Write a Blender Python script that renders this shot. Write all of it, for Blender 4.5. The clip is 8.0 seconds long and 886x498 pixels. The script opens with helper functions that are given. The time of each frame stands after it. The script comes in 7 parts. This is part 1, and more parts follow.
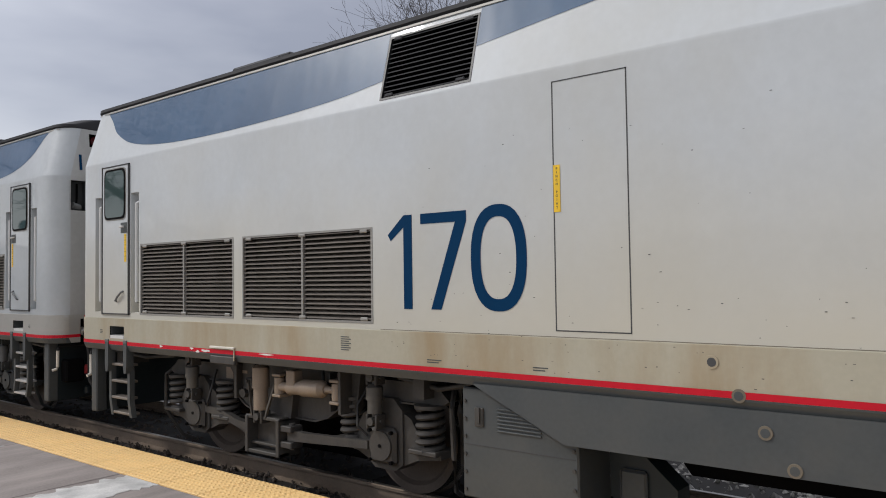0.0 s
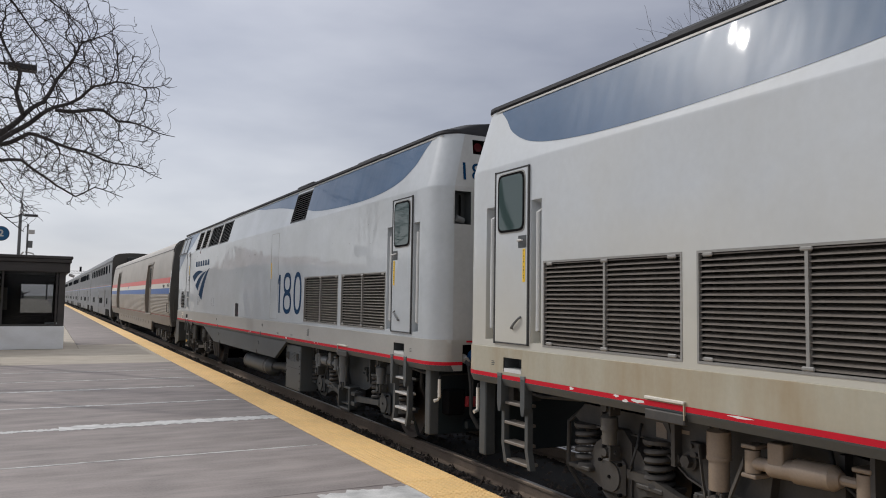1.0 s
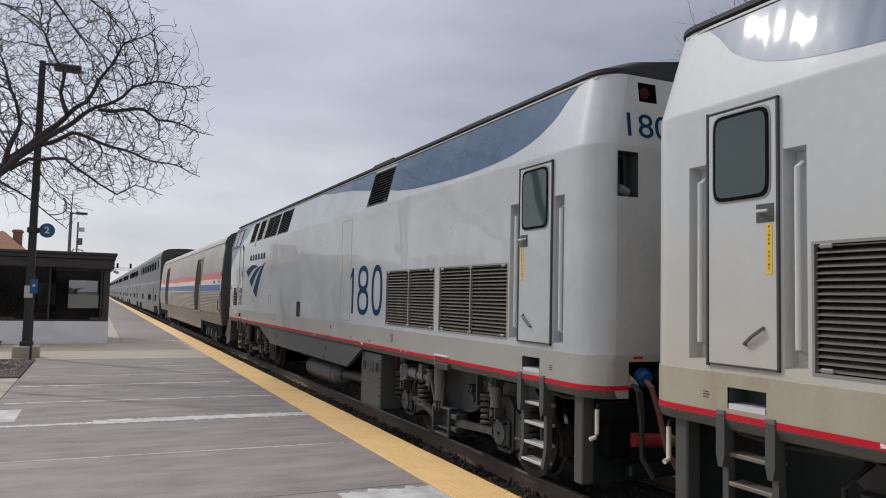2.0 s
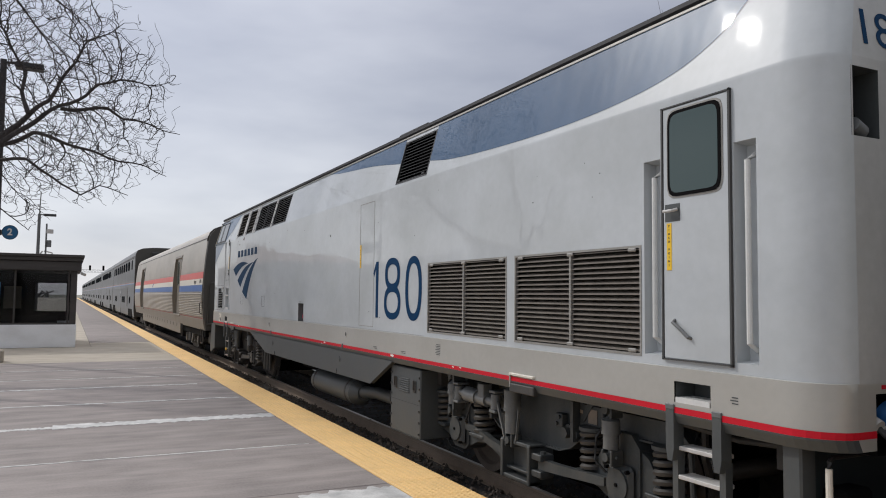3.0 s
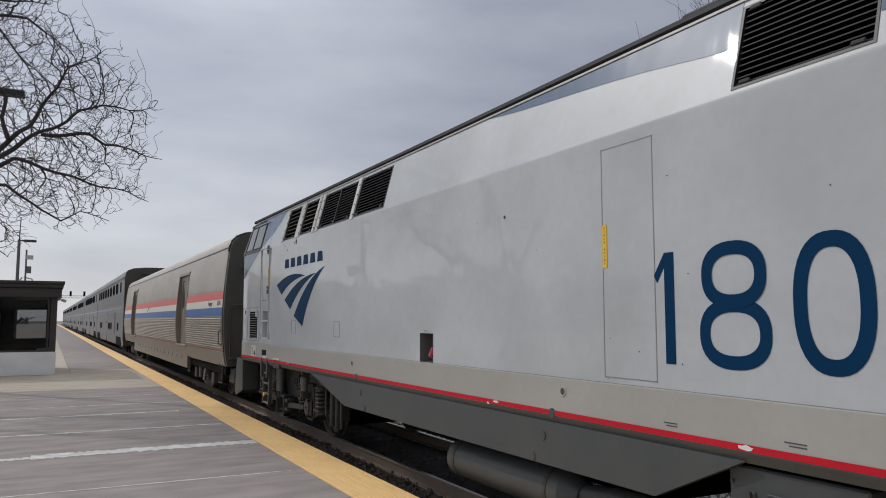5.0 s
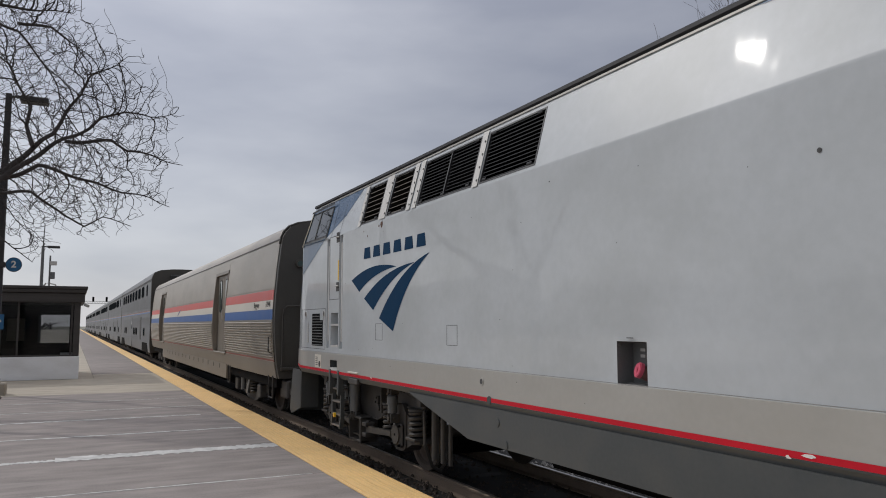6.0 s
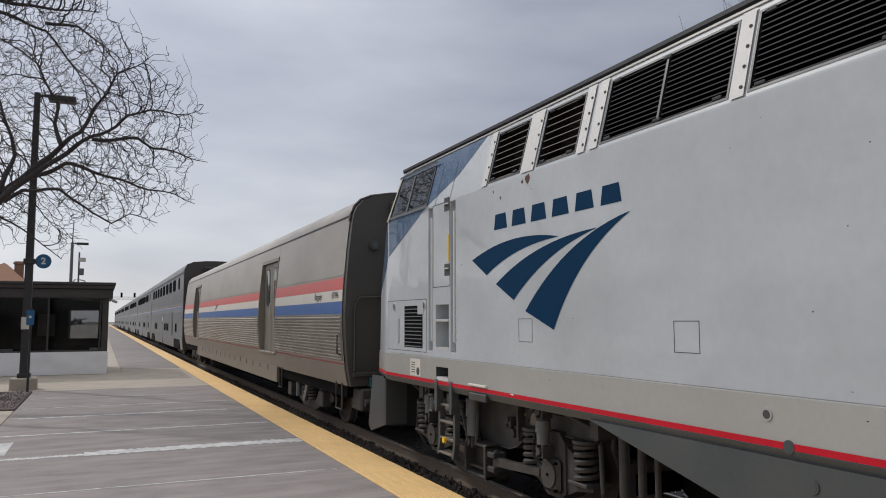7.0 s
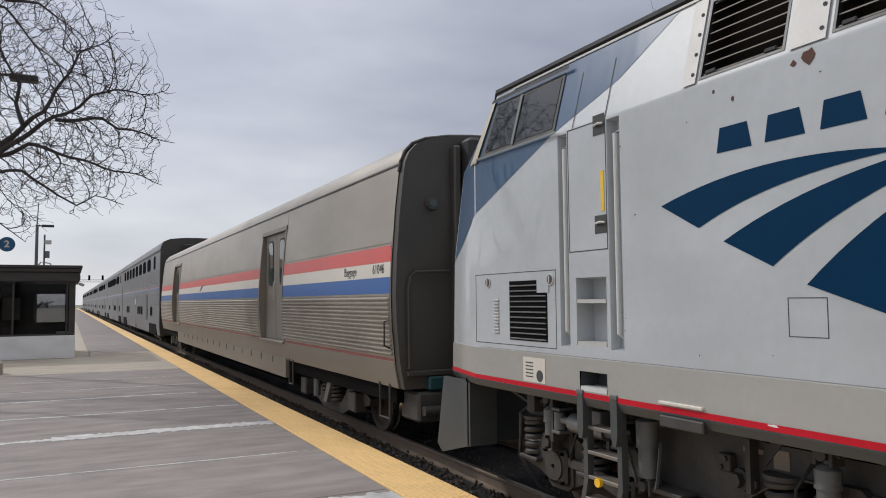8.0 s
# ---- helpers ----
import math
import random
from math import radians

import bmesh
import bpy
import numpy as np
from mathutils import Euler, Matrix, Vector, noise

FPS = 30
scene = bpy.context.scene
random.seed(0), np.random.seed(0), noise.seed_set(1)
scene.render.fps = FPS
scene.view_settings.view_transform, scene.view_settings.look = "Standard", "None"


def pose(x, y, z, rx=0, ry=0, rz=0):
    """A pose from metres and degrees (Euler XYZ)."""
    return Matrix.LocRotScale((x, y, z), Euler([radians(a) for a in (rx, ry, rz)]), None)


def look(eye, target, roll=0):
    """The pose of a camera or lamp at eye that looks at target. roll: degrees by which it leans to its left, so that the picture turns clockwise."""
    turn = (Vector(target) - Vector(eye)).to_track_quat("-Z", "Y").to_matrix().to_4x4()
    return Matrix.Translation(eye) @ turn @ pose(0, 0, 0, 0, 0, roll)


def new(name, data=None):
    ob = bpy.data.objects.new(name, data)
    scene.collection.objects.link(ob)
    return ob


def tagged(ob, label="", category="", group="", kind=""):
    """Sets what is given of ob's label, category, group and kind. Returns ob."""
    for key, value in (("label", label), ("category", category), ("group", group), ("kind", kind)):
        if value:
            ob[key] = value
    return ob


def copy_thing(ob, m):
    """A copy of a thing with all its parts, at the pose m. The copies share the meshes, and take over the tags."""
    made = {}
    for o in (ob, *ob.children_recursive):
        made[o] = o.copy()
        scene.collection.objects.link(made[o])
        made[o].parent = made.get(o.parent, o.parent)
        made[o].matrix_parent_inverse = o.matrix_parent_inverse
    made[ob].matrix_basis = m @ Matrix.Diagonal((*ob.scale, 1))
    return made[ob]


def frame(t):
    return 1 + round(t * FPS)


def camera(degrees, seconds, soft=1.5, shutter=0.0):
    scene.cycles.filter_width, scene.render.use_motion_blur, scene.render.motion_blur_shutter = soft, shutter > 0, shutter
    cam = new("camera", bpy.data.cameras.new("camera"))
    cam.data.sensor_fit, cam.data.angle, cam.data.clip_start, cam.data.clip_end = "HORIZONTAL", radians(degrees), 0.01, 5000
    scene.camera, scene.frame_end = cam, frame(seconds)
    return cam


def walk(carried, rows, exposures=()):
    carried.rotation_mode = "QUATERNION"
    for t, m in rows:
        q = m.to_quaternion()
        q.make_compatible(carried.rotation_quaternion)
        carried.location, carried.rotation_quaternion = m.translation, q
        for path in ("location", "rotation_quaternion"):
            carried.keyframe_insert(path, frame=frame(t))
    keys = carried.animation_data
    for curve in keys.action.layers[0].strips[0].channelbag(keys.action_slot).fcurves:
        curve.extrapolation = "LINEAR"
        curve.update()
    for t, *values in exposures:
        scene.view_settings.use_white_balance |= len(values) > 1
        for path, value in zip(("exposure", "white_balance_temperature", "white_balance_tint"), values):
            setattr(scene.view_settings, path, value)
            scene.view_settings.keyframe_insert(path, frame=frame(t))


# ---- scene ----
import collections

cam = camera(60.73, 8.0, soft=1.0)
# seconds, x, y, z, pitch, roll, yaw
PATH = [
    (0.0, -0.667, 0.149, 1.818, 2.16, 0.82, -51.20),
    (0.5, -0.510, 0.057, 1.825, 3.28, 0.46, -39.35),
    (1.0, -0.271, -0.024, 1.858, 3.92, -0.91, -27.80),
    (1.5, -0.128, 0.006, 1.856, 3.90, -1.77, -24.18),
    (1.7, -0.094, 0.005, 1.855, 3.83, -1.56, -24.14),
    (2.8, 0.098, 0.000, 1.849, 3.62, -0.71, -26.21),
    (3.0, 0.133, -0.001, 1.848, 3.68, -0.64, -26.29),
    (3.5, 0.126, -0.018, 1.843, 4.05, -0.44, -27.06),
    (4.0, 0.134, -0.015, 1.848, 4.48, -0.30, -27.60),
    (4.5, 0.145, -0.033, 1.878, 4.83, 0.04, -27.80),
    (4.7, 0.143, -0.032, 1.873, 5.07, -0.06, -27.70),
    (5.8, 0.133, -0.025, 1.847, 5.71, 0.33, -26.38),
    (6.0, 0.131, -0.023, 1.843, 5.72, 0.07, -26.02),
    (6.5, 0.143, -0.018, 1.844, 5.63, 0.05, -24.80),
    (7.0, 0.150, 0.003, 1.850, 5.35, 0.13, -24.23),
    (7.5, 0.163, -0.015, 1.848, 4.98, 0.16, -24.17),
    (8.0, 0.173, -0.016, 1.861, 3.89, 0.51, -26.28),
]
walk(cam, [(t, pose(x, y, z, 90 + p, r, w)) for t, x, y, z, p, r, w in PATH], exposures=[(0.0, 0.11), (0.5, 0.08), (1.0, -0.04), (1.5, -0.07), (3.0, 0.07), (4.5, -0.08), (5.8, -0.26), (6.5, -0.21), (7.5, -0.02), (8.0, -0.01)])

# ---------- sky and sun ----------
SUN_DIR = Vector((-0.463, 0.622, 0.631)).normalized()
world = bpy.data.worlds.new("overcast_sky")
scene.world = world
world.use_nodes = True


def build_sky():
    nt = world.node_tree
    n, l = nt.nodes, nt.links
    bg = n["Background"]
    sky = n.new("ShaderNodeTexSky")
    sky.sky_type = "NISHITA"
    sky.sun_disc = False
    sky.sun_elevation = math.asin(SUN_DIR.z)
    sky.sun_rotation = math.atan2(SUN_DIR.x, SUN_DIR.y)
    dim = n.new("ShaderNodeMix")
    dim.data_type, dim.blend_type = "RGBA", "MULTIPLY"
    dim.inputs[0].default_value = 1.0
    dim.inputs[7].default_value = (0.10, 0.10, 0.10, 1)
    l.new(sky.outputs[0], dim.inputs[6])
    tc = n.new("ShaderNodeTexCoord")
    sep = n.new("ShaderNodeSeparateXYZ")
    l.new(tc.outputs["Generated"], sep.inputs[0])
    ramp = n.new("ShaderNodeValToRGB")
    e = ramp.color_ramp.elements
    e[0].position, e[0].color = 0.0, (0.80, 0.815, 0.86, 1)
    e[1].position, e[1].color = 0.8, (1.16, 1.18, 1.25, 1)
    mid = ramp.color_ramp.elements.new(0.28)
    mid.color = (0.480, 0.502, 0.580, 1)
    upper = ramp.color_ramp.elements.new(0.46)
    upper.color = (0.60, 0.62, 0.70, 1)
    l.new(sep.outputs["Z"], ramp.inputs[0])
    mp = n.new("ShaderNodeMapping")
    mp.inputs["Scale"].default_value = (1.0, 1.0, 3.2)
    l.new(tc.outputs["Generated"], mp.inputs[0])
    noi = n.new("ShaderNodeTexNoise")
    noi.inputs["Scale"].default_value = 2.1
    noi.inputs["Detail"].default_value = 5.0
    noi.inputs["Roughness"].default_value = 0.5
    l.new(mp.outputs[0], noi.inputs["Vector"])
    cr = n.new("ShaderNodeValToRGB")
    c = cr.color_ramp.elements
    c[0].position, c[0].color = 0.32, (0.74, 0.75, 0.80, 1)
    c[1].position, c[1].color = 0.68, (1.24, 1.22, 1.19, 1)
    l.new(noi.outputs[0], cr.inputs[0])
    mul = n.new("ShaderNodeMix")
    mul.data_type, mul.blend_type = "RGBA", "MULTIPLY"
    mul.inputs[0].default_value = 1.0
    l.new(ramp.outputs[0], mul.inputs[6])
    l.new(cr.outputs[0], mul.inputs[7])
    mix = n.new("ShaderNodeMix")
    mix.data_type = "RGBA"
    mix.inputs[0].default_value = 0.85
    l.new(dim.outputs[2], mix.inputs[6])
    l.new(mul.outputs[2], mix.inputs[7])
    # brighter cloud round the veiled sun, dimmer away from it
    dot = n.new("ShaderNodeVectorMath")
    dot.operation = "DOT_PRODUCT"
    dot.inputs[1].default_value = SUN_DIR
    l.new(tc.outputs["Generated"], dot.inputs[0])
    side = n.new("ShaderNodeValToRGB")
    k = side.color_ramp.elements
    k[0].position, k[0].color = 0.0, (0.62, 0.62, 0.64, 1)
    k[1].position, k[1].color = 1.0, (2.9, 2.85, 2.7, 1)
    for pos, v in ((0.5, 0.80), (0.75, 0.98), (0.90, 1.16), (0.965, 1.38), (0.988, 1.65)):
        s = side.color_ramp.elements.new(pos)
        s.color = (v, v, v * 0.99, 1)
    half = n.new("ShaderNodeMath")
    half.operation = "MULTIPLY_ADD"
    half.inputs[1].default_value, half.inputs[2].default_value = 0.5, 0.5
    l.new(dot.outputs["Value"], half.inputs[0])
    l.new(half.outputs[0], side.inputs[0])
    glow = n.new("ShaderNodeMix")
    glow.data_type, glow.blend_type = "RGBA", "MULTIPLY"
    glow.inputs[0].default_value = 1.0
    l.new(mix.outputs[2], glow.inputs[6])
    l.new(side.outputs[0], glow.inputs[7])
    l.new(glow.outputs[2], bg.inputs[0])
    bg.inputs[1].default_value = 1.0


build_sky()
sun = new("sun", bpy.data.lights.new("sun", "SUN"))
sun.data.energy = 1.2
sun.data.angle = radians(0.9)
sun.data.color = (1.0, 0.965, 0.91)
sun.matrix_world = look(SUN_DIR * 100, (0, 0, 0))


# ---------- materials ----------
def mat(name, base, rough=0.6, metal=0.0, var=0.12, scale=4.0, fine=60.0, bump=0.0, coat=0.0, tint=None, tint_amt=0.0,
        tint_scale=(1, 1, 1), wave=0.0, island=0.0, spec=0.5, coat_rough=0.08, streak=None, dust=None):
    """Principled surface with two scales of colour variation, stains and patches of a second colour and fine relief."""
    m = bpy.data.materials.new(name)
    m.use_nodes = True
    nt = m.node_tree
    n, l = nt.nodes, nt.links
    b = n["Principled BSDF"]
    b.inputs["Metallic"].default_value = metal
    b.inputs["Specular IOR Level"].default_value = spec
    b.inputs["Coat Weight"].default_value = coat
    b.inputs["Coat Roughness"].default_value = coat_rough
    tc = n.new("ShaderNodeTexCoord")
    big = n.new("ShaderNodeTexNoise")
    big.inputs["Scale"].default_value = scale
    big.inputs["Detail"].default_value = 6
    small = n.new("ShaderNodeTexNoise")
    small.inputs["Scale"].default_value = fine
    small.inputs["Detail"].default_value = 4
    for t in (big, small):
        l.new(tc.outputs["Object"], t.inputs["Vector"])
    add = n.new("ShaderNodeMath")
    add.operation = "MULTIPLY_ADD"
    add.inputs[1].default_value = 0.6
    l.new(big.outputs[0], add.inputs[0])
    sm = n.new("ShaderNodeMath")
    sm.operation = "MULTIPLY"
    sm.inputs[1].default_value = 0.4
    l.new(small.outputs[0], sm.inputs[0])
    l.new(sm.outputs[0], add.inputs[2])
    ramp = n.new("ShaderNodeValToRGB")
    e = ramp.color_ramp.elements
    e[0].position, e[1].position = 0.3, 0.7
    e[0].color = (*[max(0, c * (1 - var)) for c in base], 1)
    e[1].color = (*[min(1, c * (1 + var)) for c in base], 1)
    l.new(add.outputs[0], ramp.inputs[0])
    col = ramp.outputs[0]
    if tint:
        mp = n.new("ShaderNodeMapping")
        mp.inputs["Scale"].default_value = tint_scale
        l.new(tc.outputs["Object"], mp.inputs[0])
        st = n.new("ShaderNodeTexNoise")
        st.inputs["Scale"].default_value = 1.0
        st.inputs["Detail"].default_value = 7
        st.inputs["Roughness"].default_value = 0.6
        l.new(mp.outputs[0], st.inputs["Vector"])
        sr = n.new("ShaderNodeMapRange")
        sr.inputs["From Min"].default_value = 0.42
        sr.inputs["From Max"].default_value = 0.72
        sr.inputs["To Max"].default_value = tint_amt
        l.new(st.outputs[0], sr.inputs["Value"])
        mx = n.new("ShaderNodeMix")
        mx.data_type = "RGBA"
        mx.inputs[7].default_value = (*tint, 1)
        l.new(sr.outputs[0], mx.inputs[0])
        l.new(col, mx.inputs[6])
        col = mx.outputs[2]
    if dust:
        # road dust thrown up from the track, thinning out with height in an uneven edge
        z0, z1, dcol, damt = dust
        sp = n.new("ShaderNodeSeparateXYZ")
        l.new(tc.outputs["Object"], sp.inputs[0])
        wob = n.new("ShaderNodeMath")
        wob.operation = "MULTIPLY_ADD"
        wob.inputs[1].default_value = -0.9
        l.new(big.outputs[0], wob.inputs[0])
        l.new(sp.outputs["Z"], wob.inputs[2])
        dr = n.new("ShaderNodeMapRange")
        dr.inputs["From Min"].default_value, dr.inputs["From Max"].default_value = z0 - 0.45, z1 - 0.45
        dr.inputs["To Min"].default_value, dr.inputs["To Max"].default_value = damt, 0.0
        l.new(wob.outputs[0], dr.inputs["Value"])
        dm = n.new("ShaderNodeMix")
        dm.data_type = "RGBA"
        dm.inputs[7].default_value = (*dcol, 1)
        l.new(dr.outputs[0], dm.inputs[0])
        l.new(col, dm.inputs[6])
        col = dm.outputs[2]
    if island:
        ob = n.new("ShaderNodeObjectInfo")
        geo = n.new("ShaderNodeNewGeometry")
        sm2 = n.new("ShaderNodeMath")
        sm2.operation = "ADD"
        l.new(ob.outputs["Random"], sm2.inputs[0])
        l.new(geo.outputs["Random Per Island"], sm2.inputs[1])
        mr = n.new("ShaderNodeMapRange")
        mr.inputs["From Max"].default_value = 2.0
        mr.inputs["To Min"].default_value = 1 - island
        mr.inputs["To Max"].default_value = 1 + island
        l.new(sm2.outputs[0], mr.inputs["Value"])
        hs = n.new("ShaderNodeHueSaturation")
        l.new(mr.outputs[0], hs.inputs["Value"])
        l.new(col, hs.inputs["Color"])
        col = hs.outputs[0]
    l.new(col, b.inputs["Base Color"])
    rr = n.new("ShaderNodeMapRange")
    rr.inputs["To Min"].default_value = max(0.02, rough * 0.8)
    rr.inputs["To Max"].default_value = min(1.0, rough * 1.2)
    l.new(big.outputs[0], rr.inputs["Value"])
    l.new(rr.outputs[0], b.inputs["Roughness"])
    if bump:
        bp = n.new("ShaderNodeBump")
        bp.inputs["Strength"].default_value = min(1.0, bump * 10)
        bp.inputs["Distance"].default_value = 0.01
        l.new(small.outputs[0], bp.inputs["Height"])
        l.new(bp.outputs[0], b.inputs["Normal"])
    if wave:
        wn = n.new("ShaderNodeTexNoise")
        wn.inputs["Scale"].default_value = 1.5
        wn.inputs["Detail"].default_value = 3.0
        if streak:
            sk = n.new("ShaderNodeMapping")
            sk.inputs["Scale"].default_value = streak
            l.new(tc.outputs["Object"], sk.inputs[0])
            l.new(sk.outputs[0], wn.inputs["Vector"])
        else:
            l.new(tc.outputs["Object"], wn.inputs["Vector"])
        wb = n.new("ShaderNodeBump")
        wb.inputs["Strength"].default_value = wave
        wb.inputs["Distance"].default_value = 0.05
        l.new(wn.outputs[0], wb.inputs["Height"])
        l.new(wb.outputs[0], b.inputs["Normal"])
        l.new(wb.outputs[0], b.inputs["Coat Normal"])
    return m


def glass(name, colour, rough=0.03, trans=0.6, ior=1.45):
    m = bpy.data.materials.new(name)
    m.use_nodes = True
    b = m.node_tree.nodes["Principled BSDF"]
    b.inputs["Base Color"].default_value = (*colour, 1)
    b.inputs["Roughness"].default_value = rough
    b.inputs["Transmission Weight"].default_value = trans
    b.inputs["IOR"].default_value = ior
    return m


# second colour of the clean silver paints blotchy reflections onto the side
M_CLEAN = mat("silver_paint_clean", (0.475, 0.50, 0.515), 0.42, 0.0, 0.07, 0.8, 14, 0.0, 0.50, (0.35, 0.365, 0.36), 0.55, (1.2, 0.7, 0.9), wave=0.20, coat_rough=0.032, spec=0.22, streak=(0.4, 0.7, 0.45))
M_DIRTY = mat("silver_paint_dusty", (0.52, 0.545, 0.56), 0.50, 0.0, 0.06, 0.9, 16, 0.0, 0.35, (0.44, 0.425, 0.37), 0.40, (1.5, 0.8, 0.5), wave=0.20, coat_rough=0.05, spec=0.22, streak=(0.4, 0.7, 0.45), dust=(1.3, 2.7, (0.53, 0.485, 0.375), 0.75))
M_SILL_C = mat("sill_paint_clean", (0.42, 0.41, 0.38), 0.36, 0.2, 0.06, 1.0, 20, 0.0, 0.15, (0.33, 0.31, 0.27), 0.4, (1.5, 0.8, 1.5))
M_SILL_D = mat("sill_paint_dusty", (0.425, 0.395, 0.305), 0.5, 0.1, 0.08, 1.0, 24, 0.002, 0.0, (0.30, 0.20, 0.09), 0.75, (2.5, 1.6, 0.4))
M_BLUE = mat("slate_blue_paint", (0.062, 0.112, 0.190), 0.30, 0.0, 0.08, 0.8, 14, 0.0, 0.42, (0.050, 0.082, 0.135), 0.5, (1.0, 0.8, 0.6), wave=0.36, coat_rough=0.028, spec=0.09, streak=(0.4, 0.75, 0.3))
M_NAVY = mat("navy_vinyl", (0.003, 0.034, 0.092), 0.5, 0.0, 0.08, 2.0, 30, spec=0.05)
M_RED = mat("red_vinyl", (0.53, 0.010, 0.024), 0.55, 0.0, 0.1, 2.0, 30, spec=0.2)
M_WHITE = mat("chipped_white", (0.72, 0.70, 0.66), 0.5)
M_GREY = mat("grey_underframe_paint", (0.060, 0.067, 0.069), 0.5, 0.0, 0.15, 2.0, 30, 0.002, 0.0, (0.085, 0.08, 0.07), 0.4, (2, 2, 2))
M_FRAME = mat("pale_louvre_frame", (0.27, 0.26, 0.24), 0.5, 0.2, 0.12, 6, 60, 0.002)
M_RAILP = mat("silver_rail_paint", (0.62, 0.62, 0.60), 0.4, 0.0, 0.08, 6, 60)
M_TEALD = mat("dark_teal_end_paint", (0.010, 0.017, 0.020), 0.5, 0.0, 0.2, 3, 40)
M_TRUCK2 = mat("grey_truck_steel", (0.044, 0.050, 0.052), 0.55, 0.1, 0.25, 5.0, 50, 0.004, 0.0, (0.10, 0.098, 0.09), 0.5, (4, 4, 3))
M_TRUCK = mat("dusty_truck_steel", (0.048, 0.045, 0.042), 0.6, 0.1, 0.25, 5.0, 50, 0.004, 0.0, (0.095, 0.088, 0.076), 0.5, (4, 4, 3))
M_TAN = mat("tan_damper_paint", (0.25, 0.195, 0.145), 0.5, 0.0, 0.15, 6, 60, 0.002)
M_DGREY = mat("grey_damper_paint", (0.12, 0.125, 0.125), 0.42, 0.0, 0.15, 6, 60, 0.002)
# near-black: the shade of the underside and of recesses is put into this colour
M_BLACK = mat("black_with_shade", (0.004, 0.004, 0.0045), 0.9, spec=0.08)
M_SLAT = mat("weathered_louvre_metal", (0.205, 0.182, 0.158), 0.5, 0.35, 0.15, 5, 60, 0.002)
M_SLATB = mat("black_louvre_metal", (0.022, 0.022, 0.024), 0.45, 0.2, 0.2, 5, 60)
M_STEEL = mat("brushed_steel", (0.50, 0.49, 0.47), 0.6, 0.2, 0.08, 5, 60)
M_GAP = mat("panel_gap", (0.06, 0.06, 0.06), 0.8)
M_RUBBER = mat("black_rubber", (0.02, 0.02, 0.02), 0.6)
M_YELLOW = mat("yellow_sticker", (0.80, 0.50, 0.02), 0.45, 0, 0.06)
M_ROOF = mat("dark_roof_paint", (0.032, 0.032, 0.035), 0.6, 0.0, 0.15, 3, 40, spec=0.2)
M_GLASS = glass("door_glass", (0.045, 0.072, 0.07), 0.03, 0.0)
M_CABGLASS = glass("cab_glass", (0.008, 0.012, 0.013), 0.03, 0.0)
# side silver made darker, so the shade on the rear wall is in its colour
M_REARW = mat("shaded_end_wall_paint", (0.43, 0.43, 0.42), 0.5, 0.0, 0.1, 1.2, 20, 0.0, 0.2, (0.28, 0.275, 0.26), 0.6, (1.5, 1, 0.6))
M_EMB = mat("grey_navy_vinyl", (0.003, 0.032, 0.080), 0.5, 0.0, 0.08, 2.0, 30, spec=0.05)
M_WHEEL = mat("wheel_steel", (0.125, 0.100, 0.082), 0.6, 0.3, 0.2, 4, 40)
M_TREAD = mat("polished_tread", (0.45, 0.44, 0.42), 0.25, 0.95, 0.05)
M_BAG = mat("dusty_stainless", (0.375, 0.338, 0.288), 0.40, 0.40, 0.06, 1.2, 30, 0.0, 0.0, (0.22, 0.195, 0.16), 0.5, (1.5, 0.5, 1.5))
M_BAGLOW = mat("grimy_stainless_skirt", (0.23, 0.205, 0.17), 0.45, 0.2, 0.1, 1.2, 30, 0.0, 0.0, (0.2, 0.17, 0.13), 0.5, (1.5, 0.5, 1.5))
M_DAMP = mat("grimy_damper_paint", (0.070, 0.066, 0.060), 0.5, 0.0, 0.2, 6, 60, 0.003, 0.0, (0.14, 0.125, 0.10), 0.5, (5, 5, 4))
M_BAGEND = mat("sooty_end_paint", (0.062, 0.057, 0.05), 0.5, 0.1, 0.15, 2, 30)
M_COACH = mat("fluted_stainless", (0.20, 0.21, 0.22), 0.55, 0.1, 0.06, 0.6, 20, 0.0, 0.0, (0.12, 0.12, 0.12), 0.5, (1, 0.3, 1), spec=0.3)
M_CRED = mat("red_stripe_dusty", (0.60, 0.10, 0.085), 0.4, 0.0, 0.08, 2, 30)
M_CBLUE = mat("blue_stripe_dusty", (0.045, 0.13, 0.36), 0.4, 0.0, 0.08, 2, 30)
M_CWHITE = mat("cream_stripe_dusty", (0.66, 0.62, 0.54), 0.4, 0.0, 0.06, 2, 30)
M_SLAB = mat("dark_worn_concrete", (0.222, 0.194, 0.181), 0.82, 0.0, 0.26, 1.9, 38, 0.004, 0.0, (0.345, 0.30, 0.277), 0.8, (0.8, 3.4, 1), island=0.09)
M_BEIGE = mat("pale_concrete", (0.42, 0.37, 0.30), 0.85, 0.0, 0.1, 1.2, 60, 0.004, 0.0, (0.24, 0.21, 0.17), 0.5, (1, 2, 1), island=0.05)
M_JOINT = mat("white_joint_sealant", (0.56, 0.55, 0.53), 0.8, 0.0, 0.2, 6, 60, 0.004, 0.0, (0.2, 0.2, 0.2), 0.6, (4, 4, 4))
M_TILE = mat("yellow_tactile_tile", (0.88, 0.58, 0.24), 0.65, 0.0, 0.1, 2.5, 60, 0.002, 0.0, (0.70, 0.47, 0.22), 0.6, (3, 1.5, 1), island=0.07)
M_TILEFAR = mat("yellow_tactile_far", (0.88, 0.59, 0.26), 0.65, 0.0, 0.1, 2.5, 60)
M_RAIL = mat("rusty_rail", (0.25, 0.195, 0.15), 0.55, 0.4, 0.2, 6, 60, 0.002)
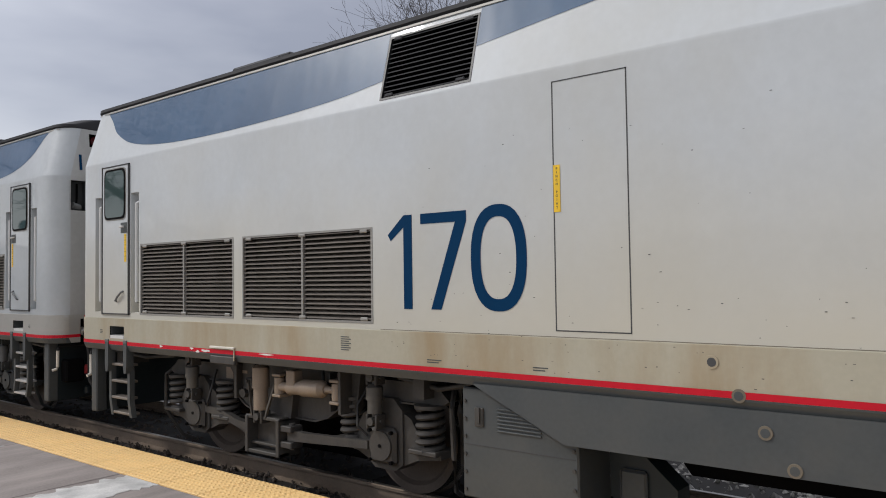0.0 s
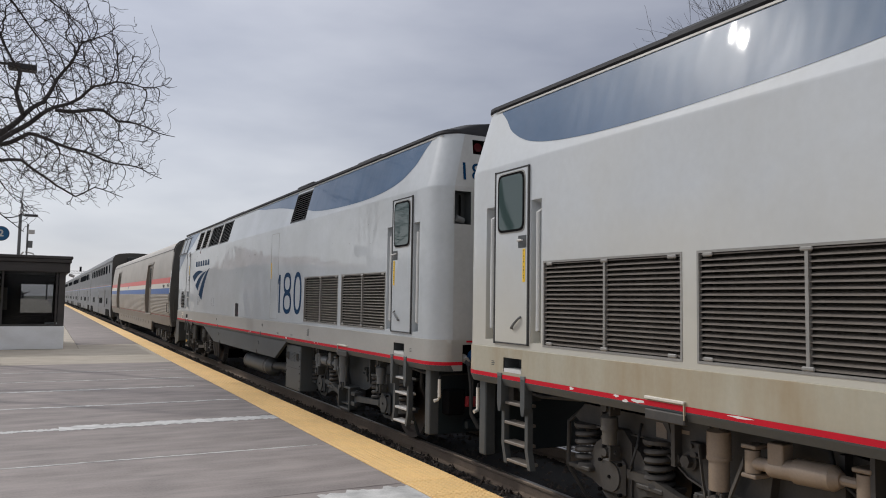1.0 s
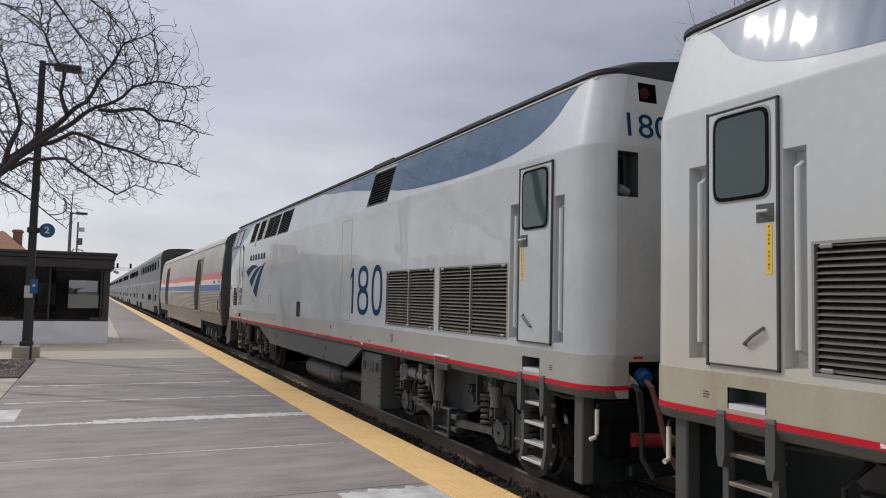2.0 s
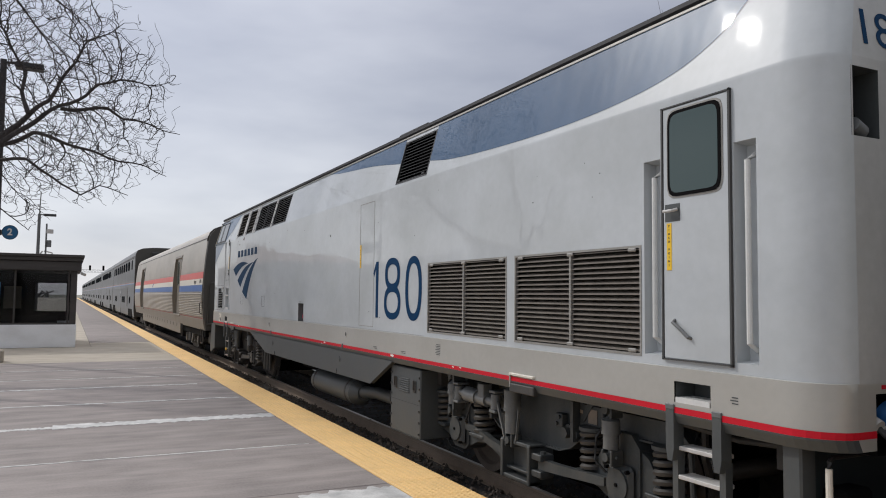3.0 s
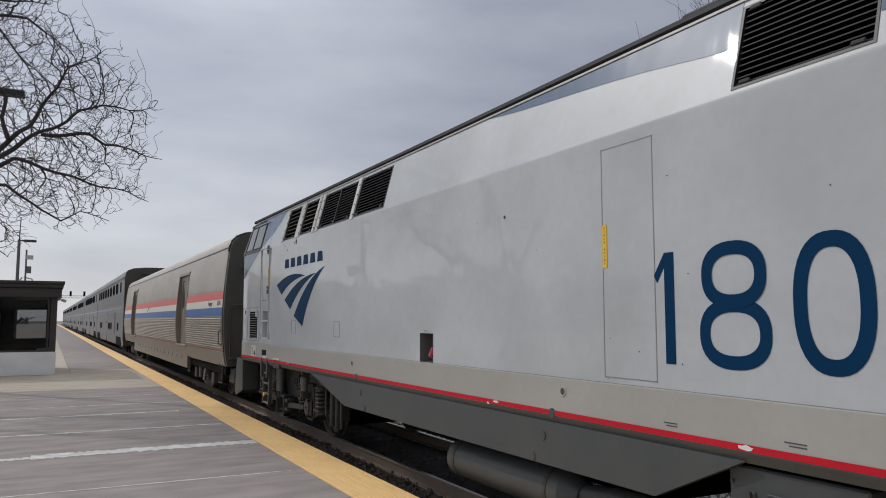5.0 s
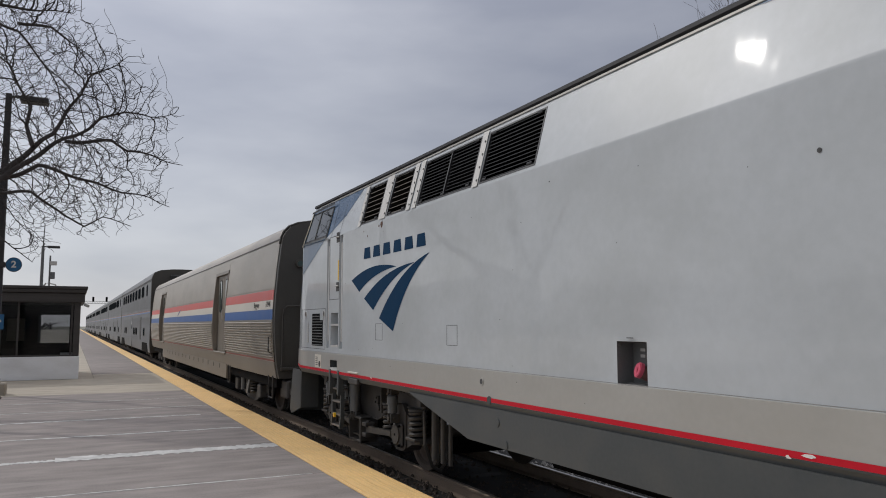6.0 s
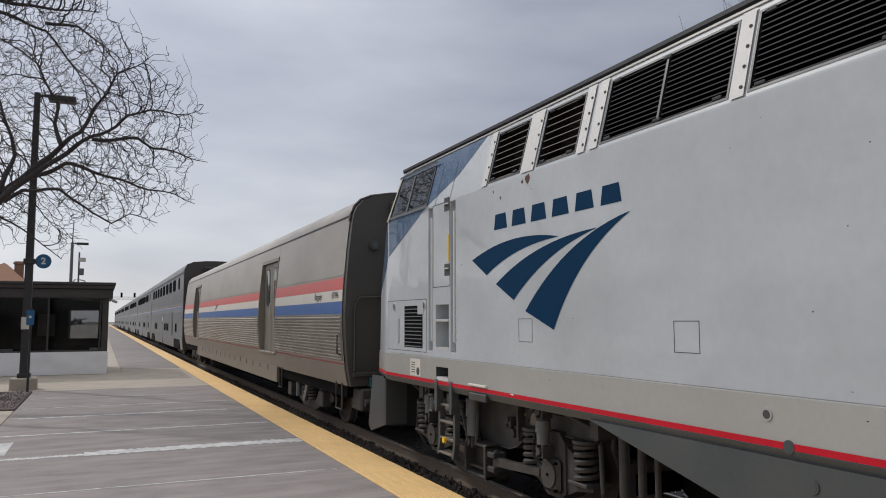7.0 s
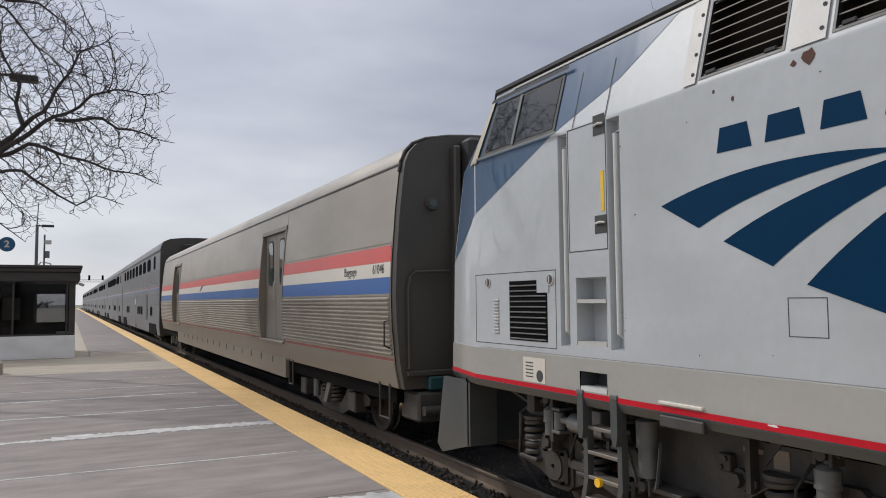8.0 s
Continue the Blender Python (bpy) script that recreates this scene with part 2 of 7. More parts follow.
M_RAILTOP = mat("worn_rail_head", (0.30, 0.28, 0.26), 0.3, 0.9, 0.1, 6, 60)
# sleepers and bed nearly black: oil, and the train's shade put into the colour
M_TIE = mat("shaded_oily_timber", (0.014, 0.012, 0.011), 0.75, 0.0, 0.3, 6, 40, 0.006)
M_DIRT = mat("shaded_oily_dirt", (0.010, 0.009, 0.0085), 0.9, 0.0, 0.3, 2, 30, 0.008, 0.0, (0.026, 0.023, 0.021), 0.6, (1, 1, 1))
M_GROUND = mat("gravelly_ground", (0.20, 0.19, 0.16), 0.95, 0.0, 0.25, 0.15, 6, 0.008, 0.0, (0.12, 0.13, 0.06), 0.8, (0.05, 0.05, 0.05))
M_STONE = mat("grey_ballast", (0.40, 0.385, 0.365), 0.85, 0.0, 0.15, 8, 60, 0.004, island=0.6)
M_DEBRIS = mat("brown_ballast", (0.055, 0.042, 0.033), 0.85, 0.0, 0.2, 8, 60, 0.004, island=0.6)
M_BARK = mat("dark_bark", (0.050, 0.043, 0.042), 0.9, 0.0, 0.3, 6, 40, 0.01)
M_POST = mat("dark_bronze_post", (0.035, 0.034, 0.036), 0.5, 0.1, 0.15, 4, 40)
M_SHELT = mat("dark_bronze_fascia", (0.042, 0.037, 0.035), 0.55, 0.05, 0.12, 1.5, 40, 0.002, 0.0, (0.07, 0.062, 0.058), 0.6, (0.6, 1, 6))
M_SHWALL = mat("white_painted_block", (0.80, 0.81, 0.82), 0.7, 0.0, 0.05, 1.2, 40, 0.003, 0.0, (0.5, 0.48, 0.45), 0.35, (1, 1, 2))
M_PANE = glass("tinted_pane", (0.42, 0.43, 0.44), 0.0, 1.0, 1.22)
# near-black walls, bench and floor: the room's dimness is put into the colour
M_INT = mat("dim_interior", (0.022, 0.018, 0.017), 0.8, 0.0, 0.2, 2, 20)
M_MULCH = mat("mulch_bed", (0.115, 0.090, 0.080), 0.95, 0.0, 0.4, 8, 60, 0.01)
M_SIGN = mat("blue_sign_face", (0.012, 0.12, 0.27), 0.4)
M_TERRA = mat("terracotta_roof", (0.26, 0.13, 0.075), 0.8, 0.0, 0.15, 1, 10)
M_BRICK = mat("brown_brick_wall", (0.22, 0.13, 0.09), 0.85, 0.0, 0.2, 2, 20)
M_FAR = mat("far_wood_haze", (0.10, 0.095, 0.095), 0.95, 0.0, 0.3, 0.2, 2)
M_PINK = mat("pink_fuel_cap", (0.62, 0.10, 0.16), 0.4)
# near-black without specular: tint plus the shade of the recessed panes in one colour
M_CWIN = mat("shaded_window_tint", (0.016, 0.018, 0.02), 0.5, 0.0, 0.2, 1, 20, spec=0.0)
# dark brown back panel between the weathered slats
M_LVBACK = mat("dark_louvre_back", (0.030, 0.026, 0.021), 0.9, 0.0, 0.3, 3, 40)
M_FADED = mat("faded_red_stripe", (0.26, 0.075, 0.06), 0.5, 0.0, 0.2, 2, 30)
M_TEAL = mat("teal_fitting", (0.012, 0.06, 0.07), 0.5)
M_CBL = mat("blue_connector", (0.02, 0.11, 0.32), 0.4)
M_CYL = mat("dull_red_paint", (0.30, 0.03, 0.035), 0.5)
M_LENS = mat("dark_red_lens", (0.06, 0.006, 0.008), 0.15)
M_HOSE = mat("dusty_red_hose", (0.20, 0.085, 0.075), 0.6)
M_RUST = mat("rust_spot", (0.10, 0.045, 0.03), 0.85, 0.0, 0.3, 10, 80)
# rusty brown of the lifting bosses, also painted as the sill fold's shadow edge
M_RUSTSHADE = mat("rust_and_fold_shade", (0.16, 0.135, 0.10), 0.8)
M_AMBER = mat("amber_lens", (0.85, 0.50, 0.02), 0.3)


# ---------- mesh helpers ----------
class Geo:
    """A growing list of points and faces."""

    def __init__(self):
        self.v, self.f = [], []

    def add(self, vs, fs):
        k = len(self.v)
        self.v += [tuple(p) for p in vs]
        self.f += [tuple(k + i for i in q) for q in fs]
        return self

    def box(self, x0, x1, y0, y1, z0, z1, m=None):
        vs = [Vector((x, y, z)) for x in (x0, x1) for y in (y0, y1) for z in (z0, z1)]
        if m:
            vs = [m @ p for p in vs]
        return self.add(vs, [(0, 1, 3, 2), (4, 6, 7, 5), (0, 4, 5, 1), (2, 3, 7, 6), (0, 2, 6, 4), (1, 5, 7, 3)])

    def bevel(self, x0, x1, y0, y1, z0, z1, b, m=None):
        """Box with chamfered edges."""
        vs, fs, idx = [], [], {}
        lo, hi = (x0, y0, z0), (x1, y1, z1)
        for c in [(i, j, k) for i in (0, 1) for j in (0, 1) for k in (0, 1)]:
            for ax in range(3):
                p = []
                for a in range(3):
                    base = hi[a] if c[a] else lo[a]
                    p.append(base if a == ax else base + (-b if c[a] else b))
                idx[c, ax] = len(vs)
                vs.append(Vector(p))
        for ax in range(3):
            o = [a for a in range(3) if a != ax]
            for s in (0, 1):
                q = []
                for i, j in ((0, 0), (1, 0), (1, 1), (0, 1)):
                    c = [0, 0, 0]
                    c[ax], c[o[0]], c[o[1]] = s, i, j
                    q.append(idx[tuple(c), ax])
                fs.append(q)
            for i in (0, 1):
                for j in (0, 1):
                    c0, c1 = [0, 0, 0], [0, 0, 0]
                    c0[o[0]] = c1[o[0]] = i
                    c0[o[1]] = c1[o[1]] = j
                    c1[ax] = 1
                    c0, c1 = tuple(c0), tuple(c1)
                    fs.append((idx[c0, o[0]], idx[c1, o[0]], idx[c1, o[1]], idx[c0, o[1]]))
        for c in [(i, j, k) for i in (0, 1) for j in (0, 1) for k in (0, 1)]:
            fs.append([idx[c, a] for a in range(3)])
        if m:
            vs = [m @ p for p in vs]
        return self.add(vs, fs)

    def cyl(self, p0, p1, r0, r1=None, n=14, caps=True):
        p0, p1 = Vector(p0), Vector(p1)
        r1 = r0 if r1 is None else r1
        q = (p1 - p0).to_track_quat("Z", "Y").to_matrix()
        vs = []
        for p, r in ((p0, r0), (p1, r1)):
            vs += [p + q @ Vector((r * math.cos(2 * math.pi * i / n), r * math.sin(2 * math.pi * i / n), 0)) for i in range(n)]
        fs = [(i, (i + 1) % n, n + (i + 1) % n, n + i) for i in range(n)]
        if caps:
            fs += [tuple(range(n))[::-1], tuple(range(n, 2 * n))]
        return self.add(vs, fs)

    def tube(self, pts, r, n=8, taper=None):
        pts = [Vector(p) for p in pts]
        vs, fs = [], []
        up = Vector((0.31, 0.17, 0.93))
        for i, p in enumerate(pts):
            d = (pts[min(i + 1, len(pts) - 1)] - pts[max(i - 1, 0)]).normalized()
            a = d.cross(up)
            if a.length < 1e-3:
                a = d.cross(Vector((1, 0, 0)))
            a.normalize()
            b = d.cross(a)
            rr = r if taper is None else r + (taper - r) * i / (len(pts) - 1)
            vs += [p + a * rr * math.cos(2 * math.pi * k / n) + b * rr * math.sin(2 * math.pi * k / n) for k in range(n)]
        for i in range(len(pts) - 1):
            for k in range(n):
                fs.append((i * n + k, i * n + (k + 1) % n, (i + 1) * n + (k + 1) % n, (i + 1) * n + k))
        fs += [tuple(range(n))[::-1], tuple(range(len(vs) - n, len(vs)))]
        return self.add(vs, fs)

    def prism(self, poly, x0, x1):
        """A plate: the polygon of (y, z) points between two values of x."""
        n = len(poly)
        vs = [(x0, y, z) for y, z in poly] + [(x1, y, z) for y, z in poly]
        fs = [tuple(range(n))[::-1], tuple(range(n, 2 * n))] + [(i, (i + 1) % n, n + (i + 1) % n, n + i) for i in range(n)]
        return self.add(vs, fs)

    def lathe_x(self, prof, n=36):
        """Profile of (x, radius) turned about the x axis."""
        k = len(prof)
        vs = [(x, r * math.cos(2 * math.pi * i / n), r * math.sin(2 * math.pi * i / n)) for i in range(n) for x, r in prof]
        fs = [(i * k + j, i * k + j + 1, ((i + 1) % n) * k + j + 1, ((i + 1) % n) * k + j) for i in range(n) for j in range(k - 1)]
        return self.add(vs, fs)

    def mesh(self, name, material, smooth=False, weld=False):
        me = bpy.data.meshes.new(name)
        me.from_pydata(self.v, [], self.f)
        bm = bmesh.new()
        bm.from_mesh(me)
        if weld:
            bmesh.ops.remove_doubles(bm, verts=bm.verts, dist=1e-4)
        bmesh.ops.recalc_face_normals(bm, faces=bm.faces)
        bm.to_mesh(me)
        bm.free()
        me.materials.append(material)
        if smooth:
            me.polygons.foreach_set("use_smooth", [True] * len(me.polygons))
            me.set_sharp_from_angle(angle=radians(35))
        return me


def part(name, geo, material, parent=None, label="", smooth=False, at=None):
    me = geo if isinstance(geo, bpy.types.Mesh) else geo.mesh(name, material, smooth)
    ob = new(name, me)
    if parent:
        ob.parent = parent
    if at is not None:
        ob.matrix_basis = at
    return tagged(ob, label)


def thing(name, label, category, group="", kind="", at=None):
    ob = tagged(new(name), label, category, group, kind)
    ob.empty_display_size = 0.2
    if at is not None:
        ob.matrix_basis = at
    return ob


def lerp_table(table, x):
    return float(np.interp(x, [a for a, b in table], [b for a, b in table]))


def letters(text, height, material, name, parent, m, label="", bold=0.0, squeeze=1.0):
    """Built-in font, turned into a mesh; m takes (right, up) in the xy plane to its place."""
    cu = bpy.data.curves.new(name, "FONT")
    cu.body, cu.size, cu.align_x, cu.align_y, cu.extrude, cu.offset = text, height * 1.37, "CENTER", "CENTER", 0.001, bold
    tmp = bpy.data.objects.new(name, cu)
    me = bpy.data.meshes.new_from_object(tmp)
    bpy.data.objects.remove(tmp)
    bpy.data.curves.remove(cu)
    me.materials.clear()
    me.materials.append(material)
    me.transform(Matrix.Diagonal((squeeze, 1, 1, 1)))
    ob = new(name, me)
    ob.parent = parent
    ob.matrix_basis = m
    return tagged(ob, label)


# ---------- locomotives ----------
CX = 5.325          # track centre line
HW = 1.525          # half width of the cars
RAIL = -0.12        # top of rail; the platform is 0
Z_BOT, Z_FOLD, Z_SHO, Z_EAVE = 1.03, 1.398, 3.24, 3.90


def plan_inset(u):
    if u < 0.63:
        return 0.23 * (1 - math.sqrt(max(0, 1 - ((0.63 - u) / 0.3) ** 2)))
    return lerp_table([(19.5, 0), (20.1, 0.2), (20.45, 0.7)], u)


def hull(u, z, off=0.0):
    """Half width and place along the body of the shell at (u, z)."""
    d = HW if z > 1.09 else HW - 0.03 * (1.09 - z) / 0.06
    uu = u
    if z > Z_SHO:
        k = (z - Z_SHO) / 0.76
        d = HW - 0.2 * k
        uu -= 0.6 * k * min(1, max(0, (u - 19.0) / 1.45))
        uu += 0.10 * k * min(1, max(0, (1.2 - u) / 0.9))
    elif u > 19.5:
        uu += lerp_table([(1.0, 0.46), (2.3, 0.38), (Z_SHO, 0.0)], z) * min(1, (u - 19.5) / 0.95)
    return d - plan_inset(u) + off, uu


BASE_US = [0.33, 0.335, 0.35, 0.38, 0.43, 0.5, 0.57, 0.63, 1.2, 3, 9.5, 11, 18.4, 19.0, 19.5, 19.8, 20.1, 20.3, 20.45]
ROOF = [(1.351, 3.90), (1.375, 3.915), (1.37, 3.95), (1.1, 4.04), (0.6, 4.11), (0.0, 4.13)]
# openings: u0, u1, z0, z1, depth
LOUVRES = [(1.82, 3.54, 1.45, 2.24), (3.68, 5.42, 1.45, 2.24)]
GRILLES = [(5.51, 6.44, 3.27, 3.83), (11.92, 12.97, 3.27, 3.83), (13.13, 14.53, 3.27, 3.83), (14.87, 15.52, 3.27, 3.83), (15.82, 16.48, 3.27, 3.83)]
POCKETS = [(0.80, 0.97, 1.47, 2.83, 0.10), (1.62, 1.79, 1.47, 2.83, 0.10), (1.17, 1.49, 1.17, 1.31, 0.16), (17.46, 17.80, 1.15, 1.30, 0.16),
           (10.50, 10.83, 1.40, 1.72, 0.14), (17.46, 17.84, 1.50, 2.03, 0.16), (17.27, 17.42, 1.48, 3.22, 0.09), (17.93, 18.06, 1.48, 3.22, 0.09)]


def sheet(g, sd, us, zs, holes, off=0.0):
    vid = {}
    for i, u in enumerate(us):
        for j, z in enumerate(zs):
            d, uu = hull(u, z, off)
            vid[i, j] = len(g.v)
            g.v.append((sd * d, uu, z))
    for i in range(len(us) - 1):
        for j in range(len(zs) - 1):
            uc, zc = (us[i] + us[i + 1]) / 2, (zs[j] + zs[j + 1]) / 2
            if not any(a < uc < b and c < zc < e for a, b, c, e in holes):
                g.f.append((vid[i, j], vid[i + 1, j], vid[i + 1, j + 1], vid[i, j + 1]))
    return vid


def decal(sd, u0, u1, lo, hi, off=0.003, n=24, us=None):
    """A strip lying on the shell between the heights lo(u) and hi(u)."""
    g = Geo()
    us = us or [u0 + (u1 - u0) * i / n for i in range(n + 1)]
    rows = 6
    for u in us:
        for j in range(rows + 1):
            a, b = lo(u), hi(u)
            z = a + (b - a) * j / rows
            if a < Z_SHO < b:
                z = a + (Z_SHO - a) * j / 3 if j <= 3 else Z_SHO + (b - Z_SHO) * (j - 3) / 3
            d, uu = hull(u, z, off)
            g.v.append((sd * d, uu, z))
    for i in range(len(us) - 1):
        for j in range(rows):
            k = i * (rows + 1) + j
            g.f.append((k, k + rows + 1, k + rows + 2, k + 1))
    return g


def flat(sd, poly, off=0.003, thick=0.002):
    """A thin plate of any outline (u, z) on the flat side."""
    return Geo().prism([(u, z) for u, z in poly], sd * (HW + off - thick), sd * (HW + off))


def ring_shape(cu, cz, a, b, w, n=40, p=2.4):
    """Outer and inner outlines of a rounded figure."""
    out, inn = [], []
    for i in range(n):
        t = 2 * math.pi * i / n
        c, s = math.cos(t), math.sin(t)
        k = (abs(c) ** p + abs(s) ** p) ** (-1 / p)
        out.append((cu + a * c * k, cz + b * s * k))
        inn.append((cu + (a - w) * c * k, cz + (b - w) * s * k))
    return out, inn


def annulus(g, sd, cu, cz, a, b, w, off=0.003):
    o, i = ring_shape(cu, cz, a, b, w)
    n = len(o)
    x = sd * (HW + off)
    g.add([(x, u, z) for u, z in o] + [(x, u, z) for u, z in i], [(k, (k + 1) % n, n + (k + 1) % n, n + k) for k in range(n)])


def road_number(sd, text, parent):
    """Tall navy figures on the side; each figure is one part."""
    z0, z1, w = 1.575, 2.335, 0.088
    r = -1 if sd < 0 else 1                       # reading direction along u
    if text == "180":
        spans = [(7.14, 6.955), (6.74, 6.20), (6.055, 5.575)]
    else:
        spans = [(5.595, 5.85), (5.94, 6.385), (6.425, 6.91)]
    for ch, (a, b) in zip(text, spans):
        g = Geo()
        if ch == "1":
            g = flat(sd, [(b, z0), (b, z1 - 0.02), (b - r * 0.085, z1 - 0.02), (a, z1 - 0.17), (a + r * 0.03, z1 - 0.22), (b - r * w, z1 - 0.115), (b - r * w, z0)])
        elif ch == "7":
            g = flat(sd, [(a, z1 - 0.02), (b, z1 - 0.02), (b, z1 - 0.10), (a + r * 0.20, z0), (a + r * 0.10, z0), (b - r * 0.105, z1 - 0.10), (a, z1 - 0.10)])
        elif ch == "0":
            annulus(g, sd, (a + b) / 2, (z0 + z1) / 2, abs(a - b) / 2, (z1 - z0) / 2 + 0.005, w)
        else:
            annulus(g, sd, (a + b) / 2, z0 + 0.205, abs(a - b) / 2, 0.215, w * 0.95)
            annulus(g, sd, (a + b) / 2, z1 - 0.195, abs(a - b) / 2 - 0.025, 0.205, w * 0.95, 0.0045)
        part("number_figure", g, M_NAVY, parent)


def bez(p, n=14):
    (a, b), (c, d), (e, f) = p
    return [((1 - t) ** 2 * a + 2 * t * (1 - t) * c + t * t * e, (1 - t) ** 2 * b + 2 * t * (1 - t) * d + t * t * f) for t in [i / n for i in range(n + 1)]]


def outline(g, sd, u0, u1, z0, z1, w=0.008, off=0.002):
    """A dark seam round a panel."""
    for a, b, c, d in ((u0, u1, z0, z0 + w), (u0, u1, z1 - w, z1), (u0, u0 + w, z0, z1), (u1 - w, u1, z0, z1)):
        g.box(*sorted((sd * (HW - 0.003), sd * (HW + off))), a, b, c, d)


def coil(r, wire, z0, z1, turns, n=12):
    g = Geo()
    pts = [(r * math.cos(2 * math.pi * i / n), r * math.sin(2 * math.pi * i / n), z0 + (z1 - z0) * i / (n * turns)) for i in range(int(n * turns) + 1)]
    return g.tube(pts, wire, 6)


def wheel_mesh():
    g = Geo()
    for s in (-1, 1):
        g.lathe_x([(s * 0.60, 0.0), (s * 0.80, 0.0), (s * 0.81, 0.10), (s * 0.80, 0.13), (s * 0.765, 0.20), (s * 0.775, 0.40), (s * 0.815, 0.43),
                   (s * 0.815, 0.500), (s * 0.72, 0.508), (s * 0.695, 0.535), (s * 0.68, 0.53), (s * 0.68, 0.42), (s * 0.72, 0.36), (s * 0.71, 0.2), (s * 0.66, 0.12), (s * 0.60, 0.09)], 40)
    g.cyl((-0.7, 0, 0), (0.7, 0, 0), 0.085, n=12)
    me = g.mesh("wheelset", M_WHEEL, True)
    me.materials.append(M_TREAD)
    for poly in me.polygons:
        rad = math.hypot(poly.center.y, poly.center.z)
        if 0.495 < rad and abs(poly.center.x) > 0.70:
            poly.material_index = 1
    return me


WHEEL = wheel_mesh()
SPRING = coil(0.105, 0.026, 0.0, 0.34, 5).mesh("coil_spring", M_TRUCK, True)
WHEELSETS = []


def slant_bar(g, sd, x0, x1, pts, w):
    """A flat bar following (u, z) points, w high, between two distances from the centre line."""
    up = [(u, z + w / 2) for u, z in pts]
    dn = [(u, z - w / 2) for u, z in pts][::-1]
    return g.prism(up + dn, sd * x0, sd * x1)


def damper_unit(tr, sd, x, u, z0, z1, r, material, steel):
    """Upright damper: dust cover above, body below, an eye in a clevis at each end."""
    zm = z0 + (z1 - z0) * 0.52
    d = Geo()
    d.cyl((sd * x, u, z0 + 0.08), (sd * x, u, zm), r * 0.86, n=16)
    d.cyl((sd * x, u, zm - 0.015), (sd * x, u, zm + 0.01), r * 1.04, n=16)
    d.cyl((sd * x, u, zm), (sd * x, u, z1 - 0.10), r, n=16)
    d.cyl((sd * x, u, z1 - 0.10), (sd * x, u, z1 - 0.07), r, r * 0.5, n=16)
    d.cyl((sd * x, u, z0), (sd * x, u, z1), 0.024, n=8)
    ob = part("axle_damper" if r < 0.08 else "upright_damper", d, material, tr, smooth=True)
    for z in (z0, z1 - 0.03):
        c = Geo().cyl((sd * (x - 0.06), u, z + 0.015), (sd * (x + 0.065), u, z + 0.015), 0.036, n=12)
        for e in (-1, 1):
            c.bevel(*sorted((sd * (x - 0.07), sd * (x + 0.05))), u + e * 0.052 - 0.012, u + e * 0.052 + 0.012, z - 0.05, z + 0.07, 0.006)
        c.cyl((sd * x, u - 0.085, z + 0.015), (sd * x, u + 0.085, z + 0.015), 0.016, n=6)
        part("clevis", c, steel, ob)
    return ob


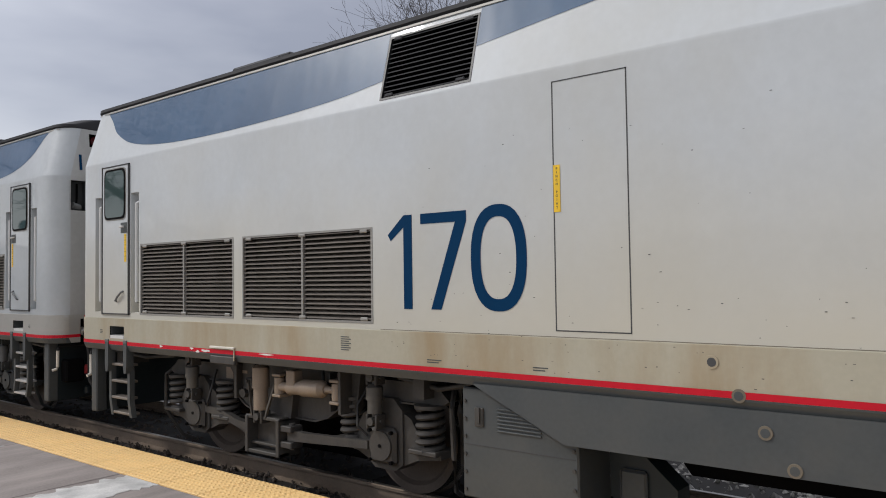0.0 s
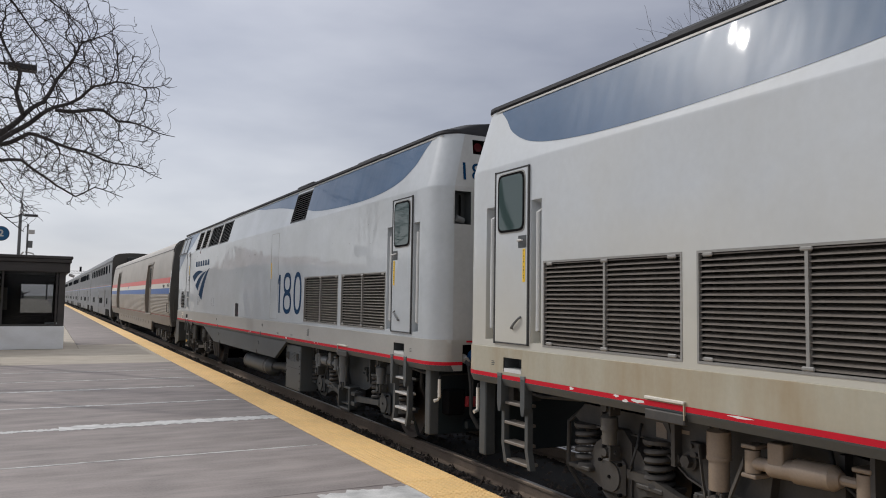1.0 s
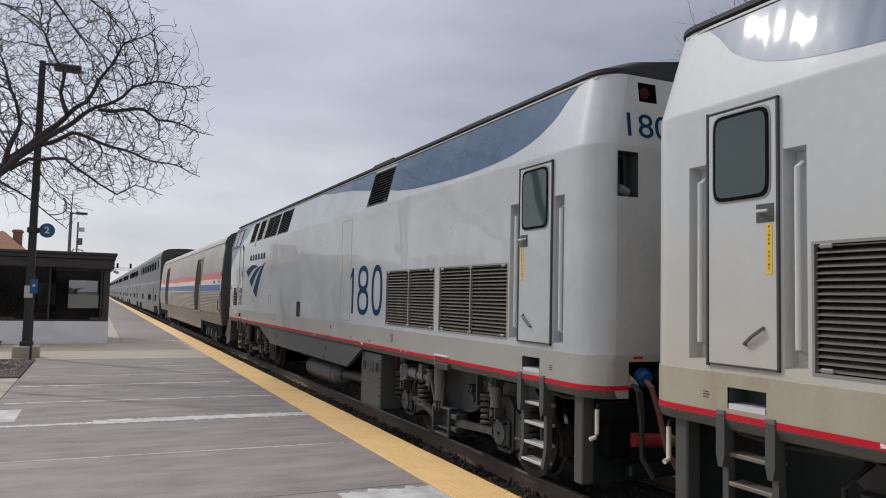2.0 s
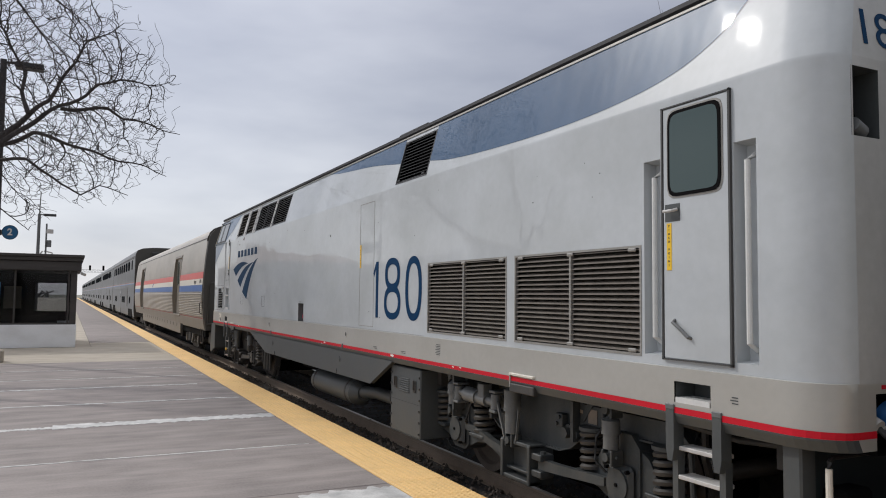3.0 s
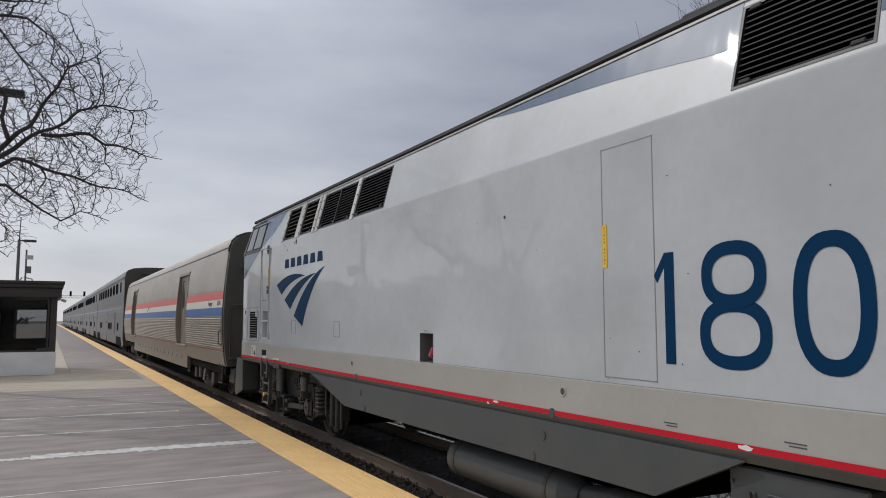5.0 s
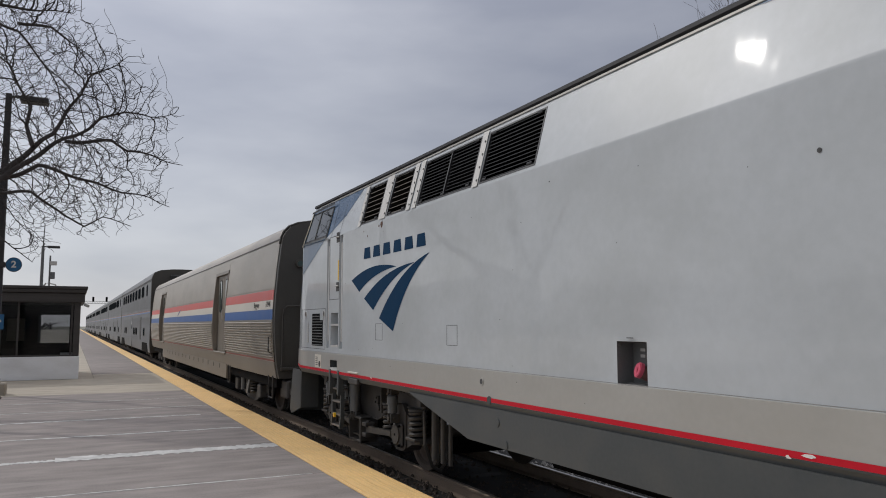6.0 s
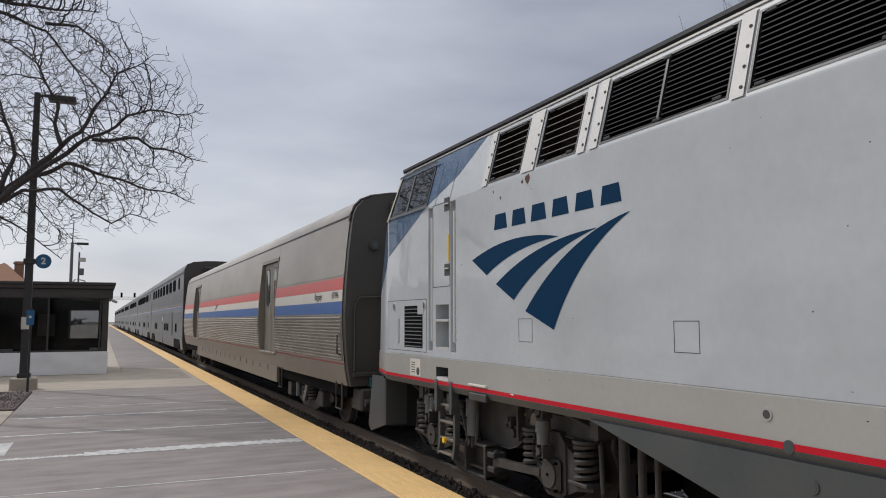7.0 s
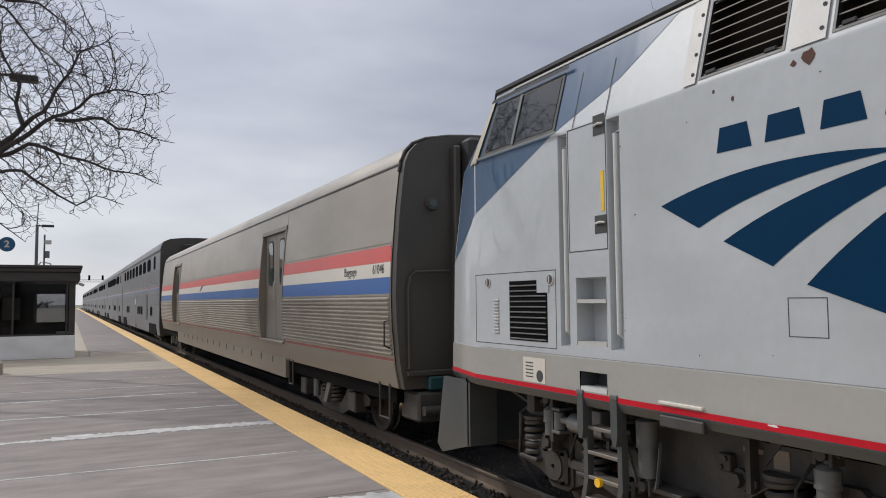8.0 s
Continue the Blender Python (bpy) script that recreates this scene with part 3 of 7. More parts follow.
def truck(parent, uc, sd, damper, yaw_dir, rod_dir, up, steel, wheel_r=0.508, base=2.79):
    """A two-axle truck with its outer fittings on the side sd; y runs along the track."""
    zc = RAIL + wheel_r
    tan = damper is M_TAN
    small_damper = M_DAMP if tan else M_DGREY
    fr = Geo()
    # side frame: a box beam that drops to a belly in the middle
    frame_poly = [(-2.05, 0.80), (-1.9, 0.93), (-0.8, 0.93), (-0.62, 0.97), (0.62, 0.97), (0.8, 0.93), (1.9, 0.93), (2.05, 0.80), (1.95, 0.745), (0.98, 0.745), (0.62, 0.52), (0.45, 0.47),
                  (-0.45, 0.47), (-0.62, 0.52), (-0.98, 0.745), (-1.95, 0.745)]
    for q in (-1, 1):
        fr.prism([(uc + a, b) for a, b in frame_poly], q * 0.98, q * 1.12)
    for a, b in zip(frame_poly[8:], frame_poly[9:]):
        slant_bar(fr, sd, 1.12, 1.145, [(uc + a[0], a[1] + 0.008), (uc + b[0], b[1] + 0.008)], 0.016)
    fr.box(-1.0, 1.0, uc - 0.35, uc + 0.35, 0.45, 0.9)
    # black blocks added between the wheels to darken the space there
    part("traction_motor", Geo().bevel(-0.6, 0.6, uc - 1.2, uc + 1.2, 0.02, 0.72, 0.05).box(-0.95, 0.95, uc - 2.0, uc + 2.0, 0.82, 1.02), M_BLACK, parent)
    tr = part("truck_frame", fr, steel, parent, "dusty grey welded truck frame")
    for a in (-0.72, 0.70):
        rib = Geo().prism([(uc + a - 0.02, 0.95), (uc + a + 0.02, 0.95), (uc + a + 0.02, 0.60), (uc + a - 0.02, 0.60)], sd * 1.12, sd * 1.20)
        part("frame_rib", rib, steel, tr)
    for q in (-1, 1):
        part("frame_gusset", Geo().prism([(uc + q * 1.0, 1.02), (uc + q * 0.87, 1.02), (uc + q * 0.80, 0.78)], sd * 1.10, sd * 1.13), steel, tr)
    for k in (-1, 1):
        ax = uc + k * base / 2
        w = part("wheelset", WHEEL, None, parent, "worn steel wheelset with polished treads", at=pose(0, ax, zc))
        WHEELSETS.append(w)
        # bearing housing: square bolted cover with a round cap, winged spring seats
        g = Geo()
        g.prism([(ax - 0.20, zc - 0.15), (ax - 0.12, zc - 0.21), (ax + 0.12, zc - 0.21), (ax + 0.20, zc - 0.15), (ax + 0.20, zc + 0.30), (ax + 0.10, zc + 0.40), (ax - 0.10, zc + 0.40), (ax - 0.20, zc + 0.30)], sd * 0.95, sd * 1.19)
        for e in (-1, 1):
            g.prism([(ax + e * 0.20, zc + 0.28), (ax + e * 0.28, zc + 0.24), (ax + e * 0.44, zc + 0.00), (ax + e * 0.60, zc - 0.02), (ax + e * 0.60, zc - 0.06), (ax + e * 0.34, zc - 0.10), (ax + e * 0.20, zc - 0.16)], sd * 1.0, sd * 1.17)
            g.bevel(*sorted((sd * 0.97, sd * 1.24)), ax + e * 0.45 - 0.15, ax + e * 0.45 + 0.15, zc - 0.03, zc + 0.01, 0.008)
        box = part("axle_box", g, steel, tr)
        cv = Geo()
        cv.bevel(*sorted((sd * 1.18, sd * 1.245)), ax - 0.155, ax + 0.155, zc - 0.165, zc + 0.155, 0.035)
        cv.cyl((sd * 1.24, ax, zc), (sd * 1.262, ax, zc), 0.125, n=24)
        part("bearing_cover", cv, steel, box)
        bolts = Geo()
        for a, b in ((-0.125, -0.13), (0.125, -0.13), (-0.125, 0.12), (0.125, 0.12), (0, 0)):
            bolts.cyl((sd * 1.24, ax + a, zc + b), (sd * 1.272, ax + a, zc + b), 0.016, n=6)
        tagged(part("cover_bolts", bolts, M_BLACK, tr), kind="stuff")
        for e in (-1, 1):
            part("coil_spring", SPRING, None, tr, at=pose(sd * 1.12, ax + e * 0.45, zc + 0.01))
            part("spring_cap", Geo().cyl((sd * 1.12, ax + e * 0.45, zc + 0.345), (sd * 1.12, ax + e * 0.45, zc + 0.375), 0.135, n=20), steel, tr, smooth=True)
        damper_unit(tr, sd, 1.285, ax - k * 0.03, zc + 0.20, 0.99, 0.074, small_damper, steel)
        # curved traction link from the hanger to the bearing housing
        if k != rod_dir:
            arm = Geo()
            slant_bar(arm, sd, 1.16, 1.23, [(ax - k * 0.18, zc + 0.06), (ax - k * 0.42, zc + 0.05), (ax - k * 0.72, zc - 0.03), (ax - k * 0.95, zc - 0.06)], 0.075)
            slant_bar(arm, sd, 1.16, 1.20, [(ax - k * 0.50, zc - 0.01), (ax - k * 0.95, zc - 0.14)], 0.035)
            part("traction_link", arm, steel, tr)
        pipe = Geo().tube([(sd * 1.0, ax + k * 0.62, 0.9), (sd * 1.15, ax + k * 0.70, 0.75), (sd * 1.15, ax + k * 0.72, 0.35), (sd * 1.0, ax + k * 0.62, 0.05), (sd * 0.85, ax + k * 0.56, -0.03)], 0.022)
        part("sand_pipe", pipe, steel, tr, smooth=True)
        shoe = Geo().prism([(ax + k * 0.53, zc + 0.16), (ax + k * 0.60, zc + 0.16), (ax + k * 0.60, zc - 0.18), (ax + k * 0.53, zc - 0.18)], sd * 0.70, sd * 0.82)
        shoe.tube([(sd * 0.8, ax + k * 0.57, zc), (sd * 0.98, ax + k * 0.66, 0.70), (sd * 0.98, ax + k * 0.66, 0.90)], 0.03, 6)
        part("brake_shoe", shoe, M_TRUCK, tr)
        hose = Geo().tube([(sd * 1.20, ax - k * 0.20, zc + 0.05), (sd * 1.26, ax - k * 0.27, zc + 0.14), (sd * 1.22, ax - k * 0.30, zc + 0.32), (sd * 1.13, ax - k * 0.25, 0.86)], 0.012)
        part("sensor_cable", hose, M_RUBBER, tr, smooth=True)
    # hanger: an open channel with flanges, below the frame belly
    h0, h1 = uc - 0.30 + up * 0.5, uc + 0.22 + up * 0.5
    b = Geo()
    b.box(*sorted((sd * 1.06, sd * 1.20)), h0, h1, 0.12, 0.47)
    for a in (h0, h1 - 0.045):
        b.bevel(*sorted((sd * 1.19, sd * 1.33)), a, a + 0.045, 0.12, 0.48, 0.006)
    b.bevel(*sorted((sd * 1.19, sd * 1.32)), h0, h1, 0.12, 0.155, 0.006)
    b.bevel(*sorted((sd * 1.19, sd * 1.28)), h0 + 0.04, h1 - 0.04, 0.20, 0.225, 0.004)
    b.bevel(*sorted((sd * 1.15, sd * 1.32)), h0, h1, 0.455, 0.49, 0.006)
    part("hanger_bracket", b, steel, tr)
    e0 = h1 if rod_dir > 0 else h0
    rb = Geo()
    for z in (0.25, 0.40):
        rb.bevel(*sorted((sd * 1.16, sd * 1.31)), *sorted((e0, e0 + rod_dir * 0.16)), z - 0.03, z + 0.03, 0.008)
    rb.cyl((sd * 1.24, e0 + rod_dir * 0.10, 0.20), (sd * 1.24, e0 + rod_dir * 0.10, 0.45), 0.028, n=10)
    part("rod_clevis", rb, steel, tr)
    for q, lean in ((-1, 0.16), (1, 0.24)):
        yoke = slant_bar(Geo(), sd, 1.30, 1.325, [(uc + up + q * 0.10, 0.48), (uc + up + q * 0.10 + q * 0.02, 0.54), (uc + up + q * lean, 0.80)], 0.05)
        part("damper_yoke", yoke, M_DAMP if tan else M_DGREY, tr)
    yoke = Geo().prism([(uc + up + 0.10, 0.48), (uc + up + 0.34, 0.86), (uc + up + 0.40, 0.86), (uc + up + 0.34, 0.48)], sd * 1.12, sd * 1.20)
    part("yoke_plate", yoke, steel, tr)
    rod = Geo()
    a0, a1 = e0 + rod_dir * 0.06, uc + rod_dir * (base / 2 - 0.14)
    rod.prism([(a0, 0.285), (a0 + (a1 - a0) * 0.3, 0.30), (a1, 0.345), (a1, 0.415), (a0 + (a1 - a0) * 0.3, 0.385), (a0, 0.385)], sd * 1.21, sd * 1.27)
    part("traction_rod", rod, steel, tr)
    damper_unit(tr, sd, 1.29, uc + up, 0.47, 1.06, 0.084, damper, steel)
    h = Geo()
    y0, y1 = uc + (up + 0.30) * yaw_dir, uc + (up + 1.10) * yaw_dir
    h.cyl((sd * 1.3, y0, 0.80), (sd * 1.3, y0 + 0.20 * yaw_dir, 0.805), 0.045, n=12)
    h.cyl((sd * 1.3, y0 + 0.15 * yaw_dir, 0.80), (sd * 1.3, y0 + 0.36 * yaw_dir, 0.81), 0.066, n=18)
    h.cyl((sd * 1.3, y0 + 0.34 * yaw_dir, 0.81), (sd * 1.3, y1 - 0.20 * yaw_dir, 0.82), 0.080, n=18)
    h.cyl((sd * 1.3, y1 - 0.20 * yaw_dir, 0.82), (sd * 1.3, y1 - 0.15 * yaw_dir, 0.82), 0.080, 0.045, n=18)
    h.cyl((sd * 1.3, y1 - 0.24 * yaw_dir, 0.82), (sd * 1.3, y1, 0.82), 0.032, n=10)
    h.bevel(*sorted((sd * 1.25, sd * 1.36)), *sorted((y0 + 0.16 * yaw_dir, y0 + 0.28 * yaw_dir)), 0.82, 0.97, 0.008)
    yd = part("yaw_damper", h, damper, tr, smooth=True)
    for yy, mt in ((y0, damper), (y1, damper)):
        eye = Geo().cyl((sd * 1.3, yy, 0.735), (sd * 1.3, yy, 0.885), 0.052, n=14)
        for z in (0.70, 0.895):
            eye.bevel(*sorted((sd * 1.20, sd * 1.35)), yy - 0.06, yy + 0.06, z, z + 0.028, 0.006)
        part("damper_eye", eye, mt, yd, smooth=True)
    k = Geo()
    k.prism([(uc + yaw_dir * (up + 1.08), 1.03), (uc + yaw_dir * (up + 1.30), 1.03), (uc + yaw_dir * (up + 1.24), 0.62), (uc + yaw_dir * (up + 1.14), 0.62)], sd * 1.12, sd * 1.20)
    k.prism([(uc + yaw_dir * (up + 1.15), 1.03), (uc + yaw_dir * (up + 1.18), 1.03), (uc + yaw_dir * (up + 1.18), 0.62), (uc + yaw_dir * (up + 1.15), 0.62)], sd * 1.20, sd * 1.34)
    part("damper_bracket", k, steel, tr)
    v = Geo()
    v.bevel(*sorted((sd * 1.12, sd * 1.19)), uc - 0.56, uc - 0.46, 0.70, 0.82, 0.008)
    v.cyl((sd * 1.17, uc - 0.53, 0.79), (sd * 1.21, uc - 0.53, 0.79), 0.018, n=8)
    v.cyl((sd * 1.17, uc - 0.49, 0.73), (sd * 1.21, uc - 0.49, 0.73), 0.018, n=8)
    part("valve_block", v, steel, tr)
    nut = Geo()
    nut.cyl((sd * 1.12, uc - 0.60, 0.66), (sd * 1.15, uc - 0.60, 0.66), 0.075, n=16)
    nut.cyl((sd * 1.15, uc - 0.60, 0.66), (sd * 1.20, uc - 0.60, 0.66), 0.05, n=6)
    nut.cyl((sd * 1.14, uc - 0.72, 0.66), (sd * 1.17, uc - 0.72, 0.66), 0.04, n=12)
    part("pivot_bolt", nut, steel, tr)
    part("stencil_patch", Geo().box(*sorted((sd * 1.12, sd * 1.124)), uc - 0.78, uc - 0.62, 0.85, 0.88), M_TAN, tr)
    part("ident_plate", Geo().box(*sorted((sd * 1.12, sd * 1.125)), uc - 0.98, uc - 0.86, 0.78, 0.90), M_TAN, tr)
    hose = Geo().tube([(sd * 1.2, uc + 0.62, 0.98), (sd * 1.26, uc + 0.7, 0.82), (sd * 1.22, uc + 0.85, 0.7), (sd * 1.12, uc + 1.0, 0.86)], 0.016)
    part("brake_hose", hose, M_RUBBER, tr, smooth=True)
    return tr


def ladder(parent, sd, u0, u1, z_low, tread):
    """Boarding ladder: bracketed side rails that turn inwards at the foot, with four treads."""
    ld = part("boarding_ladder", Geo().box(*sorted((sd * 1.40, sd * 1.47)), u0 - 0.01, u1 + 0.01, 1.02, 1.06), M_GREY, parent, "grey steel boarding ladder with worn bright treads")
    for a in (u0, u1 - 0.05):
        g = Geo().prism([(a, 0.84), (a + 0.05, 0.84), (a + 0.05, 0.46), (a + 0.10, z_low), (a + 0.05, z_low), (a, 0.46)], sd * 1.44, sd * 1.50)
        g.prism([(a - 0.012, 1.15), (a + 0.062, 1.15), (a + 0.062, 0.86), (a + 0.045, 0.78), (a + 0.005, 0.78), (a - 0.012, 0.86)], sd * 1.46, sd * 1.548)
        part("side_rail", g, M_GREY, ld)
    for a in (u0, u1 - 0.05):
        caps = Geo().bevel(*sorted((sd * 1.52, sd * 1.552)), a - 0.014, a + 0.064, 1.12, 1.155, 0.004)
        part("bracket_cap", caps, M_DGREY, ld)
    for i, z in enumerate((z_low + 0.02, 0.47, 0.66, 0.85)):
        sh = 0.05 * max(0.0, (0.46 - z) / (0.46 - z_low))
        r = Geo().bevel(*sorted((sd * 1.37, sd * 1.50)), u0 + 0.05 + sh, u1 - 0.05 + sh, z, z + 0.028, 0.004)
        part("tread", r, tread, ld)
    return ld


def louvre(parent, sd, hole, slat_mat, n, depth, frame_mat, mid=None, lean=0.0):
    """Framed louvre in an opening of the shell."""
    u0, u1, z0, z1 = hole
    box = Geo()
    (d0, _), (d1, _) = hull((u0 + u1) / 2, z0), hull((u0 + u1) / 2, z1)
    for a, b in (((d0, u0, z0), (d1, u0, z1)), ((d0, u1, z0), (d1, u1, z1))):
        box.add([(sd * a[0], a[1], a[2]), (sd * b[0], b[1], b[2]), (sd * (b[0] - depth), b[1], b[2]), (sd * (a[0] - depth), a[1], a[2])], [(0, 1, 2, 3)])
    for d, z in ((d0, z0), (d1, z1)):
        box.add([(sd * d, u0, z), (sd * d, u1, z), (sd * (d - depth), u1, z), (sd * (d - depth), u0, z)], [(0, 1, 2, 3)])
    box.add([(sd * (d0 - depth), u0, z0), (sd * (d0 - depth), u1, z0), (sd * (d1 - depth), u1, z1), (sd * (d1 - depth), u0, z1)], [(0, 1, 2, 3)])
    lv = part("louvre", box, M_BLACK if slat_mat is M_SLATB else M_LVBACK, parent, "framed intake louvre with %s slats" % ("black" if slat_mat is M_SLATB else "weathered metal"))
    slope = (d1 - d0) / (z1 - z0)
    sl = Geo().add([(0, u0 + 0.02, 0), (0, u1 - 0.02, 0), (-sd * 0.06, u1 - 0.02, 0.025), (-sd * 0.06, u0 + 0.02, 0.025),
                    (0, u0 + 0.02, -0.008), (0, u1 - 0.02, -0.008), (-sd * 0.06, u1 - 0.02, 0.019), (-sd * 0.06, u0 + 0.02, 0.019)],
                   [(0, 1, 2, 3), (4, 5, 6, 7), (0, 1, 5, 4), (2, 3, 7, 6), (0, 3, 7, 4), (1, 2, 6, 5)]).mesh("slat", slat_mat)
    for i in range(n):
        z = z0 + 0.035 + (z1 - z0 - 0.06) * i / (n - 1)
        d = d0 + slope * (z - z0)
        part("slat", sl, None, lv, at=pose(sd * (d - 0.008), 0, z))
    fr = Geo()

    def bar(a, b, c, e):
        pts = []
        for u, z in ((a, c), (b, c), (b, e), (a, e)):
            d = d0 + slope * (z - z0)
            pts.append((u, z, d))
        fr.add([(sd * (d + 0.004), u, z) for u, z, d in pts] + [(sd * (d - 0.03), u, z) for u, z, d in pts],
               [(0, 1, 2, 3), (4, 5, 6, 7), (0, 1, 5, 4), (1, 2, 6, 5), (2, 3, 7, 6), (3, 0, 4, 7)])
    w = 0.018
    bar(u0, u1, z0, z0 + w), bar(u0, u1, z1 - w, z1), bar(u0, u0 + w, z0 + w, z1 - w), bar(u1 - w, u1, z0 + w, z1 - w)
    if mid:
        bar(mid - 0.012, mid + 0.012, z0 + w, z1 - w)
    part("louvre_frame", fr, frame_mat, lv)
    for u in [u0 + 0.1, u1 - 0.1] + ([mid] if mid else []):
        for z, s in ((z0 + 0.02, 1), (z1 - 0.045, 1)):
            d = d0 + slope * (z - z0)
            part("fixing_tab", Geo().bevel(*sorted((sd * (d - 0.004), sd * (d + 0.010))), u - 0.045, u + 0.045, z, z + 0.03, 0.008), frame_mat, lv)
    return lv


def pocket(parent, sd, u0, u1, z0, z1, depth, material, name="recess"):
    g = Geo()
    x0, x1 = sd * HW, sd * (HW - depth)
    g.add([(x0, u0, z0), (x0, u1, z0), (x0, u1, z1), (x0, u0, z1), (x1, u0 + 0.015, z0 + 0.015), (x1, u1 - 0.015, z0 + 0.015), (x1, u1 - 0.015, z1 - 0.015), (x1, u0 + 0.015, z1 - 0.015)],
          [(4, 5, 6, 7), (0, 1, 5, 4), (1, 2, 6, 5), (2, 3, 7, 6), (3, 0, 4, 7)])
    return part(name, g, material, parent)


REAR_HOLES = [(1.07, 1.31, 2.78, 3.18), (0.82, 1.02, 3.66, 3.84), (0.60, 1.16, 1.0, 1.34)]      # x0, x1, z0, z1


def end_wall(g, sd, u, zs, holes, off=0.0):
    """Rear wall in level strips, left open where the fittings sit in it."""
    for z0, z1 in zip(zs, zs[1:]):
        (d0, a0), (d1, a1) = hull(u, z0, off), hull(u, z1, off)
        cuts = [(-1.0, -1.0)] + sorted((h[0], h[1]) for h in holes if h[2] < (z0 + z1) / 2 < h[3]) + [(1.0, 1.0)]
        for k in range(len(cuts) - 1):
            left = [(-d0, a0, z0), (-d1, a1, z1)] if k == 0 else [(cuts[k][1], a0, z0), (cuts[k][1], a1, z1)]
            right = [(d0, a0, z0), (d1, a1, z1)] if k == len(cuts) - 2 else [(cuts[k + 1][0], a0, z0), (cuts[k + 1][0], a1, z1)]
            g.add([(sd * x, y, z) for x, y, z in (left[0], right[0], right[1], left[1])], [(0, 1, 2, 3)])


def end_pocket(parent, sd, hole, depth, material, name, label=""):
    """Box let into the rear wall."""
    x0, x1, z0, z1 = hole
    a0, a1 = hull(BASE_US[0], z0)[1], hull(BASE_US[0], z1)[1]
    g = Geo()
    g.add([(sd * x, y, z) for x, y, z in ((x0, a0, z0), (x1, a0, z0), (x1, a1, z1), (x0, a1, z1), (x0, a0 + depth, z0), (x1, a0 + depth, z0), (x1, a1 + depth, z1), (x0, a1 + depth, z1))],
          [(4, 5, 6, 7), (0, 1, 5, 4), (1, 2, 6, 5), (2, 3, 7, 6), (3, 0, 4, 7)])
    return part(name, g, material, parent, label)


def curve_table(tab, u):
    """Smooth curve through a short table."""
    if u <= tab[0][0]:
        return tab[0][1]
    for k in range(len(tab) - 1):
        if u <= tab[k + 1][0]:
            break
    (x0, y0), (x1, y1) = tab[k], tab[k + 1]
    slope = lambda i: (tab[min(i + 1, len(tab) - 1)][1] - tab[max(i - 1, 0)][1]) / (tab[min(i + 1, len(tab) - 1)][0] - tab[max(i - 1, 0)][0])
    h, t = x1 - x0, (u - x0) / (x1 - x0)
    t = min(t, 1.0)
    return (2 * t ** 3 - 3 * t * t + 1) * y0 + (t ** 3 - 2 * t * t + t) * h * slope(k) + (3 * t * t - 2 * t ** 3) * y1 + (t ** 3 - t * t) * h * slope(k + 1)


